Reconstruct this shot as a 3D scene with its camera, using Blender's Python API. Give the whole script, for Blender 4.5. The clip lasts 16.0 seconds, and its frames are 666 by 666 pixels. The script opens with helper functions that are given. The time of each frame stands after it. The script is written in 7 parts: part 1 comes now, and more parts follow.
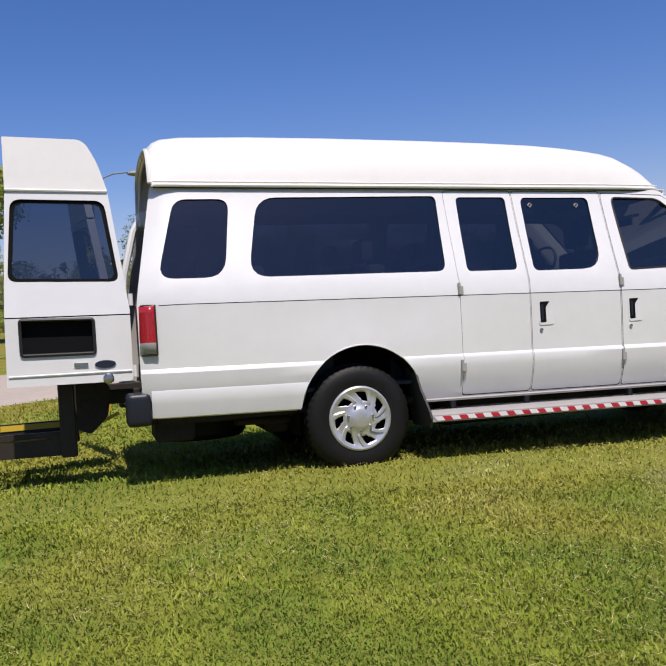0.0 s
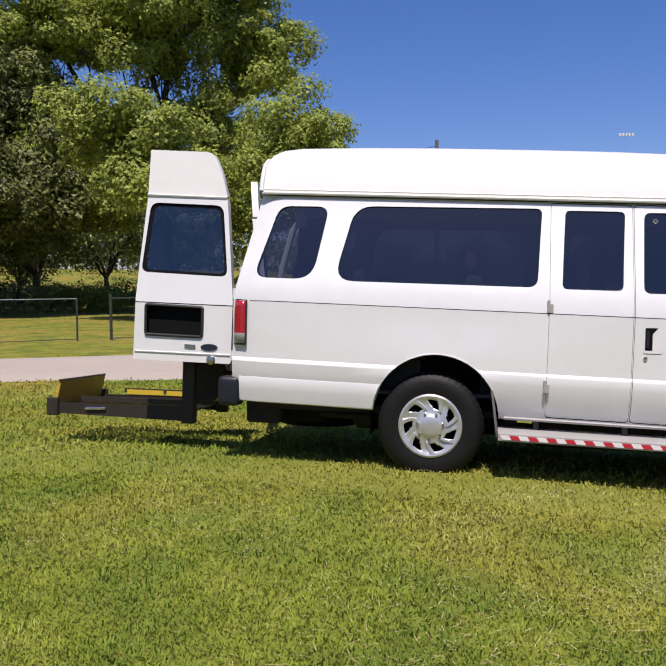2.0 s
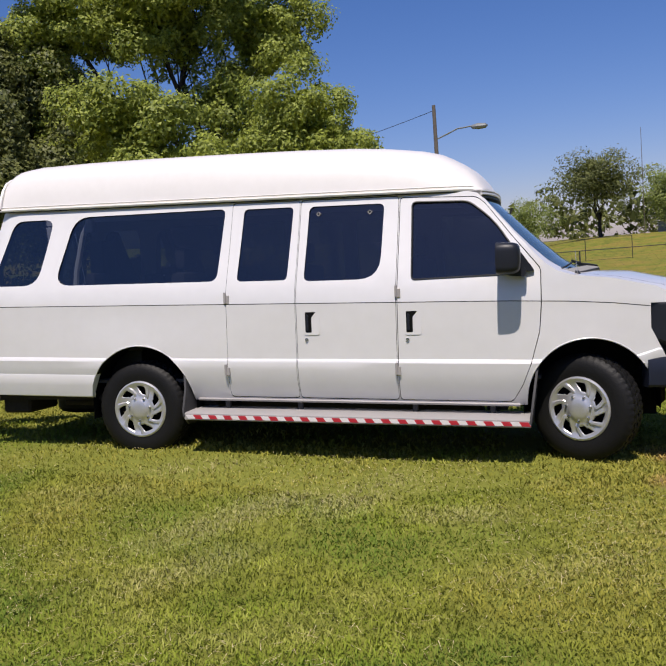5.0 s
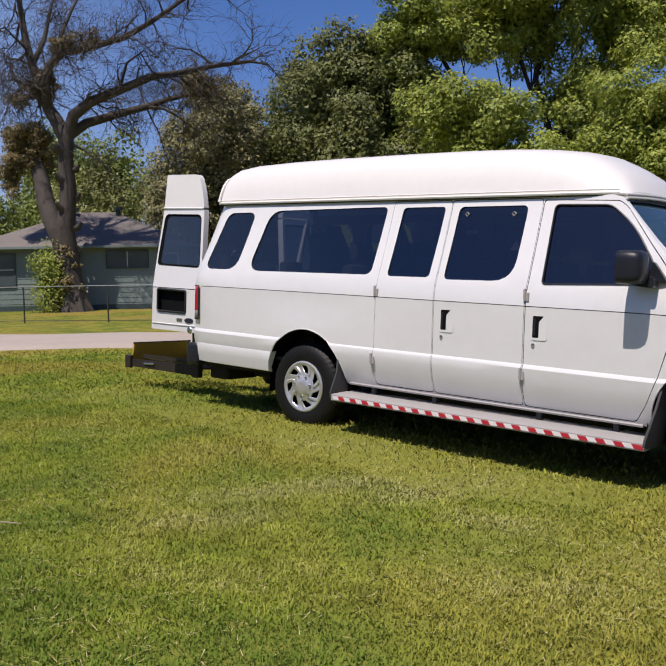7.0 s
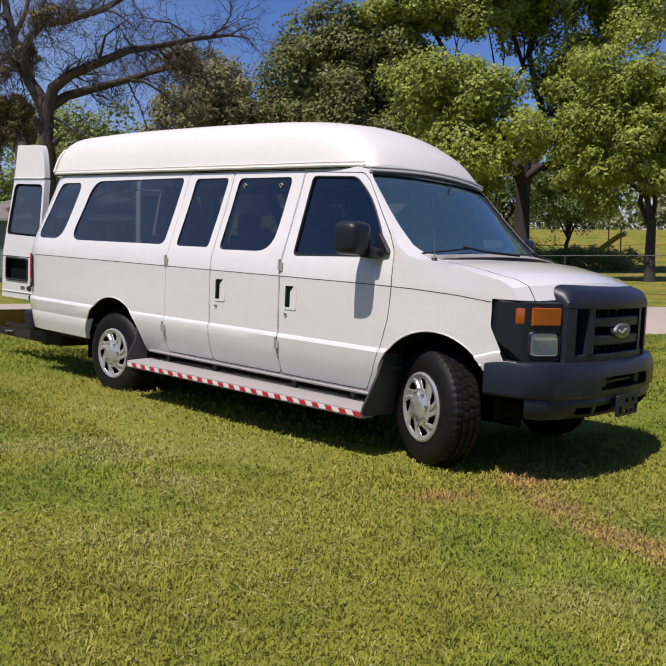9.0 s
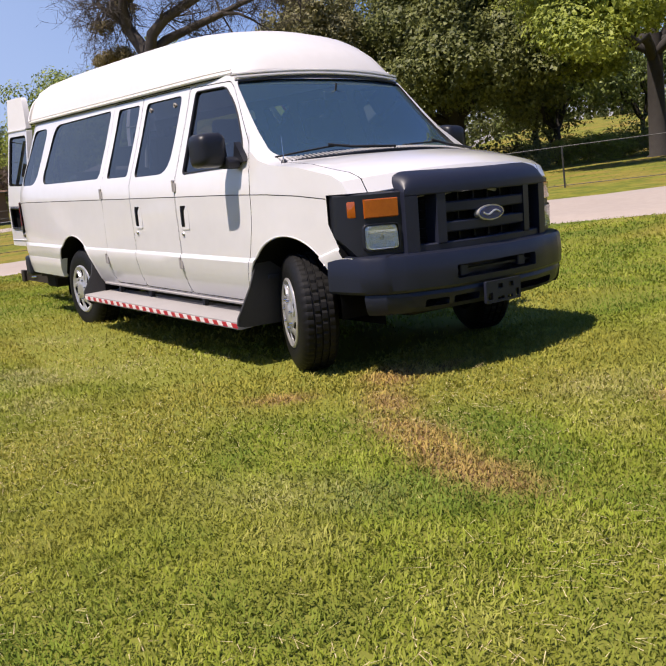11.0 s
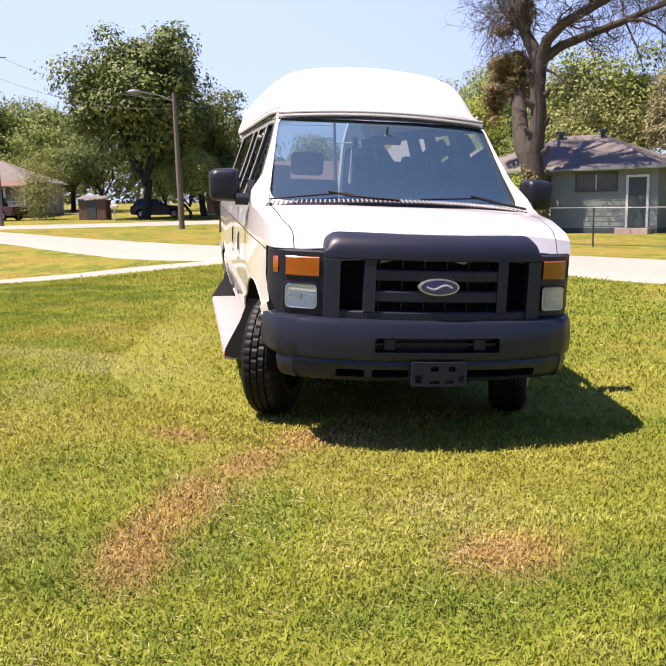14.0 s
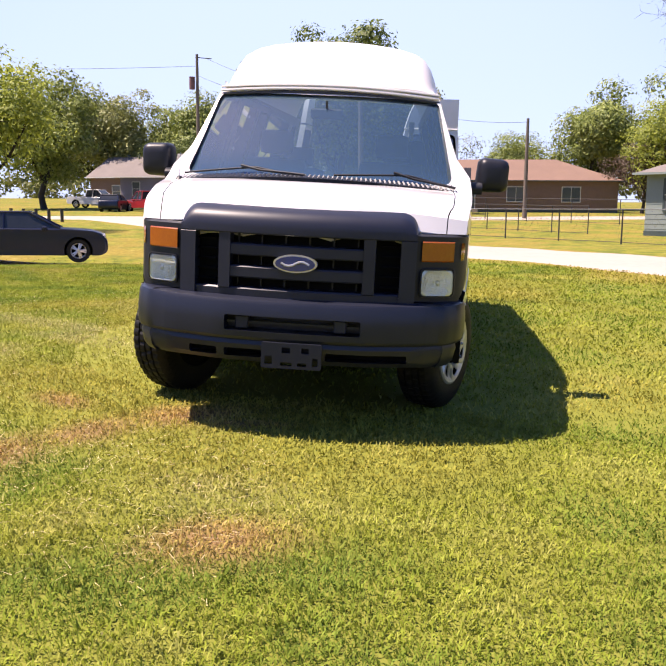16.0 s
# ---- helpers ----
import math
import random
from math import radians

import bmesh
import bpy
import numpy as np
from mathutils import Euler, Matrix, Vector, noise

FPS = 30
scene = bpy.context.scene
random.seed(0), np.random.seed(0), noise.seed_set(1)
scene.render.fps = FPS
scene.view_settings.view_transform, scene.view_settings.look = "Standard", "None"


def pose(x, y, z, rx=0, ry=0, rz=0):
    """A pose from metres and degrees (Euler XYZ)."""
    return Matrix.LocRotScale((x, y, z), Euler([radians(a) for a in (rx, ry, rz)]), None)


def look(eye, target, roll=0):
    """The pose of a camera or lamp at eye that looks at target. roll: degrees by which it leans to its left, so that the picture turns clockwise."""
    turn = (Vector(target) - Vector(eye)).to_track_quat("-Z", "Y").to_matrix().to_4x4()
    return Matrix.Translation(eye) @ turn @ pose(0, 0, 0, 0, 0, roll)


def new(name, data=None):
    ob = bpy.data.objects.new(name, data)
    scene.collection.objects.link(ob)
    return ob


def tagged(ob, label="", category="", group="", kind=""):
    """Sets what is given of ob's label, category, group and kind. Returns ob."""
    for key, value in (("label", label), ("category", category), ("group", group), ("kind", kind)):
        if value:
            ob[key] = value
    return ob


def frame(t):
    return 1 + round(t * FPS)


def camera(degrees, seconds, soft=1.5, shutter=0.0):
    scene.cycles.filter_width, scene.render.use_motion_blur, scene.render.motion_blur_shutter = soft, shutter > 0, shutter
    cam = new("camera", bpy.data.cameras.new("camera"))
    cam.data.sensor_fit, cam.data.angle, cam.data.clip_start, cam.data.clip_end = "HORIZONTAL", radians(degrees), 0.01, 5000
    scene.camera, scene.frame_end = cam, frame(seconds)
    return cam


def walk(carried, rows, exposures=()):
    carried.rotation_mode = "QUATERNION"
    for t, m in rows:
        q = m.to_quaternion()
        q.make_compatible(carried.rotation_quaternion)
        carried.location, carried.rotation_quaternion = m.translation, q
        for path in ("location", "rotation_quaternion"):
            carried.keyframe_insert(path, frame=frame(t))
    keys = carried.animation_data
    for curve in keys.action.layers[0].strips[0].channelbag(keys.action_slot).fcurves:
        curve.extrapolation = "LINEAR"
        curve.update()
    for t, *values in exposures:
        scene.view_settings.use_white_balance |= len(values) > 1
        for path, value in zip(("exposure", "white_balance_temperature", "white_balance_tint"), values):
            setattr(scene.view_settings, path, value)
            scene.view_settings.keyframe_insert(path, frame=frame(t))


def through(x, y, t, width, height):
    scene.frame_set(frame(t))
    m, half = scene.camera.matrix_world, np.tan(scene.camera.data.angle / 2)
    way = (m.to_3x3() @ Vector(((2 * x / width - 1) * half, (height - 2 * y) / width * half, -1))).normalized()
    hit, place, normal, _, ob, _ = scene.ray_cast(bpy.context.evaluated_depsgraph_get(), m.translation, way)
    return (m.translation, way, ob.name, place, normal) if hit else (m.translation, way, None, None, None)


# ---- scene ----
cam = camera(43.2, 16.0)
# the van's own frame stands askew on the sloping lawn: this turns it upright
TILT = Vector((-0.026, -0.045, 1.0)).rotation_difference(Vector((0, 0, 1))).to_matrix().to_4x4()
PATH = [
    (0, (-1.804, -6.658, 1.057), (-1.251, -4.736, 1.04), -3.6),
    (0.5, (-1.229, -6.832, 1.059), (-1.002, -4.845, 1.057), -2.8),
    (1, (-0.726, -6.902, 1.077), (-0.782, -4.903, 1.076), 1.3),
    (1.5, (-0.219, -6.981, 1.101), (-0.487, -4.999, 1.088), 1.2),
    (2, (0.307, -7.071, 1.133), (-0.028, -5.099, 1.103), 1.6),
    (2.5, (0.837, -7.101, 1.159), (0.487, -5.133, 1.105), 2.1),
    (3, (1.391, -7.211, 1.168), (1.046, -5.243, 1.096), 2.0),
    (3.5, (1.9, -7.257, 1.185), (1.655, -5.274, 1.096), 1.9),
    (3.7, (2.101, -7.257, 1.209), (1.87, -5.273, 1.113), 1.8),
    (5.8, (4.005, -6.958, 1.347), (3.029, -5.214, 1.254), -2.9),
    (6, (4.143, -6.889, 1.322), (3.04, -5.223, 1.237), -2.2),
    (6.5, (4.496, -6.757, 1.305), (3.24, -5.203, 1.212), -0.9),
    (7, (5.007, -6.622, 1.292), (3.736, -5.081, 1.183), 1.7),
    (7.5, (5.454, -6.322, 1.278), (4.187, -4.78, 1.152), 2.0),
    (8, (5.849, -6.068, 1.291), (4.588, -4.521, 1.16), 2.6),
    (8.5, (6.222, -5.771, 1.302), (4.939, -4.243, 1.155), 2.6),
    (9, (6.609, -5.463, 1.306), (5.302, -3.959, 1.141), 2.5),
    (9.5, (7.04, -5.15, 1.205), (5.631, -3.744, 1.009), -3.0),
    (10, (7.36, -4.781, 1.122), (5.91, -3.421, 0.902), -7.3),
    (10.2, (7.468, -4.624, 1.124), (6.003, -3.286, 0.869), -7.5),
    (12.3, (8.569, -2.985, 1.374), (6.843, -2.068, 0.95), 0.2),
    (12.5, (8.608, -2.796, 1.396), (6.854, -1.928, 0.979), -0.0),
    (13, (8.77, -2.345, 1.429), (6.951, -1.601, 1.057), 0.9),
    (13.5, (8.865, -1.886, 1.426), (6.964, -1.389, 1.057), 1.0),
    (14, (8.936, -1.408, 1.453), (6.994, -1.061, 1.123), 1.9),
    (14.5, (8.962, -0.912, 1.428), (6.996, -0.782, 1.088), 1.3),
    (15, (8.961, -0.429, 1.408), (6.989, -0.365, 1.081), 3.6),
    (15.5, (8.955, 0.044, 1.405), (6.983, 0.02, 1.075), 3.4),
    (16, (8.825, 0.525, 1.377), (6.861, 0.389, 1.026), 2.9),
]
# stops, kelvin and tint: the clip's camera opens up as it turns towards the bright houses
EXPOSURES = [(0.0, 0.22, 6400, 12), (1.8, 0.30, 6450, 13), (2.8, 0.16, 6500, 13), (3.5, 0.12, 6500, 13), (9.0, 0.14, 6600, 13), (10.2, 0.34, 6700, 15), (12.3, 0.60, 6900, 18), (13.0, 0.72, 6900, 20), (13.5, 1.04, 7000, 21), (14.5, 1.14, 7250, 23), (16.0, 1.22, 7250, 24)]
walk(cam, [(t, TILT @ look(eye, target, roll)) for t, eye, target, roll in PATH], EXPOSURES)

# ---- light ----
SUN_WAY = (TILT @ Vector((0.03, -0.54, 1.0))).normalized()
world = bpy.data.worlds.new("sky")
scene.world = world
world.use_nodes = True
wn = world.node_tree
sky = wn.nodes.new("ShaderNodeTexSky")
sky.sky_type = "NISHITA"
sky.sun_disc = False
sky.sun_elevation = math.asin(SUN_WAY.z)
sky.sun_rotation = math.pi
sky.altitude = 50
sky.air_density = 1.0
sky.dust_density = 0.5
sky.ozone_density = 5.0
wn.nodes["Background"].inputs["Strength"].default_value = 0.076
deep = wn.nodes.new("ShaderNodeHueSaturation")
deep.inputs["Saturation"].default_value = 1.22
wn.links.new(sky.outputs["Color"], deep.inputs["Color"])
tone = wn.nodes.new("ShaderNodeMix")
tone.data_type, tone.blend_type = "RGBA", "MULTIPLY"
tone.inputs["Factor"].default_value = 1.0
tone.inputs["B"].default_value = (1.2, 1.02, 1.25, 1)
wn.links.new(deep.outputs["Color"], tone.inputs["A"])
# the air is hazy and pale towards the houses, clear and deep blue over the park
where, lean_to, haze, veil = wn.nodes.new("ShaderNodeTexCoord"), wn.nodes.new("ShaderNodeVectorMath"), wn.nodes.new("ShaderNodeMapRange"), wn.nodes.new("ShaderNodeMix")
lean_to.operation = "DOT_PRODUCT"
lean_to.inputs[1].default_value = (-0.995, -0.1, 0.0)
wn.links.new(where.outputs["Generated"], lean_to.inputs[0])
haze.interpolation_type = "SMOOTHSTEP"
haze.inputs["From Min"].default_value, haze.inputs["From Max"].default_value = 0.60, 1.0
haze.inputs["To Max"].default_value = 0.9
wn.links.new(lean_to.outputs["Value"], haze.inputs["Value"])
veil.data_type = "RGBA"
veil.inputs["B"].default_value = (4.1, 5.6, 8.6, 1)
wn.links.new(haze.outputs[0], veil.inputs["Factor"])
wn.links.new(tone.outputs["Result"], veil.inputs["A"])
wn.links.new(veil.outputs["Result"], wn.nodes["Background"].inputs["Color"])
sun_data = bpy.data.lights.new("sun", "SUN")
sun_data.energy = 4.9
sun_data.angle = radians(0.55)
sun_data.color = (1.0, 0.93, 0.84)
sun = new("sun", sun_data)
sun.matrix_world = look(SUN_WAY * 60, (0, 0, 0))


# ---- materials ----
def surface(name, color, rough=0.6, metal=0.0, other=None, scale=8.0, fine=60.0, bump=0.0, coat=0.0, spread=0.5, island=0.0, spec=0.5, bump_scale=None):
    """A surface whose colour drifts between two tones at a large and a fine scale, with fine relief."""
    m = bpy.data.materials.new(name)
    m.use_nodes = True
    n, l = m.node_tree.nodes, m.node_tree.links
    b = n["Principled BSDF"]
    b.inputs["Roughness"].default_value = rough
    b.inputs["Metallic"].default_value = metal
    b.inputs["Coat Weight"].default_value = coat
    b.inputs["Coat Roughness"].default_value = 0.04
    b.inputs["Specular IOR Level"].default_value = spec
    other = other or tuple(c * 0.8 for c in color)
    at = n.new("ShaderNodeTexCoord")
    big, small, mix, ramp = n.new("ShaderNodeTexNoise"), n.new("ShaderNodeTexNoise"), n.new("ShaderNodeMix"), n.new("ShaderNodeMapRange")
    big.inputs["Scale"].default_value, small.inputs["Scale"].default_value = scale, fine
    big.inputs["Detail"].default_value = 5
    small.inputs["Detail"].default_value = 3
    add = n.new("ShaderNodeMath")
    add.operation = "ADD"
    for t in (big, small):
        l.new(at.outputs["Object"], t.inputs["Vector"])
    l.new(big.outputs["Fac"], add.inputs[0])
    l.new(small.outputs["Fac"], add.inputs[1])
    last = add.outputs[0]
    if island:
        geo, plus, times = n.new("ShaderNodeNewGeometry"), n.new("ShaderNodeMath"), n.new("ShaderNodeMath")
        times.operation = "MULTIPLY_ADD"
        times.inputs[1].default_value, times.inputs[2].default_value = island, -island / 2
        l.new(geo.outputs["Random Per Island"], times.inputs[0])
        l.new(last, plus.inputs[0])
        l.new(times.outputs[0], plus.inputs[1])
        last = plus.outputs[0]
    ramp.inputs["From Min"].default_value, ramp.inputs["From Max"].default_value = 1 - spread, 1 + spread
    l.new(last, ramp.inputs["Value"])
    mix.data_type = "RGBA"
    mix.inputs["A"].default_value, mix.inputs["B"].default_value = (*color, 1), (*other, 1)
    l.new(ramp.outputs[0], mix.inputs["Factor"])
    l.new(mix.outputs["Result"], b.inputs["Base Color"])
    if bump:
        bp = n.new("ShaderNodeBump")
        bp.inputs["Strength"].default_value = bump
        bp.inputs["Distance"].default_value = 0.01
        src = small
        if bump_scale:
            src = n.new("ShaderNodeTexNoise")
            src.inputs["Scale"].default_value = bump_scale
            l.new(at.outputs["Object"], src.inputs["Vector"])
        l.new(src.outputs["Fac"], bp.inputs["Height"])
        l.new(bp.outputs[0], b.inputs["Normal"])
    return m


def glass(name, tint, dark, rough=0.0, ior=1.55, sky_veil=0.0):
    """Tinted pane: lets through a share of the light, and mirrors by Fresnel."""
    m = bpy.data.materials.new(name)
    m.use_nodes = True
    n, l = m.node_tree.nodes, m.node_tree.links
    n.remove(n["Principled BSDF"])
    clear, gloss, mix, fres = n.new("ShaderNodeBsdfTransparent"), n.new("ShaderNodeBsdfGlossy"), n.new("ShaderNodeMixShader"), n.new("ShaderNodeFresnel")
    clear.inputs["Color"].default_value = (*tint, 1)
    gloss.inputs["Roughness"].default_value = rough
    gloss.inputs["Color"].default_value = (dark, dark, dark, 1)
    fres.inputs["IOR"].default_value = ior
    l.new(fres.outputs[0], mix.inputs["Fac"])
    l.new(clear.outputs[0], mix.inputs[1])
    l.new(gloss.outputs[0], mix.inputs[2])
    last = mix
    # thin blue diffuse film: the sky's milky reflection painted over the dusty pane
    if sky_veil:
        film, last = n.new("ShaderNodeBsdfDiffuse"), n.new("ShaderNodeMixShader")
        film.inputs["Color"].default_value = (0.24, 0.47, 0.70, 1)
        last.inputs["Fac"].default_value = sky_veil
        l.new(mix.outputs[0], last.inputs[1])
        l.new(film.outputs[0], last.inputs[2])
    l.new(last.outputs[0], n["Material Output"].inputs["Surface"])
    return m


PAINT = surface("white_paint", (0.70, 0.685, 0.68), 0.30, 0.0, (0.655, 0.64, 0.63), 1.2, 9, coat=0.9, spread=0.4)
ROOF_GEL = surface("white_gelcoat", (0.71, 0.685, 0.66), 0.42, 0.0, (0.655, 0.63, 0.60), 1.5, 14, coat=0.2, bump=0.03)
GAP = surface("dark_gap", (0.006, 0.006, 0.0065), 0.8, spec=0.1)
REAR_GLASS = glass("rear_glass", (0.10, 0.11, 0.135), 0.95, 0.0, 1.95, 0.005)
TINT = glass("tinted_glass", (0.125, 0.135, 0.16), 0.95, 0.0, 1.95, 0.003)
# strongest painted sky haze, most of the windscreen's blue
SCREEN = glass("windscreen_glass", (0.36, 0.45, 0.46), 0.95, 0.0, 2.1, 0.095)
RUBBER = surface("tyre_rubber", (0.005, 0.0049, 0.0049), 0.55, 0, (0.011, 0.0103, 0.0098), 6, 90, bump=0.15, spec=0.22)
SEAL = surface("black_rubber", (0.015, 0.015, 0.016), 0.5)
PLASTIC = surface("black_plastic", (0.010, 0.0112, 0.016), 0.42, 0, (0.015, 0.0165, 0.023), 10, 300, bump=0.05, spec=0.35)
BUMPER = surface("grey_black_plastic", (0.010, 0.0122, 0.022), 0.36, 0, (0.0145, 0.0172, 0.029), 4, 200, bump=0.04, spec=0.4)
GRILLE = surface("dark_grey_plastic", (0.0135, 0.016, 0.029), 0.42, 0, (0.018, 0.021, 0.036), 8, 200, spec=0.35)
SILVER = surface("silver_hubcap", (0.60, 0.59, 0.58), 0.30, 0.6, (0.50, 0.49, 0.48), 12, 80)
STEEL = surface("bright_steel", (0.6, 0.6, 0.6), 0.25, 1.0, (0.45, 0.45, 0.45), 14, 80)
BLACK_STEEL = surface("black_steel", (0.024, 0.020, 0.018), 0.5, 0.2, (0.050, 0.038, 0.030), 6, 70, bump=0.06, spec=0.25)
CHASSIS = surface("underbody_steel", (0.02, 0.019, 0.018), 0.8, 0, (0.04, 0.032, 0.026), 5, 40, spec=0.1)
BOARD_GREY = surface("grey_running_board", (0.33, 0.31, 0.30), 0.55, 0, (0.26, 0.245, 0.235), 5, 120, bump=0.08)
FLAP_GREY = surface("dark_grey_flap", (0.026, 0.025, 0.026), 0.6, 0, (0.04, 0.038, 0.037), 5, 90)
TAPE_RED = surface("red_tape", (0.46, 0.02, 0.035), 0.4, 0, (0.36, 0.02, 0.03), 20, 120)
TAPE_WHITE = surface("white_tape", (0.72, 0.68, 0.67), 0.4, 0, (0.6, 0.56, 0.55), 20, 120)
AMBER = surface("amber_lens", (0.36, 0.085, 0.006), 0.2, 0, (0.27, 0.058, 0.005), 30, 90, coat=0.8)
RED_LENS = surface("red_lens", (0.40, 0.012, 0.02), 0.2, 0, (0.28, 0.008, 0.014), 30, 90, coat=0.8)
CLEAR_LENS = surface("clear_lens", (0.42, 0.41, 0.41), 0.25, 0.1, (0.33, 0.32, 0.32), 30, 90, coat=0.8)
REFLECTOR = surface("lamp_reflector", (0.95, 0.96, 0.95), 0.25, 0.6, (0.80, 0.81, 0.80), 40, 110, bump=0.5, bump_scale=70)
LAMP_GLASS = glass("lamp_glass", (0.85, 0.87, 0.85), 1.0, 0.06)
BLUE = surface("blue_enamel", (0.012, 0.03, 0.20), 0.25, 0, (0.01, 0.025, 0.15), 30, 90, coat=0.8)
YELLOW = surface("yellow_paint", (0.62, 0.44, 0.03), 0.45, 0, (0.52, 0.35, 0.03), 8, 60)
OCHRE = surface("ochre_plate", (0.56, 0.34, 0.03), 0.5, 0, (0.44, 0.26, 0.025), 5, 50)
SEAT_CLOTH = surface("grey_cloth", (0.05, 0.05, 0.055), 0.85, 0, (0.036, 0.036, 0.04), 20, 200)
DASH = surface("dash_plastic", (0.30, 0.31, 0.31), 0.7, 0, (0.23, 0.24, 0.245), 10, 200)
TRIM = surface("headliner", (0.34, 0.32, 0.30), 0.8, 0, (0.28, 0.26, 0.25), 6, 100)


# ---- mesh helpers ----
def part(name, shape, material, parent=None, label="", sharp=35.0):
    """Links a bmesh or a mesh as one object under its parent; material may be a list."""
    if isinstance(shape, bmesh.types.BMesh):
        me = bpy.data.meshes.new(name)
        shape.to_mesh(me)
        shape.free()
    else:
        me = shape
    me.name = name
    slots = np.zeros(len(me.polygons), np.int32)
    me.polygons.foreach_get("material_index", slots)
    me.materials.clear()
    for m in material if isinstance(material, (list, tuple)) else [material]:
        me.materials.append(m)
    if len(me.materials) > 1:
        me.polygons.foreach_set("material_index", slots)
    if sharp is not None:
        me.shade_smooth()
        me.set_sharp_from_angle(angle=radians(sharp))
    ob = new(name, me)
    if parent is not None:
        ob.parent = parent
    if label:
        ob["label"] = label
    return ob


def box(bm, x0, x1, y0, y1, z0, z1, bevel=0.0, seg=1):
    got = bmesh.ops.create_cube(bm, size=1.0, matrix=Matrix.Translation(((x0 + x1) / 2, (y0 + y1) / 2, (z0 + z1) / 2)) @ Matrix.Diagonal((abs(x1 - x0), abs(y1 - y0), abs(z1 - z0), 1)))
    if bevel:
        edges = list({e for v in got["verts"] for e in v.link_edges})
        bmesh.ops.bevel(bm, geom=edges, offset=bevel, segments=seg, affect="EDGES", profile=0.6)
    return bm


def boxes(*rows, bevel=0.0):
    bm = bmesh.new()
    for r in rows:
        box(bm, *r, bevel=bevel)
    return bm


def rounded(points, radius, n=5):
    """The corners of a polygon rounded; radius may be one number or one a corner."""
    out, k = [], len(points)
    for i in range(k):
        p, a, b = Vector(points[i]), Vector(points[i - 1]), Vector(points[(i + 1) % k])
        r = radius[i] if isinstance(radius, (list, tuple)) else radius
        u, v = (a - p), (b - p)
        r = min(r, u.length * 0.49, v.length * 0.49)
        s, e = p + u.normalized() * r, p + v.normalized() * r
        for j in range(n + 1):
            f = j / n
            out.append(tuple(s * (1 - f) ** 2 + p * 2 * f * (1 - f) + e * f ** 2))
    return out


def prism(bm, points, axis, a, b):
    """A closed prism over a polygon in the two other axes (in x, y, z order), from a to b along the axis."""
    def place(p, d):
        return {"x": (d, p[0], p[1]), "y": (p[0], d, p[1]), "z": (p[0], p[1], d)}[axis]
    lo = [bm.verts.new(place(p, a)) for p in points]
    hi = [bm.verts.new(place(p, b)) for p in points]
    k = len(points)
    bm.faces.new(lo)
    bm.faces.new(hi[::-1])
    for i in range(k):
        bm.faces.new((lo[i], hi[i], hi[(i + 1) % k], lo[(i + 1) % k]))
    bmesh.ops.recalc_face_normals(bm, faces=bm.faces[:])
    return bm


def tube(bm, points, radii, seg=8, caps=True):
    """A tube through points with a radius at each."""
    pts = [Vector(p) for p in points]
    radii = radii if isinstance(radii, (list, tuple)) else [radii] * len(pts)
    rings, side = [], None
    for i, p in enumerate(pts):
        way = (pts[min(i + 1, len(pts) - 1)] - pts[max(i - 1, 0)]).normalized()
        if side is None:
            side = way.cross(Vector((0.31, 0.2, 0.93))).normalized()
        side = (side - way * side.dot(way)).normalized()
        up = way.cross(side)
        rings.append([bm.verts.new(p + (side * math.cos(a) + up * math.sin(a)) * radii[i]) for a in (2 * math.pi * j / seg for j in range(seg))])
    for r, s in zip(rings, rings[1:]):
        for j in range(seg):
            bm.faces.new((r[j], r[(j + 1) % seg], s[(j + 1) % seg], s[j]))
    if caps:
        bm.faces.new(rings[0][::-1])
        bm.faces.new(rings[-1])
    return bm


def lathe(bm, profile, seg=48, axis="y", center=(0, 0, 0), lift=None):
    """Turns (radius, along) pairs round an axis through center."""
    rings = []
    c = Vector(center)
    for r, d in profile:
        ring = []
        for j in range(seg):
            a = 2 * math.pi * j / seg
            q = r + (lift(r, d, j) if lift else 0)
            u, v = q * math.cos(a), q * math.sin(a)
            ring.append(bm.verts.new(c + Vector({"y": (u, d, v), "x": (d, u, v), "z": (u, v, d)}[axis])))
        rings.append(ring)
    for r, s in zip(rings, rings[1:]):
        for j in range(seg):
            bm.faces.new((r[j], r[(j + 1) % seg], s[(j + 1) % seg], s[j]))
    return bm


def boolean(a, b, how):
    """The mesh a cut by, or met with, the mesh b."""
    oa, ob = new("a", a), new("b", b)
    mod = oa.modifiers.new("cut", "BOOLEAN")
    mod.object, mod.operation, mod.solver = ob, how, "EXACT"
    mod.material_mode = "TRANSFER"
    me = bpy.data.meshes.new_from_object(oa.evaluated_get(bpy.context.evaluated_depsgraph_get()))
    bpy.data.objects.remove(oa)
    bpy.data.objects.remove(ob)
    return me


def baked(bm, material=None):
    bmesh.ops.recalc_face_normals(bm, faces=bm.faces[:])
    me = bpy.data.meshes.new("tool")
    bm.to_mesh(me)
    bm.free()
    if material:
        me.materials.append(material)
    return me


# ---- ground ----
def smooth(a, b, v):
    t = np.clip((v - a) / (b - a), 0, 1)
    return t * t * (3 - 2 * t)


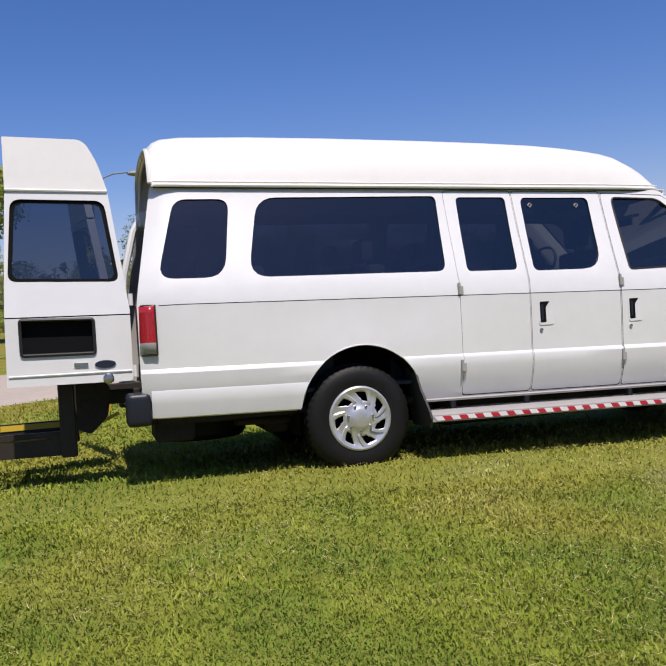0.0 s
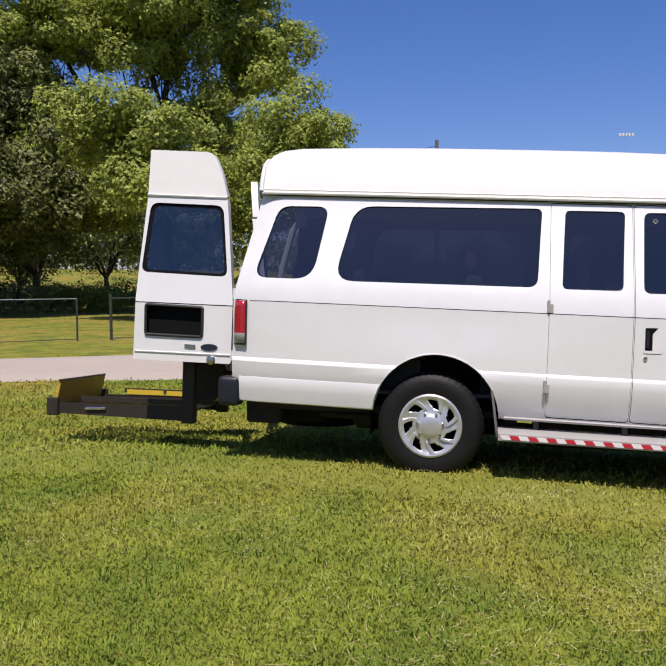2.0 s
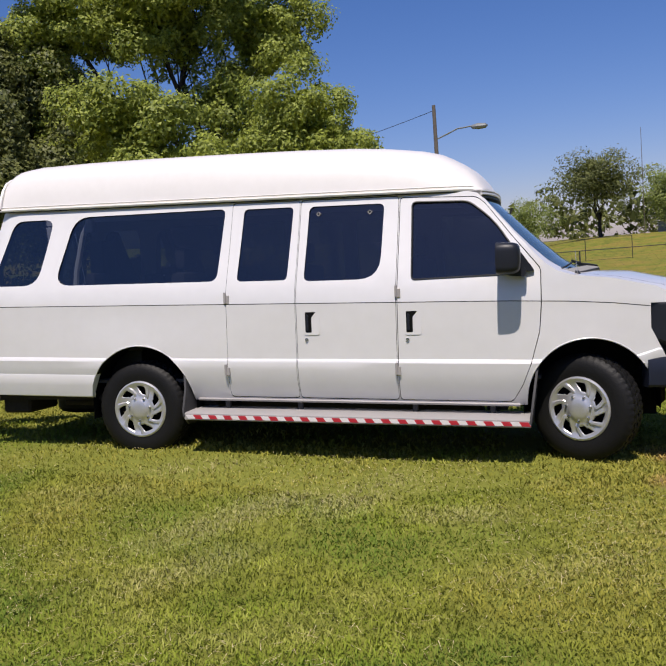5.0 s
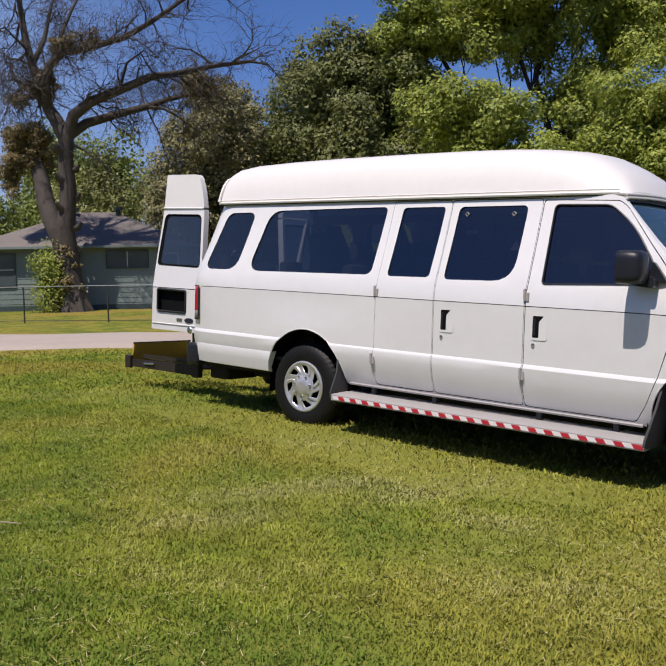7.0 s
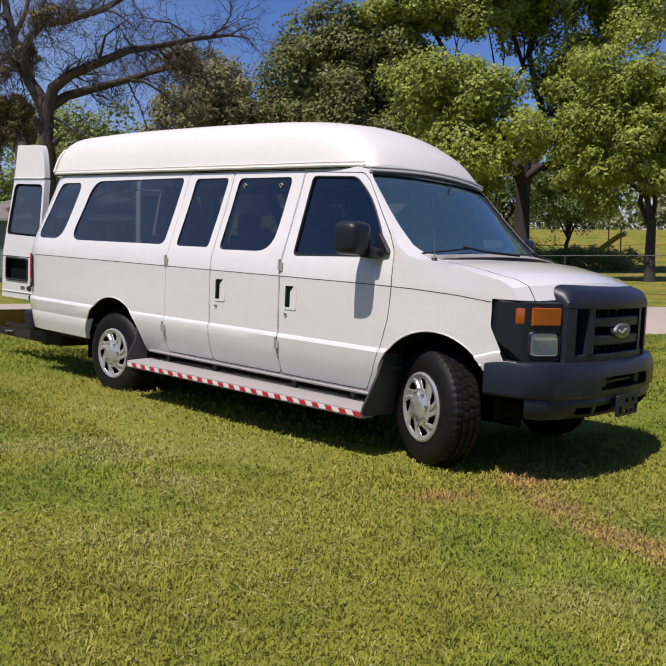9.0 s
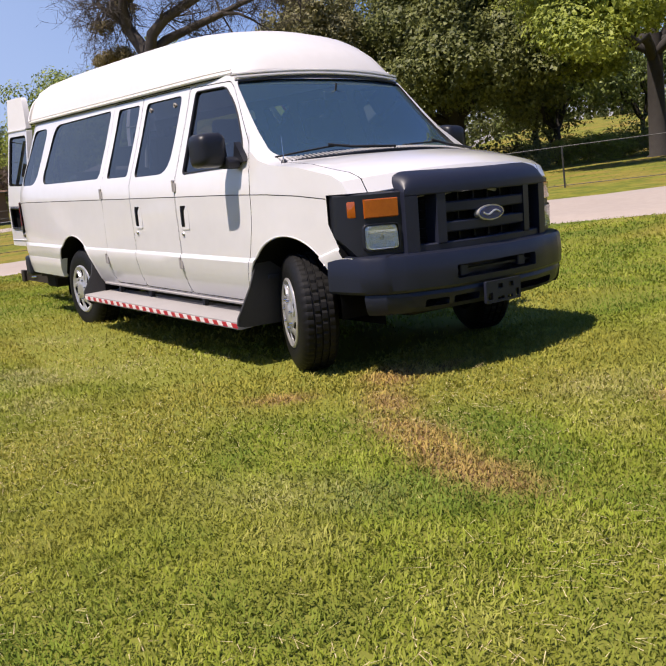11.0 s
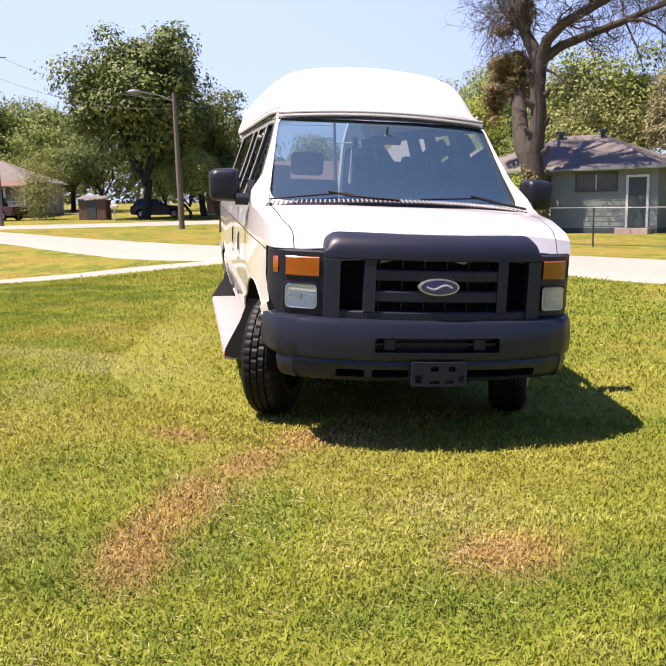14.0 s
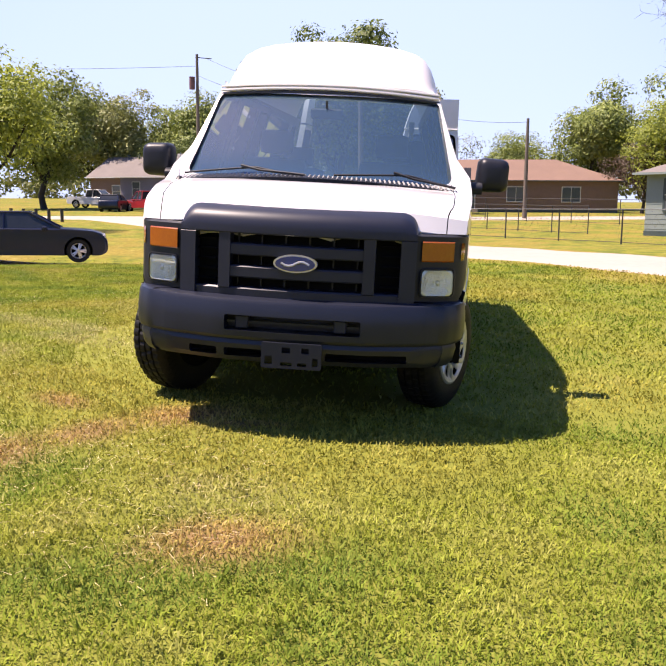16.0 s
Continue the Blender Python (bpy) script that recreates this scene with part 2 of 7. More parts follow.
def terrain(x, y):
    """Height of the lawn: a slope under the van that levels out, a dip beside the drive, rises far off."""
    x, y = np.asarray(x, float), np.asarray(y, float)
    near = 1 - smooth(6.5, 17, np.hypot(x - 2.5, y + 1.5))
    z = (-0.026 * x - 0.045 * y) * near
    z = z - 0.74 * np.exp(-((x + 14.5) ** 2 / 95.0 + (y + 8.5) ** 2 / 45.0))
    z = z + 0.022 * np.clip(-x - 32, 0, 120)
    z = z + 1.6 * smooth(62, 100, y + 0.35 * x) * smooth(-8, 10, x)
    z = z + 3.4 * smooth(45, 98, 0.92 * y - 0.39 * x) * smooth(-34, -20, 0.92 * x + 0.39 * y) * smooth(26, 13, 0.92 * x + 0.39 * y)
    z = z + 0.085 * smooth(3.0, 0.0, x) * smooth(-5.0, -2.5, x) * np.exp(-((y + 0.4) / 1.7) ** 2)
    z = z + 0.012 * np.sin(1.7 * x + 0.6 * y) * np.cos(1.1 * y - 0.5 * x)
    return z


def sheet(name, xs, ys, lift=0.0):
    gx, gy = np.meshgrid(xs, ys)
    gz = terrain(gx, gy) + lift
    verts = np.stack([gx, gy, gz], -1).reshape(-1, 3)
    nx = len(xs)
    i = (np.arange(len(ys) - 1)[:, None] * nx + np.arange(nx - 1)[None, :]).reshape(-1)
    faces = np.stack([i, i + 1, i + 1 + nx, i + nx], -1)
    return fast_mesh(name, verts, faces)


def fast_mesh(name, verts, faces):
    """A mesh from arrays of places and of faces that all have as many corners."""
    verts, faces = np.asarray(verts, np.float32), np.asarray(faces, np.int32)
    k = faces.shape[1]
    me = bpy.data.meshes.new(name)
    me.vertices.add(len(verts))
    me.vertices.foreach_set("co", verts.ravel())
    me.loops.add(faces.size)
    me.loops.foreach_set("vertex_index", faces.ravel())
    me.polygons.add(len(faces))
    me.polygons.foreach_set("loop_start", np.arange(0, faces.size, k, dtype=np.int32))
    me.polygons.foreach_set("loop_total", np.full(len(faces), k, np.int32))
    me.update(calc_edges=True)
    return me


def lawn_colour(m, green, straw, brown, extra=None):
    """Green that gives way to straw and rust-brown patches, by place on the lawn."""
    n, l = m.node_tree.nodes, m.node_tree.links
    b = n["Principled BSDF"]
    at = n.new("ShaderNodeNewGeometry")
    big, mid, small = (n.new("ShaderNodeTexNoise") for _ in range(3))
    for t, s, d in ((big, 0.35, 3), (mid, 1.5, 4), (small, 9.0, 3)):
        t.inputs["Scale"].default_value, t.inputs["Detail"].default_value = s, d
        l.new(at.outputs["Position"], t.inputs["Vector"])

    def blend(a, b, fac):
        x = n.new("ShaderNodeMix")
        x.data_type = "RGBA"
        for key, v in (("A", a), ("B", b)):
            if isinstance(v, tuple):
                x.inputs[key].default_value = (*v, 1)
            else:
                l.new(v, x.inputs[key])
        l.new(fac, x.inputs["Factor"])
        return x.outputs["Result"]

    def band(v, lo, hi):
        r = n.new("ShaderNodeMapRange")
        r.interpolation_type = "SMOOTHSTEP"
        r.inputs["From Min"].default_value, r.inputs["From Max"].default_value = lo, hi
        l.new(v, r.inputs["Value"])
        return r.outputs[0]

    def maths(op, a, b):
        x = n.new("ShaderNodeMath")
        x.operation = op
        for i, v in enumerate((a, b)):
            if isinstance(v, (int, float)):
                x.inputs[i].default_value = v
            else:
                l.new(v, x.inputs[i])
        return x.outputs[0]

    def patch(px, py, rx, ry, turn, soft=0.5):
        """1 inside a worn oval on the lawn, 0 outside, with a ragged edge."""
        mp = n.new("ShaderNodeMapping")
        mp.vector_type = "TEXTURE"
        mp.inputs["Location"].default_value = (px, py, 0)
        mp.inputs["Rotation"].default_value = (0, 0, radians(turn))
        mp.inputs["Scale"].default_value = (rx, ry, 1000)
        l.new(at.outputs["Position"], mp.inputs["Vector"])
        ln = n.new("ShaderNodeVectorMath")
        ln.operation = "LENGTH"
        l.new(mp.outputs[0], ln.inputs[0])
        edge = maths("ADD", ln.outputs["Value"], maths("MULTIPLY_ADD", mid.outputs["Fac"], 0.9))
        return band(edge, 2.6, 1.1)
    rnd = at.outputs["Random Per Island"]
    c = blend(green, tuple(v * f for v, f in zip(green, (0.60, 0.72, 0.9))), band(mid.outputs["Fac"], 0.60, 0.38))
    c = blend(c, tuple(v * f for v, f in zip(green, (1.26, 0.95, 1.5))), maths("MULTIPLY", band(big.outputs["Fac"], 0.44, 0.62), 0.85))
    c = blend(c, straw, maths("MULTIPLY", band(maths("ADD", mid.outputs["Fac"], maths("MULTIPLY", rnd, 0.2)), 0.64, 0.86), 0.42))
    c = blend(c, straw, band(maths("ADD", small.outputs["Fac"], maths("MULTIPLY", rnd, 0.3)), 0.92, 1.06))
    total = dry = None
    for p in BARE:
        q = maths("MULTIPLY", patch(*p[:5]), p[5])
        if p[5] >= 0.85:
            total = q if total is None else maths("MAXIMUM", total, q)
        else:
            dry = q if dry is None else maths("MAXIMUM", dry, q)
    c = blend(c, tuple(v * f for v, f in zip(straw, (0.97, 1.0, 1.25))), maths("MULTIPLY", band(maths("ADD", dry, maths("MULTIPLY", rnd, 0.4)), 0.25, 1.2), 0.85))
    c = blend(c, brown, maths("MULTIPLY", band(maths("ADD", total, maths("MULTIPLY", rnd, 0.5)), 0.35, 1.6), 0.85))
    tone = n.new("ShaderNodeHueSaturation")
    l.new(c, tone.inputs["Color"])
    tuft = n.new("ShaderNodeTexNoise")
    tuft.inputs["Scale"].default_value = 7.0
    l.new(at.outputs["Position"], tuft.inputs["Vector"])
    l.new(maths("ADD", maths("MULTIPLY", rnd, 0.20), maths("ADD", 0.38, maths("MULTIPLY", tuft.outputs["Fac"], 1.04))), tone.inputs["Value"])
    c = tone.outputs["Color"]
    if extra:
        # bare thatch where separate blades stand on it
        ln = n.new("ShaderNodeVectorMath")
        ln.operation = "DISTANCE"
        l.new(at.outputs["Position"], ln.inputs[0])
        ln.inputs[1].default_value = (2.0, -1.0, 0.0)
        thatch = blend(extra, tuple(v * 0.62 for v in brown), total)
        c = blend(thatch, c, band(ln.outputs["Value"], 7.0, 11.0))
    l.new(c, b.inputs["Base Color"])
    return m


# worn places on the lawn: x, y, half length, half width, turn, strength
BARE = [(5.2, -1.45, 0.62, 0.20, 160, 1.0), (4.55, -1.08, 0.42, 0.17, 145, 0.9), (4.12, -0.62, 0.40, 0.22, 120, 1.0), (4.22, -0.34, 0.34, 0.10, 95, 0.85), (5.62, -1.60, 0.42, 0.17, 175, 1.0),
        (5.80, -0.08, 0.34, 0.24, 120, 1.0), (5.35, -0.15, 0.5, 0.35, 90, 0.5), (4.0, -1.42, 0.22, 0.12, 60, 0.9), (5.3, -2.3, 0.45, 0.28, 30, 0.5),
        (1.55, -3.5, 0.50, 0.24, 60, 0.6), (2.1, -1.95, 0.75, 0.28, 75, 0.72), (1.5, -2.5, 0.9, 0.24, 65, 0.7), (0.75, -1.45, 0.6, 0.26, 30, 0.72), (2.75, -2.4, 0.35, 0.22, 20, 0.6),
        (3.4, -3.2, 0.5, 0.2, 30, 0.45), (0.3, -2.2, 0.6, 0.25, 15, 0.35), (6.9, -3.3, 0.6, 0.3, 40, 0.45)]

SOIL = surface("lawn_soil", (0.05, 0.06, 0.02), 0.95, bump=0.5, fine=40, spec=0.08)
lawn_colour(SOIL, (0.175, 0.175, 0.026), (0.28, 0.235, 0.075), (0.31, 0.195, 0.09), (0.165, 0.175, 0.032))
near = np.linspace(-16, 16, 121)
wide = np.concatenate([-np.geomspace(16.4, 2500, 60)[::-1], near, np.geomspace(16.4, 2500, 60)])
ground = tagged(part("ground", sheet("ground", wide, wide), SOIL, None, "", None), "sloping mown lawn with straw-coloured worn patches", "ground", kind="structure")

# ---- roads ----
CONCRETE = surface("pale_concrete", (0.385, 0.325, 0.275), 0.9, 0, (0.31, 0.26, 0.22), 0.5, 6, bump=0.25, bump_scale=30)


def ribbon(points, width, lift=0.05, step=0.8):
    pts = [Vector(p) for p in points]
    line = []
    for i in range(len(pts) - 1):
        p0, p1, p2, p3 = pts[max(i - 1, 0)], pts[i], pts[i + 1], pts[min(i + 2, len(pts) - 1)]
        k = max(2, int((p2 - p1).length / step / (1 if p1.length < 40 else 3)))
        for j in range(k):
            t = j / k
            line.append(0.5 * ((2 * p1) + (p2 - p0) * t + (2 * p0 - 5 * p1 + 4 * p2 - p3) * t * t + (3 * p1 - p0 - 3 * p2 + p3) * t ** 3))
    line.append(pts[-1])
    verts, m = [], 9
    for i, p in enumerate(line):
        d = (line[min(i + 1, len(line) - 1)] - line[max(i - 1, 0)]).normalized()
        w = width(i / (len(line) - 1)) if callable(width) else width
        for j in range(m):
            f = j / (m - 1) - 0.5
            q = p + Vector((-d.y, d.x)) * w * f
            verts.append((q.x, q.y, float(terrain(q.x, q.y)) + lift - (0.16 if j in (0, m - 1) else 0)))
    i = (np.arange(len(line) - 1)[:, None] * m + np.arange(m - 1)[None, :]).reshape(-1)
    return fast_mesh("road", verts, np.stack([i, i + 1, i + 1 + m, i + m], -1))


ROADS = [
    ([(-47.5, -19.5), (-41, -14.2), (-33, -8.8), (-25.5, -4.2), (-19, -0.4), (-14.6, 2.4), (-10.4, 5.2), (-6.2, 8.0), (-1.4, 11.4), (7, 15.0), (22, 20.5), (70, 34)], 4.8, 0.06),
    ([(-38, -90), (-44.5, -50), (-47.4, -22), (-48.4, -8), (-51, 3), (-56, 16), (-62, 40), (-70, 90)], 6.2, 0.055),
]
for k, (pts, w, lift_by) in enumerate(ROADS):
    tagged(part("road", ribbon(pts, w, lift_by), CONCRETE, None, "", 40), "pale pinkish concrete lane through the grass", "road", kind="structure")
tagged(part("pavement", ribbon([(-14.2, 0.6), (-15.2, -3.4), (-15.7, -7.0), (-15.4, -11.0), (-14.6, -17)], lambda f: 1.6 + 1.4 * f, 0.045, 0.5), CONCRETE, None, "", 40), "narrow pale concrete driveway strip", "pavement", kind="structure")


# ---- the van, in its own frame: x to its nose, y to its left, z up from the tyres ----
van = tagged(new("van"), "white high-roof wheelchair van with open rear doors, parked on the lawn", "van")
van.matrix_world = TILT
SAG = 0.0205            # the body sits nose-down on its springs


def sag(x, z):
    return z - SAG * (x - 0.8)


LEVEL_Z = [0.45, 0.50, 0.57, 0.635, 0.70, 0.762, 0.778, 0.792, 0.84, 0.95, 1.10, 1.225, 1.33, 1.5, 1.7, 1.9, 2.0, 2.05]
LEVEL_Y = [0.900, 0.928, 0.956, 0.977, 0.991, 0.999, 0.998, 0.984, 0.985, 0.990, 0.9945, 0.996, 0.987, 0.929, 0.860, 0.797, 0.768, 0.756]
TOP_S = [-1.5, 2.3, 2.70, 2.766, 2.83, 3.026, 3.237, 3.33, 3.447, 3.7, 4.0, 4.08, 4.13]
TOP_Z = [2.05, 2.05, 2.045, 2.028, 1.97, 1.734, 1.50, 1.435, 1.400, 1.375, 1.312, 1.272, 1.185]


def half(x, z):
    """Half the body's width at a place along it, at a height before the sag."""
    w = float(np.interp(z, LEVEL_Z, LEVEL_Y))
    if x > 3.1:
        w -= 0.085 * ((x - 3.1) / 1.03) ** 2
    if z < 1.10:
        w += (0.024 * math.exp(-((x - 0.03) / 0.72) ** 2) + 0.016 * math.exp(-((x - 3.5) / 0.45) ** 2)) * min(1.0, (1.10 - z) / 0.22)
    if x < -1.25:
        w -= 0.05 * ((-1.25 - x) / 0.25) ** 2
    return w


def bow(s):
    return float(np.interp(s, [2.2, 2.8, 3.3, 3.45], [0, 0.07, 0.19, 0.20]))


def rear_lean(x, z):
    return float(np.interp(x, [-1.5, -0.9], [1, 0])) * float(np.interp(z, [1.25, 2.05, 2.45], [0, 0.15, 0.16]))


def crown(s):
    return float(np.interp(s, [2.7, 3.3, 3.6, 4.13], [0.02, 0.03, 0.055, 0.055]))


def body_shell():
    stations = [-1.5, -1.47, -1.42, -1.36, -1.25, -1.1, -0.9, -0.6, -0.3, 0, 0.3, 0.6, 0.9, 1.2, 1.5, 1.8, 2.1, 2.4, 2.6, 2.7, 2.766, 2.83, 2.92, 3.026, 3.13, 3.237, 3.33, 3.447, 3.57, 3.7, 3.85, 4.0, 4.08, 4.13]
    bm = bmesh.new()
    rows = []
    across = [0.97, 0.9, 0.78, 0.6, 0.4, 0.2, 0.0]
    for s in stations:
        t = float(np.interp(s, TOP_S, TOP_Z))
        low = float(np.interp(s, [-1.5, 0.5, 3.1, 3.85, 4.0, 4.13], [0.46, 0.455, 0.46, 0.52, 0.62, 0.66]))
        belt = min(1.225, t - 0.10)
        zs = []
        for z in LEVEL_Z:
            if z <= 1.225:
                zs.append(low + (z - 0.45) * (belt - low) / 0.775)
            else:
                zs.append(belt + (z - 1.225) * (t - belt) / 0.825)
        right = [(s, 0.0, low), (s, -0.5, low)]
        for z, key in zip(zs, LEVEL_Z):
            right.append((s, -half(s, z if t > 1.6 else key if key <= 1.225 else 1.225 + (z - belt) * 0.5), z))
        w = -right[-1][1]
        for e in across:
            right.append((s + bow(s) * (1 - e * e), -w * e, t + crown(s) * (1 - e * e)))
        row = [bm.verts.new((x + rear_lean(x, z), y, sag(x, z))) for x, y, z in right]
        row += [bm.verts.new((x + rear_lean(x, z), -y, sag(x, z))) for x, y, z in right[-2:0:-1]]
        rows.append(row)
    for a, b in zip(rows, rows[1:]):
        for j in range(len(a)):
            k = (j + 1) % len(a)
            bm.faces.new((a[j], a[k], b[k], b[j]))
    bm.faces.new(rows[0][::-1])
    bm.faces.new(rows[-1])
    return baked(bm)


WINDOWS = {
    "quarter": rounded([(-1.200, 1.998), (-0.815, 1.994), (-0.900, 1.432), (-1.352, 1.440)], [0.09, 0.09, 0.14, 0.11]),
    "long": rounded([(-0.615, 2.0), (0.757, 1.988), (0.727, 1.405), (-0.738, 1.425)], [0.14, 0.05, 0.07, 0.15]),
    "narrow": rounded([(0.92, 1.975), (1.334, 1.968), (1.310, 1.392), (0.897, 1.397)], 0.04),
    "wide": rounded([(1.465, 1.962), (2.064, 1.952), (2.043, 1.374), (1.447, 1.378)], [0.05, 0.05, 0.17, 0.05]),
    "cab": rounded([(2.283, 1.945), (2.705, 1.926), (2.880, 1.779), (3.055, 1.520), (3.095, 1.374), (2.289, 1.36)], [0.04, 0.05, 0.15, 0.06, 0.03, 0.03]),
}
DOORS = {
    "side_door_rear_half": [(0.803, 0.482), (1.374, 0.470), (1.388, 2.02), (0.818, 2.032)],
    "side_door_front_half": [(1.380, 0.470), (2.160, 0.453), (2.178, 2.003), (1.394, 2.02)],
    "cab_door": [(2.166, 0.453), (3.00, 0.436), (3.075, 0.56), (3.14, 0.72), (3.205, 0.95), (3.222, 1.15), (3.222, 1.405), (3.02, 1.655), (2.825, 1.912), (2.76, 1.963), (2.184, 1.99)],
}

body = body_shell()
tool = bmesh.new()
prism(tool, [(-0.90, 0.60), (0.90, 0.60), (0.935, 1.2), (0.91, 1.33), (0.72, 1.99), (0.66, 2.25), (-0.66, 2.25), (-0.72, 1.99), (-0.91, 1.33), (-0.935, 1.2)], "x", -1.8, 2.55)
body = boolean(body, baked(tool, TRIM), "DIFFERENCE")
tool = prism(bmesh.new(), [(2.4, 0.62), (3.2, 0.62), (3.28, 1.2), (3.28, 1.30), (3.16, 1.42), (2.83, 1.86), (2.62, 1.96), (2.4, 1.98)], "y", -0.72, 0.72)
body = boolean(body, baked(tool, TRIM), "DIFFERENCE")
tool = bmesh.new()
for side in (-1, 1):
    for cx, r, cz in ((0.03, 0.455, 0.455), (3.545, 0.44, 0.455)):
        ring = [(cx + r * math.cos(a) * 1.0, cz + r * math.sin(a)) for a in (math.pi * j / 20 for j in range(21))] + [(cx - r - 0.015, 0.2), (cx + r + 0.015, 0.2)]
        prism(tool, ring, "y", *sorted((side * 0.58, side * 1.3)))
body = boolean(body, baked(tool, GAP), "DIFFERENCE")
tool = bmesh.new()
for outline in WINDOWS.values():
    prism(tool, outline, "y", -1.3, -0.6)
    prism(tool, outline, "y", 0.6, 1.3)
body = boolean(body, baked(tool, SEAL), "DIFFERENCE")
SCREEN_EDGE = rounded([(-0.755, 1.965), (0.755, 1.965), (0.865, 1.40), (0.5, 1.375), (-0.5, 1.375), (-0.865, 1.40)], [0.06, 0.06, 0.07, 0.3, 0.3, 0.07])
body = boolean(body, baked(prism(bmesh.new(), SCREEN_EDGE, "x", 2.3, 4.6), SEAL), "DIFFERENCE")


tool = bmesh.new()
for side in (-1, 1):
    prism(tool, [(3.955, 1.132), (3.955, 0.96), (4.05, 0.758), (4.6, 0.758), (4.6, 1.132)], "y", *sorted((side * 0.60, side * 1.2)))
body = boolean(body, baked(tool, GAP), "DIFFERENCE")


def groove(path, width, sides=(-1, 1)):
    """A narrow channel along a line of (x, z) on the body's flank."""
    bm = bmesh.new()
    for side in sides:
        rings = []
        for i, (x, z) in enumerate(path):
            a, b = Vector(path[max(i - 1, 0)]), Vector(path[min(i + 1, len(path) - 1)])
            d = (b - a).normalized()
            nx, nz = -d.y * width / 2, d.x * width / 2
            ring = []
            for k in (-1, 1):
                px, pz = x + nx * k, z + nz * k
                w = half(px, pz + SAG * (px - 0.8))
                ring += [(px, side * (w - 0.008), pz), (px, side * (w + 0.06), pz)]
            rings.append([bm.verts.new(ring[j]) for j in (0, 1, 3, 2)])
        for r, s in zip(rings, rings[1:]):
            for j in range(4):
                bm.faces.new((r[j], r[(j + 1) % 4], s[(j + 1) % 4], s[j]))
        bm.faces.new(rings[0])
        bm.faces.new(rings[-1][::-1])
    return baked(bm, GAP)


belt = [(-1.36, sag(-1.36, 1.218))] + [(x, sag(x, 1.222)) for x in np.arange(-1.2, 3.3, 0.3)] + [(3.4, sag(3.4, 1.215)), (3.7, sag(3.7, 1.20)), (3.95, sag(3.95, 1.175))]
body = boolean(body, groove(belt, 0.006), "DIFFERENCE")

# the bonnet lifts out of the shell, the doors out of the flank
hood_line = rounded([(3.36, -0.86), (3.62, -0.868), (3.98, -0.84), (4.12, -0.80), (4.6, -0.80), (4.6, 0.80), (4.12, 0.80), (3.98, 0.84), (3.62, 0.868), (3.36, 0.86)], [0.02, 0.2, 0.15, 0.08, 0.01, 0.01, 0.08, 0.15, 0.2, 0.02])
hood_line = [(x, y) for x, y in hood_line]


def shrunk(points, by):
    c = Vector((sum(p[0] for p in points) / len(points), sum(p[1] for p in points) / len(points)))
    return [tuple(Vector(p) - (Vector(p) - c).normalized() * by) for p in points]


pieces = {}
for name, outline in DOORS.items():
    outline = rounded(outline, 0.03, 3)
    pieces[name] = boolean(body.copy(), baked(prism(bmesh.new(), shrunk(outline, 0.007), "y", -1.3, -0.70), GAP), "INTERSECT")
    body = boolean(body, baked(prism(bmesh.new(), outline, "y", -1.3, -0.70), GAP), "DIFFERENCE")
hood = boolean(body.copy(), baked(prism(bmesh.new(), shrunk(hood_line, 0.006), "z", 1.09, 1.6), GAP), "INTERSECT")
body = boolean(body, baked(prism(bmesh.new(), hood_line, "z", 1.09, 1.6), GAP), "DIFFERENCE")


def shell_materials(me, inner=0):
    """Keeps the paint on the outside and the tool's material on the cuts."""
    names = [m.name if m else "" for m in me.materials]
    return [PAINT if not n else bpy.data.materials[n] for n in names] or [PAINT]


def shell_part(name, me, parent, label=""):
    mats = shell_materials(me)
    me_idx = [0] * len(me.polygons)
    me.polygons.foreach_get("material_index", me_idx)
    ob = part(name, me, mats, parent, label, 24)
    me.polygons.foreach_set("material_index", me_idx)
    return ob


van_body = shell_part("body", body, van, "glossy white body shell, dusty along the sills")
door_parts = {name: shell_part(name if name == "cab_door" else "side_door", me, van) for name, me in pieces.items()}
shell_part("bonnet", hood, van)


def pane(outline, side):
    """A flat sheet of glass in the leaning upper flank, facing out."""
    bm = bmesh.new()
    f = bm.faces.new([bm.verts.new((x, side * (half(x, z + SAG * (x - 0.8)) - 0.012), z)) for x, z in outline])
    bm.normal_update()
    if f.normal.y * side < 0:
        f.normal_flip()
    return bm


for side in (-1, 1):
    for name, outline in WINDOWS.items():
        owner = van
        if side < 0:
            owner = {"narrow": door_parts["side_door_rear_half"], "wide": door_parts["side_door_front_half"], "cab": door_parts["cab_door"]}.get(name, van)
        w = part("side_window", pane(outline, side), TINT, owner, "dark tinted glass")
        w.visible_shadow = False

# windscreen, following the shell's bow
bm = bmesh.new()
rows = []
for s in [2.785, 2.83, 2.9, 2.98, 3.06, 3.14, 3.22, 3.28, 3.34, 3.40]:
    t = float(np.interp(s, TOP_S, TOP_Z))
    row = []
    for e in np.linspace(-1, 1, 21):
        x, w, z = s + bow(s) * (1 - e * e), half(s, t) * 0.985, t + crown(s) * (1 - e * e)
        row.append(bm.verts.new((x - 0.012, w * e, sag(s, z) - 0.012)))
    rows.append(row)
for a, b in zip(rows, rows[1:]):
    for j in range(20):
        bm.faces.new((a[j], a[j + 1], b[j + 1], b[j]))
bm.normal_update()
bm.faces.ensure_lookup_table()
if bm.faces[0].normal.x < 0:
    bmesh.ops.reverse_faces(bm, faces=bm.faces[:])
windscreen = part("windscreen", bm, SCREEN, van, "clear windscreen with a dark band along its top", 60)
windscreen.visible_shadow = False


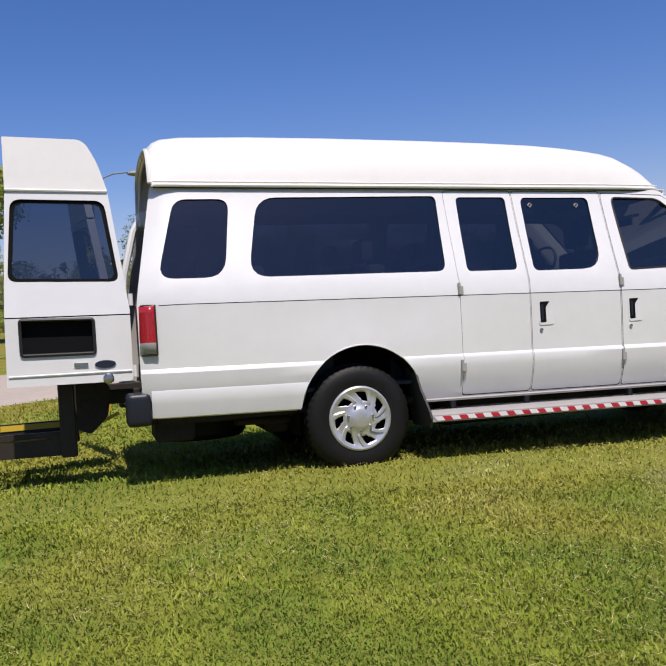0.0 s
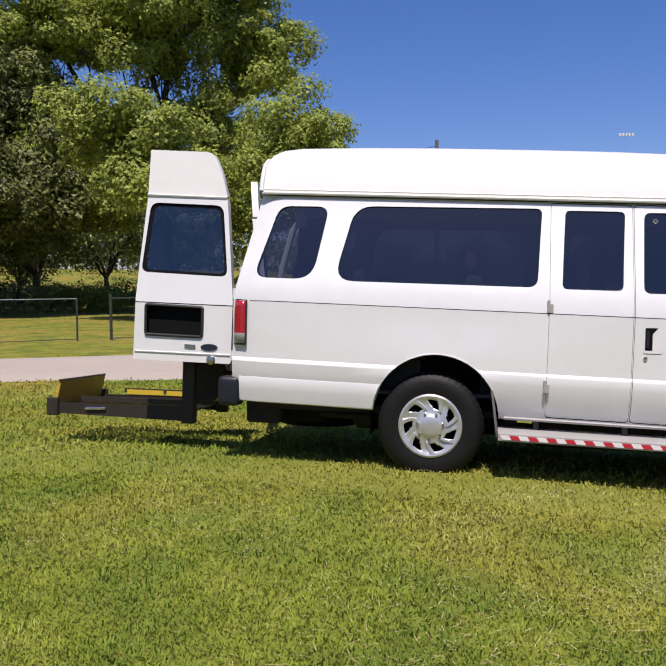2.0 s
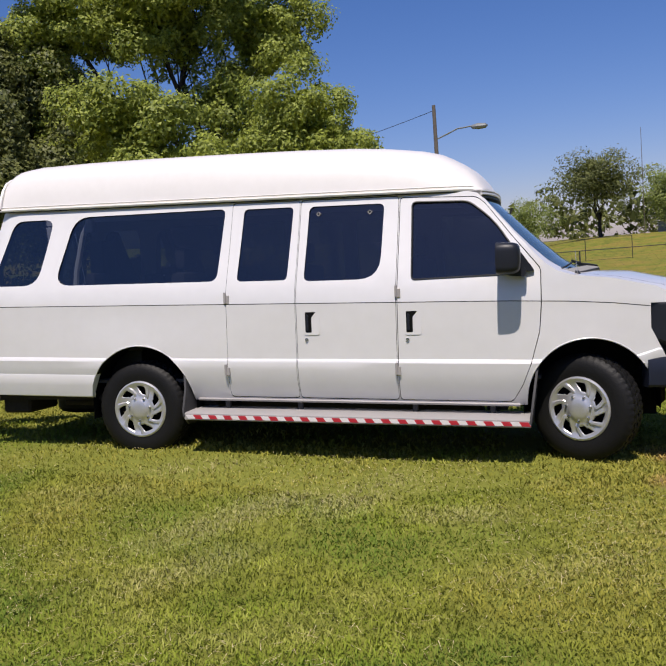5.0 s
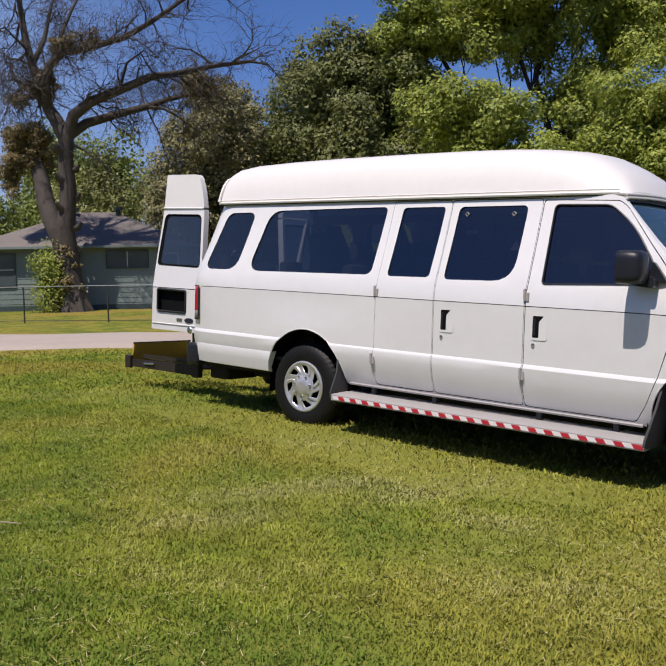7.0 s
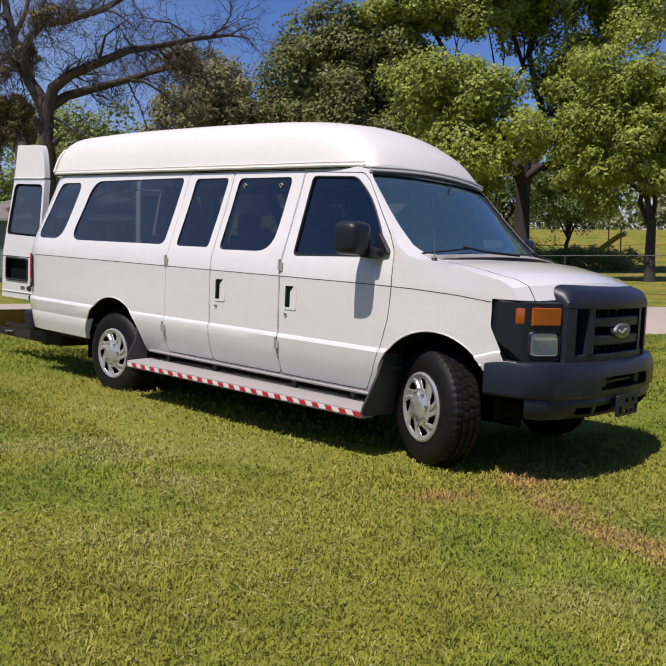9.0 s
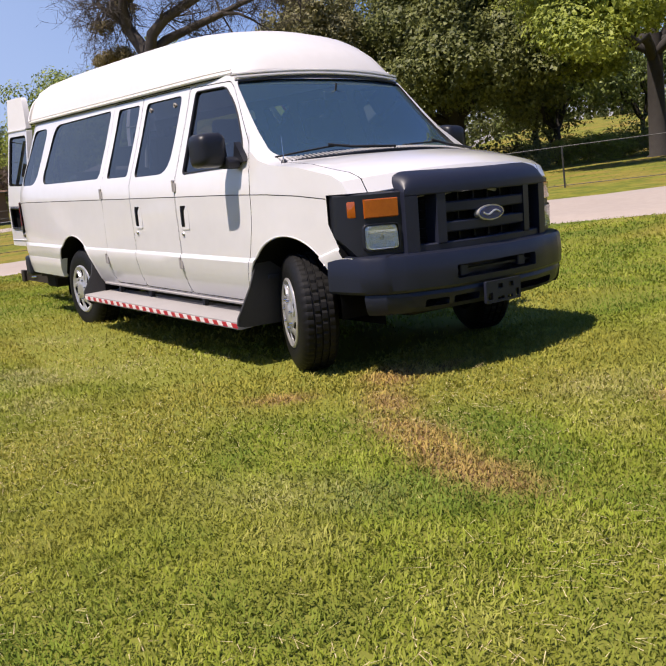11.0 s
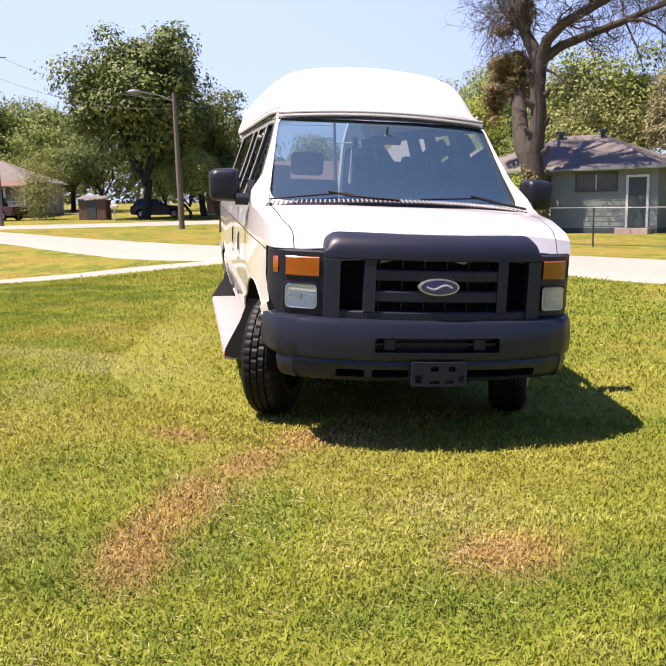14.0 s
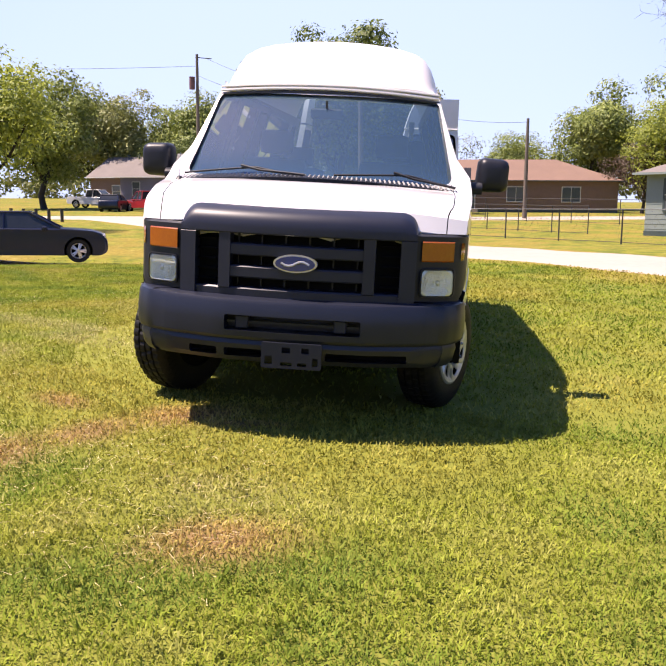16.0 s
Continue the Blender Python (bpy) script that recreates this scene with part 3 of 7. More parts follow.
# ---- raised roof ----
ROOF_S = [-1.345, -1.33, -1.30, -1.24, -1.1, -0.6, 0.0, 0.74, 1.3, 1.75, 2.0, 2.175, 2.315, 2.44, 2.51, 2.58, 2.66, 2.71, 2.745, 2.79, 2.805]
ROOF_H = [0.33, 0.37, 0.405, 0.435, 0.455, 0.47, 0.475, 0.472, 0.465, 0.452, 0.435, 0.414, 0.392, 0.357, 0.32, 0.277, 0.218, 0.165, 0.12, 0.045, 0.012]
ROOF_SHAPE = [(1.02, -0.012), (1.022, 0.03), (1.0, 0.05), (0.988, 0.15), (0.96, 0.34), (0.915, 0.55), (0.855, 0.72), (0.76, 0.83), (0.60, 0.91), (0.40, 0.96), (0.20, 0.99), (0.0, 1.0)]


def roof_shell(inset):
    bm = bmesh.new()
    rows = []
    for s, h in zip(ROOF_S, ROOF_H):
        right = []
        w = 0.768 - 0.05 * max(0, (s - 2.3) / 0.5) ** 2
        for fy, fz in ROOF_SHAPE:
            y = -w * fy
            b = bow(s) * (1 - min(1, fy) ** 2)
            z = 2.045 + (h * fz if fz > 0.05 else 0.05 * fz * 10 * 0.5)
            right.append((s + b, y + (inset if fy > 0.3 else inset * fy / 0.3), z - inset * fz))
        row = [bm.verts.new((x, y, sag(x, z))) for x, y, z in right] + [bm.verts.new((x, -y, sag(x, z))) for x, y, z in right[-2::-1]]
        rows.append(row)
    for a, b in zip(rows, rows[1:]):
        for j in range(len(a) - 1):
            bm.faces.new((a[j], a[j + 1], b[j + 1], b[j]))
    return bm, rows


bm, rows = roof_shell(0.0)
bmesh.ops.recalc_face_normals(bm, faces=bm.faces[:])
outer = part("raised_roof", bm, ROOF_GEL, van, "white moulded high roof with a rounded front", 50)
sol = outer.modifiers.new("thick", "SOLIDIFY")
sol.thickness, sol.offset = 0.03, -1.0


# raised rim round the open back of the roof
rim = [(-1.352, -0.768 * fy * 1.012, sag(-1.352, 2.045 + 0.335 * fz + 0.008)) for fy, fz in ROOF_SHAPE[2:]]
rim += [(x, -y, z) for x, y, z in rim[-2::-1]]
part("roof_rim", tube(bmesh.new(), rim, 0.016, 6), ROOF_GEL, van)


def flank_strip(x0, x1, z, proud, height, n=24):
    """A thin moulding along both upper edges and round the front of the roof."""
    bm = bmesh.new()
    for side in (-1, 1):
        pts = []
        for x in np.linspace(x0, x1, n):
            pts.append((x, side * (0.771 + proud - 0.05 * max(0, (x - 2.3) / 0.5) ** 2), sag(x, z)))
        tube(bm, pts, height / 2, 6)
    return bm


part("drip_rail", flank_strip(-1.33, 2.70, 2.040, 0.006, 0.012), GAP, van, "dark seam under the roof")
part("roof_moulding", flank_strip(-1.33, 2.74, 2.056, 0.010, 0.020), ROOF_GEL, van)
part("roof_moulding", flank_strip(-1.33, 2.74, 2.080, 0.012, 0.012), ROOF_GEL, van)
for z, r, m, nm in ((2.026, 0.008, FLAP_GREY, "drip_rail"), (2.052, 0.011, ROOF_GEL, "roof_moulding"), (2.075, 0.008, ROOF_GEL, "roof_moulding")):
    bm = bmesh.new()
    tube(bm, [(2.80 + 0.075 * (1 - e * e), 0.76 * e, sag(2.9, z - 0.03 + 0.03 * (1 - e * e))) for e in np.linspace(-1, 1, 25)], r, 6)
    part(nm, bm, m, van)
# raised seam and small clearance bump on the roof's front
bm = bmesh.new()
tube(bm, [(x, 0.30, sag(x, z)) for x, z in ((2.30, 2.418), (2.45, 2.375), (2.58, 2.30))], 0.008, 6)
part("roof_bead", bm, ROOF_GEL, van)


# ---- nose ----
NOSE_Y = [0.0, 0.3, 0.62, 0.68, 0.78, 0.84, 0.88, 0.905, 0.92, 0.93]
NOSE_X = [4.355, 4.335, 4.275, 4.25, 4.205, 4.17, 4.135, 4.09, 4.04, 3.98]


def nose(y):
    if abs(y) < 0.66:
        return 4.355 - 0.213 * y * y
    return float(np.interp(abs(y), NOSE_Y, NOSE_X))


def front_bar(y0, y1, z0, z1, d0, d1, n=8, soft=0.008):
    """A bar on the nose that follows its curve, from depth d0 to d1 ahead of it, with softened front edges."""
    bm = bmesh.new()
    rings = []
    for y in np.linspace(y0, y1, max(2, n)):
        x = nose(y)
        rings.append([bm.verts.new(p) for p in ((x + d0, y, z0), (x + d1 - soft, y, z0), (x + d1, y, z0 + soft), (x + d1, y, z1 - soft), (x + d1 - soft, y, z1), (x + d0, y, z1))])
    for a, b in zip(rings, rings[1:]):
        for j in range(6):
            bm.faces.new((a[j], a[(j + 1) % 6], b[(j + 1) % 6], b[j]))
    bm.faces.new(rings[0])
    bm.faces.new(rings[-1][::-1])
    bmesh.ops.recalc_face_normals(bm, faces=bm.faces[:])
    return bm


def lamp_plate(side, cy, cz, rings, hw, hh, tilt=0.0):
    """A dished plate with rounded corners on the nose's corner: rings of (scale, depth), closed in the middle."""
    bm = bmesh.new()
    outline = rounded([(-hw, -hh), (hw, -hh), (hw, hh), (-hw, hh)], 0.032, 5)
    loops = [[bm.verts.new((nose(cy + u * f) + d - tilt * v * f, side * (cy + u * f), cz + v * f)) for u, v in outline] for f, d in rings]
    for a, b in zip(loops, loops[1:]):
        for k in range(len(a)):
            bm.faces.new((a[k], a[(k + 1) % len(a)], b[(k + 1) % len(a)], b[k]))
    bm.faces.new(loops[-1])
    bmesh.ops.recalc_face_normals(bm, faces=bm.faces[:])
    return bm


grille = part("grille", front_bar(-0.62, 0.62, 0.75, 1.15, -0.16, -0.06, 12), GAP, van, "dark grey plastic grille with horizontal bars")
for y0, y1, z0, z1 in ((-0.40, 0.40, 0.972, 1.036), (-0.40, 0.40, 0.852, 0.918), (-0.58, 0.58, 0.742, 0.80)):
    part("grille_bar", front_bar(y0, y1, z0, z1, -0.06, 0.035, 12), GRILLE, grille)
for s in (-1, 1):
    part("grille_post", front_bar(s * 0.39 - 0.032, s * 0.39 + 0.032, 0.79, 1.10, -0.06, 0.042, 2), GRILLE, grille)
    part("grille_post", front_bar(*sorted((s * 0.555, s * 0.64)), 0.742, 1.095, -0.10, 0.0475, 4), GRILLE, grille)
for k in range(6):
    y = -0.325 + 0.13 * k
    part("grille_fin", front_bar(y - 0.004, y + 0.004, 0.79, 1.10, -0.07, -0.03, 2, 0.001), PLASTIC, grille)
for s in (-1, 1):
    for k in range(5):
        z = 0.83 + 0.055 * k
        part("grille_fin", front_bar(*sorted((s * 0.45, s * 0.57)), z - 0.004, z + 0.004, -0.06, -0.02, 2, 0.001), GAP, grille)
# cap of the grille: an arched frame whose head turns back onto the bonnet, with rounded shoulders
bm = bmesh.new()
rows = []
for y in np.concatenate([-0.64 + 0.09 * (1 - np.cos(np.linspace(0, math.pi / 2, 8))), np.linspace(-0.5, 0.5, 15), 0.64 - 0.09 * (1 - np.cos(np.linspace(math.pi / 2, 0, 8)))]):
    e = max(0.0, (abs(y) - 0.55) / 0.09)
    drop = 0.075 * (1 - math.sqrt(max(0.0, 1 - e * e)))
    prof = [(-0.08, 1.088), (0.040, 1.088), (0.0475, 1.095), (0.0475, 1.128), (0.042, 1.160 - 0.6 * drop), (0.026, 1.190 - drop), (-0.005, 1.213 - drop), (-0.075, 1.236 - drop)]
    rows.append([bm.verts.new((nose(y) + d, y, z)) for d, z in prof])
for a, b in zip(rows, rows[1:]):
    for j in range(len(prof)):
        bm.faces.new((a[j], a[(j + 1) % len(prof)], b[(j + 1) % len(prof)], b[j]))
bm.faces.new(rows[0])
bm.faces.new(rows[-1][::-1])
bmesh.ops.recalc_face_normals(bm, faces=bm.faces[:])
part("grille_cap", bm, GRILLE, grille, "", 40)
# plain oval badge
bm = bmesh.new()
ring = [(0.118 * math.cos(a), 0.945 + 0.048 * math.sin(a)) for a in (2 * math.pi * j / 32 for j in range(32))]
prism(bm, ring, "x", 4.37, 4.408)
badge = part("badge", bm, SILVER, grille, "blue oval badge with a chrome rim", 30)
ring = [(0.106 * math.cos(a), 0.945 + 0.040 * math.sin(a)) for a in (2 * math.pi * j / 32 for j in range(32))]
part("badge_field", prism(bmesh.new(), ring, "x", 4.40, 4.412), BLUE, badge)
bm = bmesh.new()
tube(bm, [(4.4135, y, 0.945 + 0.012 * math.sin(y * 45)) for y in np.linspace(-0.075, 0.075, 15)], 0.006, 6)
part("badge_trim", bm, SILVER, badge)

for s in (-1, 1):
    # black lamp housing that wraps the corner
    bm = bmesh.new()
    rows = []
    ys = [0.625, 0.66, 0.70, 0.74, 0.78, 0.82, 0.85, 0.88, 0.905, 0.92, 0.926]
    for y in ys:
        x = nose(y) + 0.012
        tip = np.interp(y, [0.88, 0.926], [0, 1])
        low = 0.765 + 0.14 * max(0, tip - 0.2)
        rows.append([bm.verts.new(p) for p in ((x - 0.10, s * y * 0.98, low), (x, s * (y + 0.006), low), (x, s * (y + 0.006), 0.95), (x, s * (y + 0.006), 1.118), (x - 0.02, s * y, 1.128), (x - 0.10, s * y * 0.98, 1.128))])
    for a, b in zip(rows, rows[1:]):
        for j in range(6):
            bm.faces.new((a[j], a[(j + 1) % 6], b[(j + 1) % 6], b[j]))
    bm.faces.new(rows[0])
    bm.faces.new(rows[-1][::-1])
    bmesh.ops.recalc_face_normals(bm, faces=bm.faces[:])
    housing = part("lamp_housing", bm, PLASTIC, van, "black plastic headlamp surround")
    part("indicator_lamp", front_bar(*sorted((s * 0.668, s * 0.845)), 0.982, 1.092, 0.0, 0.03, 8, 0.006), AMBER, housing, "amber indicator lens")
    bm = front_bar(*sorted((s * 0.885, s * 0.9235)), 0.99, 1.085, -0.01, 0.028, 6, 0.004)
    part("side_marker", bm, AMBER, housing, "amber side marker")
    lamp = part("headlamp", lamp_plate(s, 0.762, 0.868, ((1.0, 0.0), (1.0, 0.026), (0.98, 0.032), (0.94, 0.032), (0.93, 0.024), (0.92, 0.001)), 0.098, 0.080), PLASTIC, housing, "black headlamp bezel")
    part("headlamp_reflector", lamp_plate(s, 0.762, 0.868, ((1.0, 0.012), (0.97, 0.026), (0.90, 0.029), (0.75, 0.026), (0.5, 0.024), (0.2, 0.023)), 0.090, 0.073, 0.10), REFLECTOR, lamp, "silver reflector bowl behind clear glass")
    bm = bmesh.new()
    lathe(bm, [(0.0, 0.030), (0.010, 0.029), (0.014, 0.026), (0.016, 0.018)], 20, "x", (nose(0.762), s * 0.762, 0.868))
    part("headlamp_bulb", bm, REFLECTOR, lamp)
    part("headlamp_glass", lamp_plate(s, 0.762, 0.868, ((1.0, 0.029), (0.96, 0.0345), (0.5, 0.036)), 0.089, 0.072), LAMP_GLASS, lamp)


# bumper: a swept section round the nose, with slots
def bumper_x(y):
    return float(np.interp(abs(y), [0, 0.4, 0.7, 0.82, 0.89, 0.925, 0.94, 0.945], [4.455, 4.435, 4.36, 4.30, 4.22, 4.12, 4.02, 3.93]))


def bumper_shell(section, y_end, n=41):
    bm = bmesh.new()
    rows = []
    for y in np.concatenate([np.linspace(-y_end, -0.7, 14), np.linspace(-0.62, 0.62, 13), np.linspace(0.7, y_end, 14)]):
        x = bumper_x(y)
        k = abs(y) / 0.945
        inward = 1 if k > 0.86 else 0
        rows.append([bm.verts.new((x + d * (1 - 0.75 * inward), y + (0.75 * d * inward) * (1 if y > 0 else -1), z + 0.012 * k * k)) for d, z in section])
    for a, b in zip(rows, rows[1:]):
        for j in range(len(section)):
            bm.faces.new((a[j], a[(j + 1) % len(section)], b[(j + 1) % len(section)], b[j]))
    bm.faces.new(rows[0])
    bm.faces.new(rows[-1][::-1])
    return baked(bm)


upper = bumper_shell([(-0.15, 0.755), (-0.045, 0.752), (-0.012, 0.742), (0.0, 0.72), (0.012, 0.63), (0.008, 0.545), (-0.006, 0.528), (-0.05, 0.526), (-0.15, 0.53)], 0.945)
tool = prism(bmesh.new(), rounded([(-0.365, 0.578), (0.365, 0.578), (0.365, 0.66), (-0.365, 0.66)], 0.012, 3), "x", 4.33, 4.7)
upper = boolean(upper, baked(tool), "DIFFERENCE")
bumper = part("front_bumper", upper, BUMPER, van, "dark grey plastic front bumper", 30)
lower = bumper_shell([(-0.14, 0.528), (-0.02, 0.524), (-0.012, 0.50), (-0.03, 0.43), (-0.06, 0.40), (-0.14, 0.40)], 0.90)
tool = bmesh.new()
for y0, y1 in ((-0.57, -0.41), (-0.37, -0.16), (0.18, 0.62)):
    prism(tool, rounded([(y0, 0.43), (y1, 0.43), (y1, 0.475), (y0, 0.475)], 0.01, 2), "x", 4.2, 4.7)
part("valance", boolean(lower, baked(tool), "DIFFERENCE"), BUMPER, bumper, "", 30)
part("bumper_backing", boxes((4.18, 4.30, -0.66, 0.66, 0.40, 0.74)), GAP, bumper)
for y in (-0.275, 0.255):
    part("bumper_insert", boxes((4.36, 4.42, y - 0.035, y + 0.035, 0.585, 0.655), bevel=0.006), GRILLE, bumper)
part("bumper_slat", boxes((4.38, 4.40, -0.36, 0.36, 0.61, 0.625)), PLASTIC, bumper)
tool = bmesh.new()
for y0, y1, z0, z1 in ((-0.135, -0.095, 0.41, 0.455), (-0.05, 0.01, 0.405, 0.425), (0.04, 0.09, 0.405, 0.425), (0.12, 0.15, 0.41, 0.455), (-0.045, 0.0, 0.475, 0.505), (0.06, 0.10, 0.475, 0.505)):
    box(tool, 4.3, 4.7, y0, y1, z0, z1)
bracket = boolean(baked(prism(bmesh.new(), rounded([(-0.155, 0.39), (0.168, 0.39), (0.168, 0.528), (-0.155, 0.528)], 0.012, 3), "x", 4.455, 4.475)), baked(tool), "DIFFERENCE")
part("plate_bracket", bracket, GRILLE, bumper, "empty grey number plate bracket", 30)

COWL_GREY = surface("cowl_grey", (0.24, 0.235, 0.23), 0.6, 0, (0.18, 0.177, 0.173), 9, 60)
# cowl grille below the windscreen, wipers, aerial
bm = bmesh.new()
rows = []
for e in np.linspace(-1, 1, 31):
    x0, x1 = 3.36 + 0.205 * (1 - e * e), 3.455 + 0.205 * (1 - e * e)
    z0 = sag(3.4, 1.432 + 0.035 * (1 - e * e))
    z1 = sag(3.5, 1.404 + 0.044 * (1 - e * e))
    rows.append([bm.verts.new((x0, 0.885 * e, z0)), bm.verts.new((x1, 0.91 * e, z1 + 0.004)), bm.verts.new((x1, 0.91 * e, z1 - 0.05)), bm.verts.new((x0, 0.885 * e, z0 - 0.05))])
for a, b in zip(rows, rows[1:]):
    for j in range(4):
        bm.faces.new((a[j], a[(j + 1) % 4], b[(j + 1) % 4], b[j]))
bmesh.ops.recalc_face_normals(bm, faces=bm.faces[:])
cowl = part("cowl_grille", bm, PLASTIC, van, "grey slotted cowl below the windscreen")
for k in range(61):
    e = -0.97 + 1.94 * k / 60
    x0 = 3.365 + 0.205 * (1 - e * e)
    z0 = sag(3.4, 1.432 + 0.035 * (1 - e * e))
    z1 = sag(3.5, 1.404 + 0.044 * (1 - e * e))
    bm = bmesh.new()
    tube(bm, [(x0, 0.886 * e, z0 + 0.002), (x0 + 0.085, 0.908 * e, z1 + 0.007)], 0.0075, 4)
    part("cowl_slat", bm, COWL_GREY, cowl)


def on_screen(e, s, lift=0.02):
    t = float(np.interp(s, TOP_S, TOP_Z))
    return (s + bow(s) * (1 - e * e) + lift * 0.7, half(s, t) * 0.985 * e, sag(s, t + crown(s) * (1 - e * e)) + lift * 0.7)


for e0, e1 in ((-0.12, -0.93), (0.93, 0.12)):
    bm = bmesh.new()
    tube(bm, [on_screen(e, s, 0.012) for e, s in zip(np.linspace(e0, e1, 9), np.interp(np.linspace(0, 1, 9), [0, 0.35, 1], [3.37, 3.28, 3.33]))], 0.007, 5)
    blade = part("wiper", bm, SEAL, van, "black windscreen wiper")
    bm = bmesh.new()
    tube(bm, [on_screen(e, s, 0.03) for e, s in zip(np.linspace(e0 + (0.06 if e0 < 0 else -0.0), (e0 + e1) / 2, 7), np.linspace(3.42, 3.285, 7))], 0.009, 5)
    part("wiper_arm", bm, SEAL, blade)
bm = bmesh.new()
lathe(bm, [(0.0, 0.03), (0.012, 0.03), (0.022, 0.012), (0.035, 0.0)], 12, "z", (3.47, -0.875, 1.345))
aerial = part("aerial", bm, PLASTIC, van, "thin black aerial on a black foot")
bm = bmesh.new()
tube(bm, [(3.47, -0.875, 1.37), (3.465, -0.874, 1.44), (3.46, -0.873, 1.52)], [0.003, 0.0022, 0.0015], 5)
part("aerial_rod", bm, STEEL, aerial)


# ---- door mirrors ----
def mirror(side):
    owner = door_parts["cab_door"] if side < 0 else van
    bm = bmesh.new()
    outline = rounded([(1.03, 1.365), (1.245, 1.37), (1.25, 1.585), (1.045, 1.595)], [0.05, 0.05, 0.06, 0.05], 6)
    cy, cz = 1.142, 1.478
    loops = [[bm.verts.new((x, side * (cy + (y - cy) * f), cz + (z - cz) * f)) for y, z in outline] for x, f in ((2.935, 0.90), (2.922, 0.97), (2.93, 1.0), (3.0, 1.0), (3.04, 0.965), (3.068, 0.88), (3.082, 0.72), (3.088, 0.4))]
    for a, b in zip(loops, loops[1:]):
        for k in range(len(a)):
            bm.faces.new((a[k], a[(k + 1) % len(a)], b[(k + 1) % len(a)], b[k]))
    bm.faces.new(loops[0])
    bm.faces.new(loops[-1])
    bmesh.ops.recalc_face_normals(bm, faces=bm.faces[:])
    head = part("door_mirror", bm, PLASTIC, owner, "large black door mirror")
    bm = bmesh.new()
    g = [(y * side, z) for y, z in rounded([(1.055, 1.39), (1.228, 1.395), (1.232, 1.565), (1.065, 1.572)], 0.035, 5)]
    prism(bm, g, "x", 2.926, 2.932)
    part("mirror_glass", bm, STEEL, head)
    bm = bmesh.new()
    prism(bm, [(x, z) for x, z in rounded([(2.985, 1.36), (3.115, 1.345), (3.125, 1.40), (3.08, 1.43), (3.0, 1.42)], 0.02, 4)], "y", *sorted((side * 0.985, side * 1.07)))
    part("mirror_arm", bm, PLASTIC, head)
    bm = bmesh.new()
    prism(bm, rounded([(3.045, 1.385), (3.18, 1.385), (3.08, 1.53)], 0.02, 3), "y", *sorted((side * 0.945, side * 0.99)))
    part("mirror_sail", bm, PLASTIC, head)


mirror(-1)
mirror(1)

# ---- door furniture on the near flank ----
for owner, x, z in ((door_parts["side_door_front_half"], 1.452, 0.935), (door_parts["cab_door"], 2.235, 0.92)):
    y = -half(x, 1.0)
    bm = bmesh.new()
    prism(bm, rounded([(x - 0.004, z + 0.03), (x + 0.118, z + 0.03), (x + 0.122, z + 0.218), (x - 0.004, z + 0.218)], 0.018, 4), "y", y - 0.004, y + 0.02)
    plate = part("door_handle", bm, PAINT, owner, "white recessed handle plate with a black pull")
    bm = bmesh.new()
    prism(bm, rounded([(x + 0.006, z + 0.05), (x + 0.055, z + 0.05), (x + 0.055, z + 0.165), (x + 0.092, z + 0.206), (x + 0.006, z + 0.206)], 0.008, 3), "y", y - 0.0055, y)
    part("handle_recess", bm, GAP, plate)
    bm = bmesh.new()
    prism(bm, rounded([(x + 0.014, z + 0.065), (x + 0.030, z + 0.065), (x + 0.032, z + 0.185), (x + 0.014, z + 0.19)], 0.006, 3), "y", y - 0.012, y - 0.004)
    part("handle_pull", bm, PLASTIC, plate)
    bm = bmesh.new()
    lathe(bm, [(0.0, y - 0.008), (0.011, y - 0.008), (0.014, y - 0.004), (0.014, y + 0.01)], 14, "y", (x + 0.012, 0, z - 0.005))
    part("lock", bm, STEEL, plate)
for x, z in ((0.803, 1.275), (0.79, 0.71), (2.168, 1.28), (2.155, 0.70)):
    y = -half(x, z)
    bm = bmesh.new()
    tube(bm, [(x + 0.003, y - 0.008, z - 0.045), (x + 0.003, y - 0.008, z + 0.04)], 0.011, 8)
    box(bm, x, x + 0.035, y - 0.010, y + 0.01, z - 0.05, z + 0.015, bevel=0.003)
    part("hinge", bm, TRIM, van, "scuffed body-coloured hinge")
for x in (1.54, 1.95):
    z = 1.90 - 0.0205 * (x - 1.54)
    y = -half(x, z + SAG * (x - 0.8)) + 0.004
    bm = bmesh.new()
    for h in (0.0,):
        lathe(bm, [(0.012, y - 0.004), (0.019, y - 0.006), (0.019, y + 0.01)], 4, "y", (x, 0, z))
    part("window_latch", bm, TRIM, door_parts["side_door_front_half"], "small pale square latch")
# dark frame of the cab window
bm = bmesh.new()
loop = [(x, -half(x, z + SAG * (x - 0.8)) - 0.001, z) for x, z in shrunk(WINDOWS["cab"], -0.004)]
tube(bm, loop + loop[:1], 0.007, 5, caps=False)
part("window_seal", bm, SEAL, door_parts["cab_door"])

# sill, lower trim edge
bm = bmesh.new()
tube(bm, [(x, -0.925, sag(x, 0.462)) for x in np.linspace(0.52, 3.05, 12)], 0.013, 6)
part("sill_edge", bm, BOARD_GREY, van)

# ---- running board ----
def board_z(x):
    return 0.385 - 0.0185 * (x - 0.5)


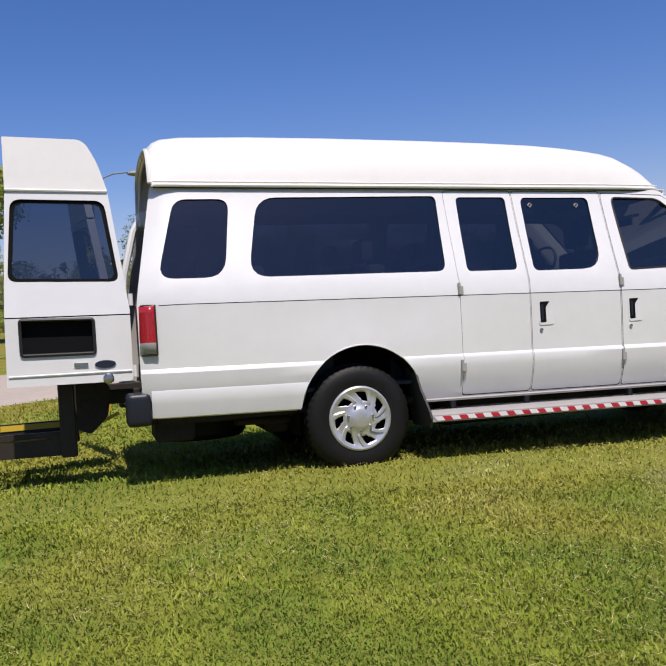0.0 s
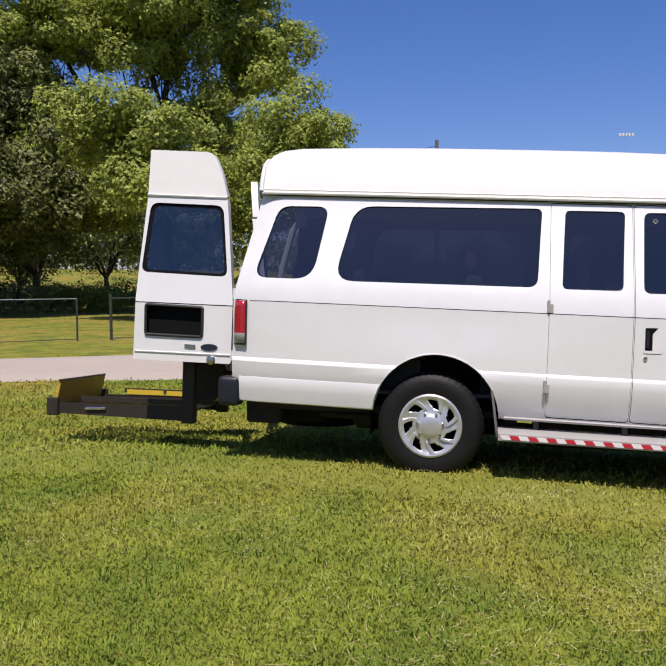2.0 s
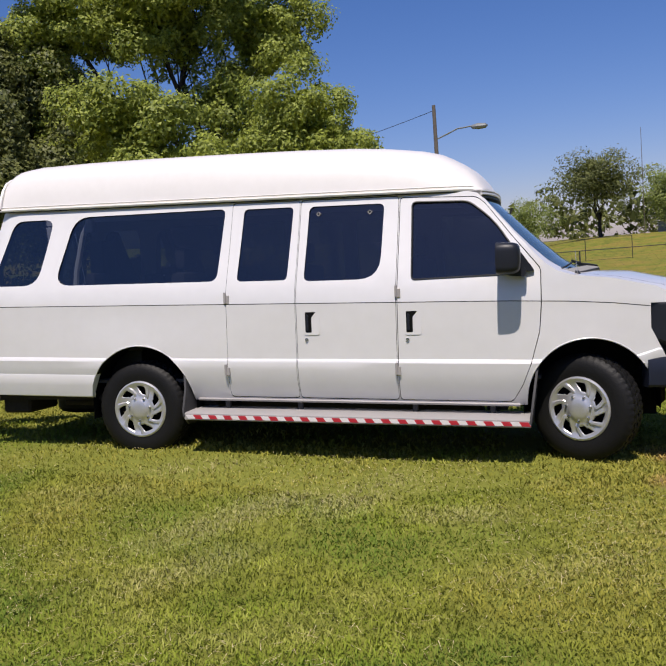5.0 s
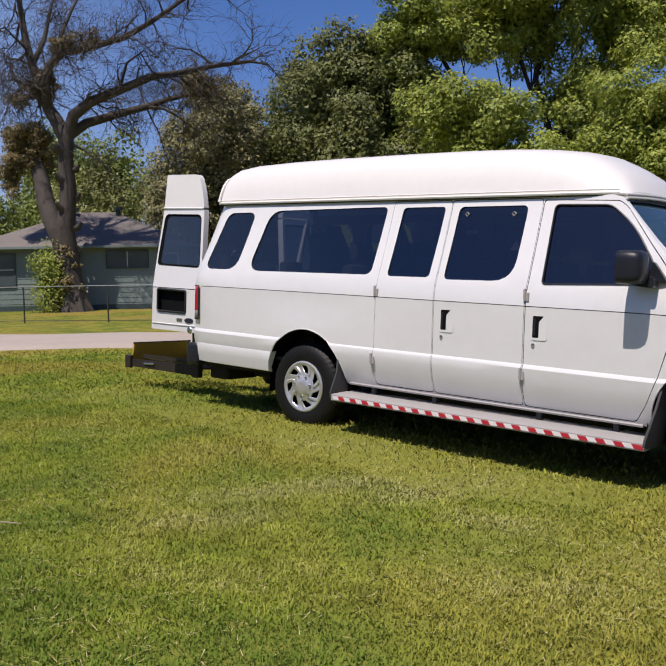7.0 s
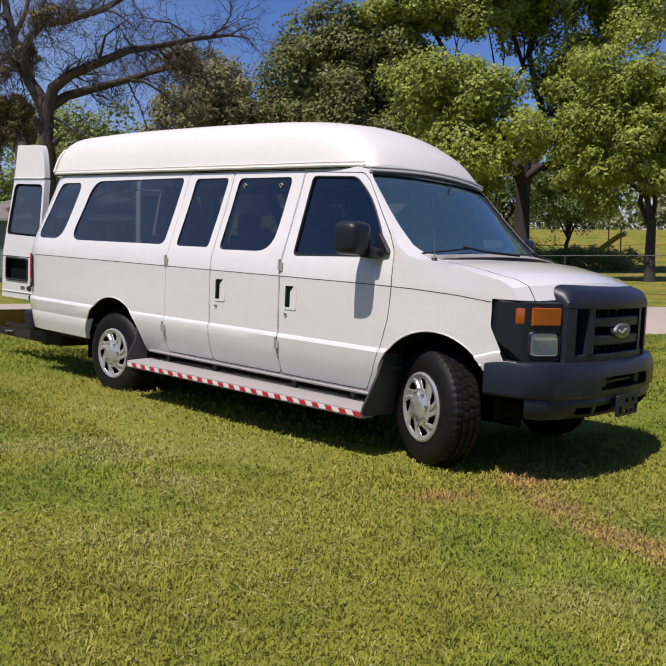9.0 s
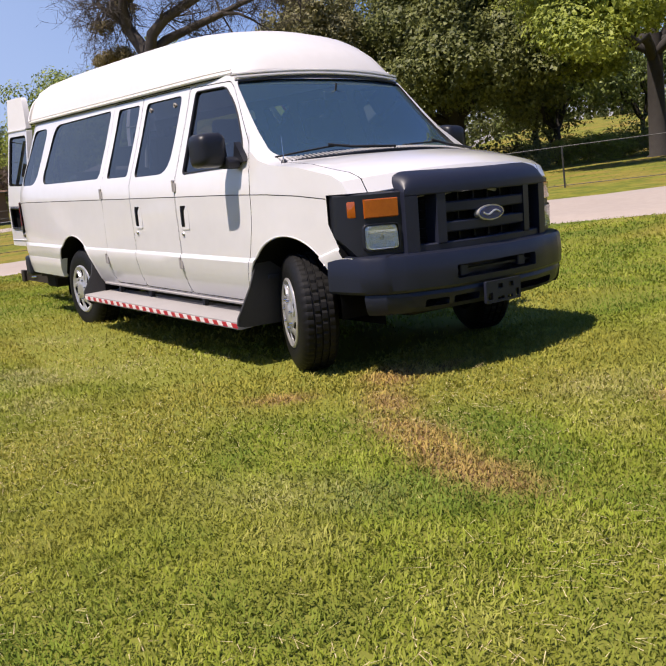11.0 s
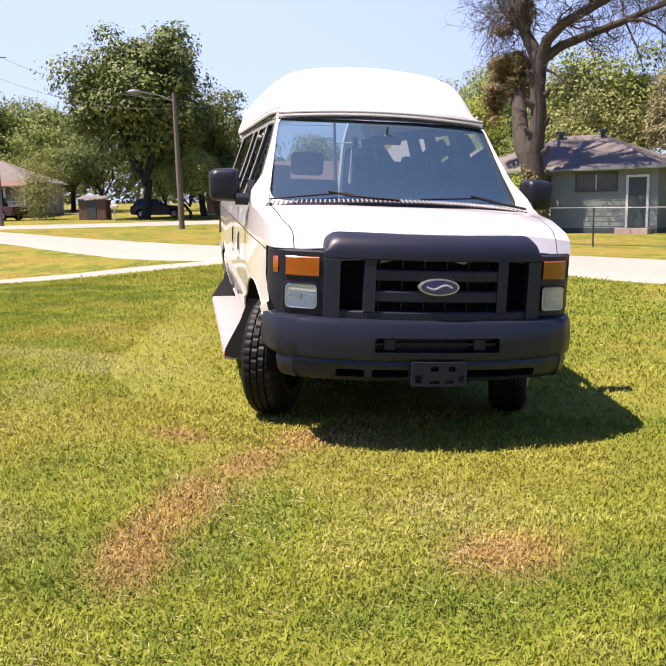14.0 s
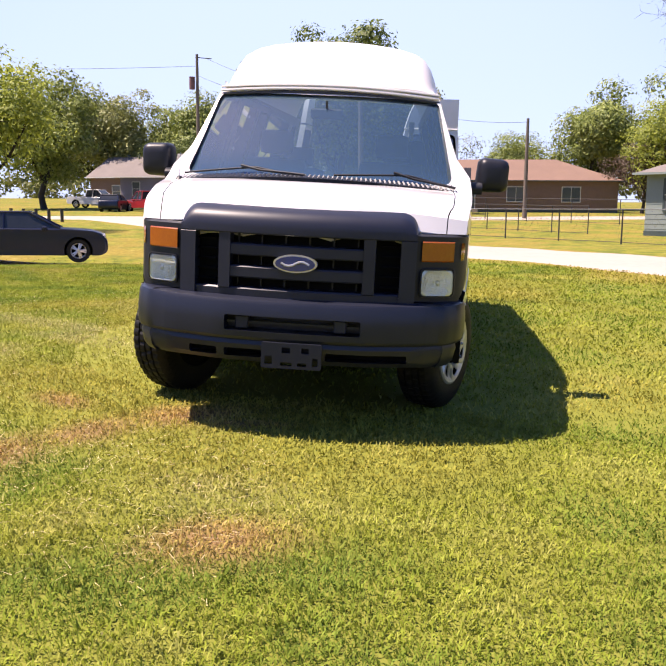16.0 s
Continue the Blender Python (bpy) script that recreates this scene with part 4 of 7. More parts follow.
bm = bmesh.new()
rows = []
for x in np.linspace(0.48, 3.13, 20):
    z = board_z(x)
    rows.append([bm.verts.new(p) for p in ((x, -0.80, z + 0.012), (x, -1.12, z), (x, -1.132, z - 0.006), (x, -1.134, z - 0.052), (x, -1.12, z - 0.058), (x, -0.80, z - 0.04))])
for a, b in zip(rows, rows[1:]):
    for j in range(6):
        bm.faces.new((a[j], a[(j + 1) % 6], b[(j + 1) % 6], b[j]))
bm.faces.new(rows[0])
bm.faces.new(rows[-1][::-1])
bmesh.ops.recalc_face_normals(bm, faces=bm.faces[:])
board = part("running_board", bm, BOARD_GREY, van, "grey running board with red and white edge tape", 30)
n = 21
for k in range(2 * n):
    x0, x1 = 0.50 + 2.62 * k / (2 * n), 0.50 + 2.62 * (k + 1) / (2 * n)
    s = 0.010
    bm = prism(bmesh.new(), [(x0 + s, board_z(x0) - 0.045), (x1 + s, board_z(x1) - 0.045), (x1 - s, board_z(x1) - 0.015), (x0 - s, board_z(x0) - 0.015)], "y", -1.1375, -1.132)
    part("tape", bm, TAPE_RED if k % 2 else TAPE_WHITE, board, sharp=None)
for x in (0.75, 1.36, 2.27, 2.85):
    part("board_bracket", boxes((x - 0.02, x + 0.02, -0.90, -0.86, board_z(x), 0.50), (x - 0.02, x + 0.02, -0.9, -0.3, board_z(x) - 0.05, board_z(x) - 0.02), bevel=0.004), FLAP_GREY, board)
# flaps across both ends of the board
for x0, lean, top in ((0.475, 0.06, 0.80), (3.135, -0.05, 0.76)):
    bm = bmesh.new()
    z = board_z(x0)
    prism(bm, [(-0.72, 0.28), (-1.08, 0.29), (-1.135, z - 0.03), (-1.13, z + 0.02), (-1.03, 0.56), (-0.965, top), (-0.93, top), (-0.72, 0.62)], "x", x0 - 0.008, x0 + 0.008)
    for v in bm.verts:
        v.co.x += lean * (z - v.co.z) / 0.4 + 0.03 * (v.co.y + 0.95)
    bmesh.ops.recalc_face_normals(bm, faces=bm.faces[:])
    part("splash_flap", bm, FLAP_GREY, van, "dark grey splash flap")


# ---- wheels ----
def wheel(x, y, side, steer):
    hub = new("wheel")
    hub.parent = van
    hub.matrix_local = pose(x, y, 0.388, 0, 0, steer + (0 if side < 0 else 180))
    tread = [(0.215, 0.095), (0.225, 0.118), (0.27, 0.128), (0.32, 0.126), (0.352, 0.115), (0.372, 0.10), (0.384, 0.085), (0.386, 0.052), (0.374, 0.049), (0.374, 0.041), (0.388, 0.038), (0.388, 0.006), (0.376, 0.004), (0.376, -0.004), (0.388, -0.006), (0.388, -0.038), (0.374, -0.041), (0.374, -0.049), (0.386, -0.052), (0.384, -0.085), (0.37, -0.10), (0.34, -0.12), (0.27, -0.128), (0.225, -0.12), (0.215, -0.095)]

    def cut(r, d, j):
        if r < 0.36:
            return 0.0
        if abs(d) > 0.05:
            return -0.006 if j % 3 == 0 else 0.0
        return -0.008 if (j + (1 if d > 0 else 2)) % 4 == 0 and r > 0.38 else 0.0
    bm = bmesh.new()
    lathe(bm, [(r, -d) for r, d in tread], 144, "y", (0, 0, 0), cut)
    bmesh.ops.recalc_face_normals(bm, faces=bm.faces[:])
    part("tyre", bm, RUBBER, hub, "black all-terrain tyre", 28)
    # cover with seven slanted openings
    bm = bmesh.new()
    radii = [0.0, 0.035, 0.06, 0.075, 0.088, 0.11, 0.128, 0.15, 0.172, 0.190, 0.205, 0.218, 0.230, 0.234]
    depth = [-0.150, -0.149, -0.146, -0.140, -0.132, -0.126, -0.122, -0.118, -0.116, -0.118, -0.128, -0.132, -0.126, -0.105]
    seg = 112
    grid = []
    for r, d in zip(radii, depth):
        row = []
        for j in range(seg):
            u = (j % 16) / 16
            a = 2 * math.pi * j / seg
            twist = 3.6 * max(0.0, r - 0.12) if 0.11 < r < 0.2 else (0.288 if r >= 0.2 else 0)
            ramp = -0.012 * (1 - u) if 0.12 < r < 0.195 else 0.0
            row.append(bm.verts.new((r * math.cos(a + twist), d + ramp, r * math.sin(a + twist))))
        grid.append(row)
    for i in range(len(grid) - 1):
        for j in range(seg):
            hole = 5 < i < 9 and 3 <= j % 16 < 10 and not (i == 6 and j % 16 > 8) and not (i == 8 and j % 16 < 3)
            if hole:
                continue
            a, b = grid[i], grid[i + 1]
            k = (j + 1) % seg
            bm.faces.new((a[j], a[k], b[k], b[j]))
    bmesh.ops.remove_doubles(bm, verts=bm.verts[:], dist=0.0005)
    bmesh.ops.recalc_face_normals(bm, faces=bm.faces[:])
    cover = part("hubcap", bm, SILVER, hub, "silver seven-slot wheel cover", 30)
    sol = cover.modifiers.new("thick", "SOLIDIFY")
    sol.thickness = 0.006
    for k in range(7):
        a = 2 * math.pi * k / 7 + 0.2
        bm = bmesh.new()
        lathe(bm, [(0.0, -0.152), (0.006, -0.151), (0.009, -0.145), (0.009, -0.12)], 8, "y", (0.094 * math.cos(a), 0, 0.094 * math.sin(a)))
        part("lug_nut", bm, STEEL, cover)
    bm = bmesh.new()
    lathe(bm, [(0.0, -0.08), (0.20, -0.08), (0.225, -0.10), (0.225, 0.10), (0.15, 0.10)], 32, "y")
    part("rim", bm, GAP, hub)
    return hub


wheel(0.0, -0.83, -1, 0)
wheel(0.0, 0.83, 1, 0)
wheel(3.51, -0.815, -1, -24)
wheel(3.51, 0.815, 1, -24)

# ---- underside ----
bm = boxes((-1.3, 3.4, -0.42, -0.32, 0.40, 0.52), (-1.3, 3.4, 0.32, 0.42, 0.40, 0.52), (-0.45, -0.35, -0.7, 0.7, 0.42, 0.5), (0.5, 0.62, -0.8, 0.8, 0.40, 0.47), (2.8, 2.95, -0.8, 0.8, 0.36, 0.46))
part("chassis", bm, CHASSIS, van, "dark underbody rails and axles")
bm = bmesh.new()
tube(bm, [(0, -0.7, 0.385), (0, 0.7, 0.385)], 0.05, 12)
tube(bm, [(3.5, -0.7, 0.37), (3.5, 0.7, 0.37)], 0.045, 12)
tube(bm, [(0, 0, 0.40), (2.4, 0, 0.42)], 0.04, 10)
part("axle", bm, CHASSIS, van)
bm = bmesh.new()
lathe(bm, [(0.0, -0.14), (0.13, -0.14), (0.16, -0.08), (0.16, 0.08), (0.13, 0.14), (0.0, 0.14)], 18, "y", (0, 0.05, 0.385))
part("differential", bm, CHASSIS, van)
part("fuel_tank", boxes((-0.62, -0.42, -0.6, 0.75, 0.30, 0.47), bevel=0.04), CHASSIS, van)
part("side_tank_block", boxes((0.75, 2.75, -0.66, -0.42, 0.235, 0.47), bevel=0.03), CHASSIS, van)
# far-side tank, wheel and box below are added to keep light out underneath
part("side_tank_block", boxes((0.9, 2.7, 0.42, 0.84, 0.25, 0.47), bevel=0.03), CHASSIS, van)
bm = lathe(bmesh.new(), [(0.0, -0.10), (0.2, -0.10), (0.22, -0.07), (0.34, -0.11), (0.37, -0.07), (0.37, 0.07), (0.34, 0.11), (0.22, 0.07), (0.0, 0.08)], 36, "z", (-1.02, 0.1, 0.36))
bmesh.ops.recalc_face_normals(bm, faces=bm.faces[:])
part("wheel_light_block", bm, RUBBER, van, "added dark wheel shape under the tail that blocks light from the far side")
part("tail_light_block", boxes((-1.42, -1.15, -0.80, -0.36, 0.33, 0.48), bevel=0.02), CHASSIS, van)
part("floor_pan", boxes((-1.4, 3.06, -0.86, 0.86, 0.455, 0.50)), CHASSIS, van)
part("engine_sump", boxes((3.0, 4.1, -0.45, 0.45, 0.33, 0.60), bevel=0.05), CHASSIS, van)
bm = bmesh.new()
tube(bm, [(0.9, -0.55, 0.36), (-0.2, -0.6, 0.40), (-0.6, -0.62, 0.40), (-0.85, -0.70, 0.42)], 0.03, 10)
part("exhaust_pipe", bm, CHASSIS, van)
for s in (-1, 1):
    for cx in (0.03, 3.545):
        bm = bmesh.new()
        rows = []
        for a in np.linspace(-0.15, math.pi + 0.15, 16):
            rows.append([bm.verts.new((cx + 0.47 * math.cos(a), s * y, 0.455 + 0.47 * math.sin(a))) for y in (0.56, 0.93)])
        for p, q in zip(rows, rows[1:]):
            bm.faces.new((p[0], p[1], q[1], q[0]))
        back = [bm.verts.new((cx + 0.47 * math.cos(a), s * 0.585, 0.455 + 0.47 * math.sin(a))) for a in np.linspace(0, math.pi, 16)]
        back += [bm.verts.new((cx - 0.47, s * 0.585, 0.30)), bm.verts.new((cx + 0.47, s * 0.585, 0.30))]
        bm.faces.new(back)
        for x in (cx - 0.47, cx + 0.47):
            low = 0.43 if x > 3.9 else 0.30
            bm.faces.new([bm.verts.new(p) for p in ((x, s * 0.585, low), (x, s * 0.93, low), (x, s * 0.93, 0.46), (x, s * 0.585, 0.46))])
        part("wheel_liner", bm, GAP, van)

# ---- rear corner: lamps, bumper ends ----
for s in (-1, 1):
    bm = bmesh.new()
    rows = []
    for x, y in ((-1.388, 0.992), (-1.43, 0.985), (-1.465, 0.965), (-1.488, 0.94), (-1.50, 0.90)):
        rows.append([bm.verts.new((x, s * y, z)) for z in (0.945, 1.02, 1.22, 1.262)])
    for a, b in zip(rows, rows[1:]):
        for j in range(3):
            f = bm.faces.new((a[j], a[j + 1], b[j + 1], b[j]))
            f.material_index = 1 if j == 0 else 0
    bmesh.ops.recalc_face_normals(bm, faces=bm.faces[:])
    lamp = part("tail_lamp", bm, [RED_LENS, CLEAR_LENS], van, "red tail lamp with a clear lower lens")
    m = lamp.modifiers.new("thick", "SOLIDIFY")
    m.thickness, m.offset = 0.008, 1.0
    bm = bmesh.new()
    loop = [(-1.386, s * 0.996, 0.938), (-1.386, s * 0.998, 1.268), (-1.465, s * 0.972, 1.268), (-1.505, s * 0.905, 1.268), (-1.505, s * 0.905, 0.938), (-1.465, s * 0.972, 0.938), (-1.386, s * 0.996, 0.938)]
    tube(bm, loop, 0.007, 4)
    part("lamp_seal", bm, SEAL, lamp)
    bm = box(bmesh.new(), -1.61, -1.44, *sorted((s * 0.78, s * 0.955)), 0.465, 0.69, bevel=0.045, seg=4)
    part("bumper_end", bm, PLASTIC, van, "black rubber bumper end")
part("rear_step", boxes((-1.58, -1.44, -0.82, 0.82, 0.52, 0.58), bevel=0.01), BLACK_STEEL, van)

# lower rear panels that stand proud of the flank, cut off along the wheel arch
for s in (-1, 1):
    bm = bmesh.new()
    rows = []
    for f in np.linspace(0, 1, 12):
        row = []
        for d, z in ((-0.05, 0.475), (-0.022, 0.47), (0.0, 0.56), (0.012, 0.645), (0.006, 0.662), (-0.02, 0.672), (-0.06, 0.672)):
            end = 0.03 - math.sqrt(0.458 ** 2 - max(0.0, z + 0.026 - 0.455) ** 2)
            x = -1.44 + (end + 1.44) * f
            row.append(bm.verts.new((x, s * (half(x, 0.62) + d), sag(x, z))))
        rows.append(row)
    for a, b in zip(rows, rows[1:]):
        for j in range(6):
            bm.faces.new((a[j], a[j + 1], b[j + 1], b[j]))
    bm.faces.new(rows[0])
    bm.faces.new(rows[-1][::-1])
    bmesh.ops.recalc_face_normals(bm, faces=bm.faces[:])
    part("lower_panel", bm, PAINT, van, "", 30)
    # rolled lips of the wheel arches
    for cx, r in ((0.03, 0.457), (3.545, 0.442)):
        pts = []
        for a in np.linspace(0.12 if cx < 1 else 0.62, math.pi - 0.1, 26):
            x, z = cx + r * math.cos(a), 0.455 + r * math.sin(a)
            pts.append((x, s * (half(x, z + SAG * (x - 0.8)) - 0.004), z))
        part("arch_lip", tube(bmesh.new(), pts, 0.0065, 6), PAINT, van)

# ---- inside ----
part("floor_panel", boxes((-1.45, 3.2, -0.89, 0.89, 0.60, 0.625)), SEAT_CLOTH, van)
bm = bmesh.new()
prism(bm, rounded([(3.02, 1.02), (3.30, 1.02), (3.56, 1.30), (3.50, 1.345), (3.24, 1.36), (3.10, 1.33), (3.02, 1.24)], 0.03, 4), "y", -0.76, 0.76)
part("dashboard", bm, DASH, van, "grey dashboard")
bm = bmesh.new()
lathe(bm, [(0.176, -0.012), (0.19, -0.014), (0.202, 0.0), (0.19, 0.014), (0.176, 0.012), (0.172, 0.0), (0.176, -0.012)], 36, "x")
for a in (0.4, 2.74, 4.71):
    tube(bm, [(0, 0, 0), (0, 0.18 * math.cos(a), 0.18 * math.sin(a))], 0.012, 6)
sw = part("steering_wheel", bm, SEAL, van, "dark steering wheel")
sw.matrix_local = pose(2.92, 0.40, 1.24, 0, 30, 0)


def seat(x, y, top=1.55):
    bm = bmesh.new()
    box(bm, x - 0.25, x + 0.25, y - 0.25, y + 0.25, 0.85, 1.0, bevel=0.05, seg=2)
    base = part("seat", bm, SEAT_CLOTH, van, "grey cloth seat")
    bm = bmesh.new()
    box(bm, x - 0.34, x - 0.20, y - 0.25, y + 0.25, 0.95, top, bevel=0.05, seg=2)
    part("backrest", bm, SEAT_CLOTH, base)
    bm = bmesh.new()
    box(bm, x - 0.35, x - 0.25, y - 0.13, y + 0.13, top + 0.03, top + 0.21, bevel=0.04, seg=2)
    part("headrest", bm, SEAT_CLOTH, base)
    part("pedestal", boxes((x - 0.2, x + 0.2, y - 0.2, y + 0.2, 0.62, 0.86)), PLASTIC, base)


seat(2.45, -0.45)
seat(2.45, 0.45)
for x in (1.35, 0.55):
    seat(x, 0.48)
for x, y, top in ((0.55, -0.48, 1.50), (-0.3, -0.5, 1.32), (-0.3, 0.58, 1.32)):
    seat(x, y, top)
bm = bmesh.new()
tube(bm, [(2.98, 0, 1.92), (2.96, 0, 1.86)], 0.008, 6)
box(bm, 2.94, 2.965, -0.11, 0.11, 1.80, 1.87, bevel=0.01)
part("rear_view_mirror", bm, SEAL, van)

RAIL_PALE = surface("pale_grab_rail", (0.80, 0.81, 0.82), 0.45, 0, (0.70, 0.71, 0.72), 6, 60)
bm = bmesh.new()
tube(bm, [(-1.335, 0.62, 2.10), (-1.35, 0.62, 2.05), (-1.405, 0.62, 1.96), (-1.50, 0.62, 1.60), (-1.54, 0.63, 1.30), (-1.52, 0.62, 0.72)], 0.030, 8)
part("lift_handrail", bm, RAIL_PALE, van, "pale grab rail of the lift")
part("rail_bracket", boxes((-1.36, -1.27, 0.585, 0.655, 1.99, 2.12), bevel=0.012), RAIL_PALE, van, "pale bracket at the head of the grab rail")
part("lift_box", boxes((-1.34, -1.18, 0.60, 0.86, 1.0, 1.90), bevel=0.02), SEAT_CLOTH, van, "dark box of the folded lift")

# ---- open rear doors ----
def rear_door(side):
    """Built shut, hinge at the origin, reaching along -x; y outwards on the near side."""
    hold = new("rear_door")
    hold.parent = van
    L = 0.815

    def lean(z):
        return float(np.interp(z, [0.75, 1.28, 2.03, 2.45], [0.0, 0.0, 0.10, 0.14]))

    def slab(outline, y0, y1, name, material, label="", hold=hold):
        bm = prism(bmesh.new(), outline, "y", y0, y1)
        bmesh.ops.triangulate(bm, faces=[f for f in bm.faces if len(f.verts) > 4])
        bmesh.ops.subdivide_edges(bm, edges=bm.edges[:], cuts=2, use_grid_fill=True)
        for v in bm.verts:
            v.co.y += lean(v.co.z)
        bmesh.ops.recalc_face_normals(bm, faces=bm.faces[:])
        return part(name, bm, material, hold, label, 25)
    main = prism(bmesh.new(), rounded([(-L, 0.785), (-0.015, 0.775), (-0.01, 1.25), (-0.05, 1.60), (-0.105, 2.06), (-0.765, 2.085), (-0.79, 1.6), (-0.805, 1.25)], [0.01, 0.02, 0.01, 0.05, 0.02, 0.02, 0.05, 0.01], 3), "y", -0.03, 0.035)
    me = baked(main)
    win = rounded([(-0.135, 2.005), (-0.735, 2.03), (-0.775, 1.475), (-0.065, 1.445)], [0.07, 0.07, 0.06, 0.06])
    me = boolean(me, baked(prism(bmesh.new(), win, "y", -0.2, 0.2), SEAL), "DIFFERENCE")
    me = boolean(me, baked(prism(bmesh.new(), [(-0.9, 1.235), (0.1, 1.215), (0.1, 1.223), (-0.9, 1.243)], "y", -0.1, -0.022), GAP), "DIFFERENCE")
    rec = rounded([(-0.715, 0.985), (-0.25, 0.975), (-0.25, 1.205), (-0.715, 1.22)], 0.02, 3)
    me = boolean(me, baked(prism(bmesh.new(), rec, "y", -0.2, 0.015), GAP), "DIFFERENCE")
    for v in me.vertices:
        v.co.y += lean(v.co.z)
    leaf = shell_part("door_leaf", me, hold, "white rear door leaf with an empty black plate recess")
    bm = bmesh.new()
    f = bm.faces.new([bm.verts.new((x, -0.012 + lean(z), z)) for x, z in win])
    bm.normal_update()
    if f.normal.y > 0:
        f.normal_flip()
    g = part("rear_window", bm, REAR_GLASS, leaf, "tinted glass with a black border")
    g.visible_shadow = False
    bm = bmesh.new()
    inner = shrunk(win, 0.032)
    a = [bm.verts.new((x, -0.016 + lean(z), z)) for x, z in win]
    b = [bm.verts.new((x, -0.016 + lean(z), z)) for x, z in inner]
    for j in range(len(a)):
        k = (j + 1) % len(a)
        bm.faces.new((a[j], a[k], b[k], b[j]))
    part("window_border", bm, GAP, g, "black border")
    top = rounded([(-0.765, 2.095), (-0.105, 2.07), (-0.165, 2.28), (-0.245, 2.43), (-0.765, 2.455)], [0.01, 0.01, 0.15, 0.06, 0.01], 5)
    bm = prism(bmesh.new(), top, "y", -0.03, 0.03)
    for v in bm.verts:
        v.co.y += lean(v.co.z)
    bmesh.ops.recalc_face_normals(bm, faces=bm.faces[:])
    part("door_top", bm, ROOF_GEL, leaf, "white fibreglass door extension")
    bm = bmesh.new()
    tube(bm, [(x, lean(2.09) - 0.035, 2.088 - 0.02 * (x + 0.65) / 0.5) for x in np.linspace(-0.765, -0.11, 8)], 0.010, 6)
    part("door_ridge", bm, PAINT, leaf)
    bm = bmesh.new()
    loop = [(x, -0.034, z) for x, z in rec]
    tube(bm, loop + loop[:1], 0.012, 6, caps=False)
    part("recess_frame", bm, SEAL, leaf)
    bm = bmesh.new()
    prism(bm, rounded([(-0.39, 0.885), (-0.30, 0.882), (-0.30, 0.915), (-0.39, 0.918)], 0.005, 2), "y", -0.036, -0.03)
    part("nameplate", bm, STEEL, leaf, "small chrome plate with no legible writing")
    ring = [(-0.19 + 0.068 * math.cos(a), 0.898 + 0.026 * math.sin(a)) for a in (2 * math.pi * j / 24 for j in range(24))]
    part("badge", prism(bmesh.new(), ring, "y", -0.038, -0.03), GRILLE, leaf, "dark oval badge with a chrome rim")
    for x, z in ((-0.165, 1.96), (-0.71, 1.985), (-0.74, 1.60), (-0.11, 1.57)):
        bm = bmesh.new()
        lathe(bm, [(0.0, -0.016), (0.006, -0.015), (0.007, -0.008)], 8, "y", (x, lean(z), z))
        part("window_stud", bm, STEEL, leaf)
    bm = bmesh.new()
    tube(bm, [(-0.8, -0.031, 0.852), (-0.02, -0.031, 0.842)], 0.008, 6)
    part("door_crease", bm, PAINT, leaf)
    bm = bmesh.new()
    lathe(bm, [(0.0, -0.046), (0.028, -0.044), (0.036, -0.036), (0.036, -0.02)], 16, "y", (-0.175, 0, 0.80))
    part("latch_button", bm, STEEL, leaf, "round chrome latch button")
    for z in (0.84, 1.32):
        bm = bmesh.new()
        tube(bm, [(0.0, -0.02, z - 0.04), (0.0, -0.02, z + 0.04)], 0.016, 8)
        part("hinge", bm, PAINT, leaf)
    return hold


near = rear_door(-1)
near.matrix_local = pose(-1.53, -0.80, 0, 0, 0, -1)
far = rear_door(1)
far.matrix_local = Matrix.Translation((-1.62, 0.46, 0)) @ Matrix.Rotation(radians(-78), 4, "Z") @ Matrix.Diagonal((1, -1, 1, 1))

# ---- wheelchair lift behind the van ----
bm = bmesh.new()
for k in range(49):
    x = -3.150 + 0.0235 * k
    box(bm, x, x + 0.009, -0.43, 0.43, 0.335, 0.347)
for k in range(15):
    y = -0.42 + 0.06 * k
    box(bm, -3.150, -2.03, y, y + 0.012, 0.328, 0.345)
lift = part("lift_platform", bm, BLACK_STEEL, van, "black steel wheelchair lift lowered behind the van")
for s in (-1, 1):
    rail = part("lift_side_rail", prism(bmesh.new(), [(-3.180, 0.288), (-2.0, 0.27), (-2.0, 0.392), (-3.180, 0.372)], "y", *sorted((s * 0.43, s * 0.465))), BLACK_STEEL, lift)
    for x0, x1 in ((-2.92, -2.56), (-2.53, -1.98)):
        part("rail_stripe", boxes((x0, x1, *sorted((s * 0.425, s * 0.43 - s * 0.008)), 0.385, 0.43)), YELLOW, lift, "yellow safety stripe")
    part("rail_lip", boxes((-2.95, -1.98, *sorted((s * 0.43, s * 0.455)), 0.40, 0.44)), BLACK_STEEL, lift)
bm = prism(bmesh.new(), [(-3.215, 0.33), (-3.195, 0.33), (-3.145, 0.555), (-3.165, 0.56)], "y", -0.43, 0.43)
part("bridge_plate", prism(bmesh.new(), [(-1.93, 0.40), (-1.70, 0.46), (-1.66, 0.60), (-1.90, 0.64)], "y", 0.36, 0.375), OCHRE, lift, "ochre inner plate of the lift")
part("bridge_rod", tube(bmesh.new(), [(-1.93, -0.30, 0.40), (-1.64, -0.30, 0.52)], 0.014, 6), YELLOW, lift)
flap = part("roll_stop", bm, OCHRE, lift, "ochre outer flap of the lift")
bm = bmesh.new()
tube(bm, [(-3.154, -0.44, 0.56), (-3.154, 0.44, 0.56)], 0.01, 6)
part("roll_stop_edge", bm, BLACK_STEEL, flap)
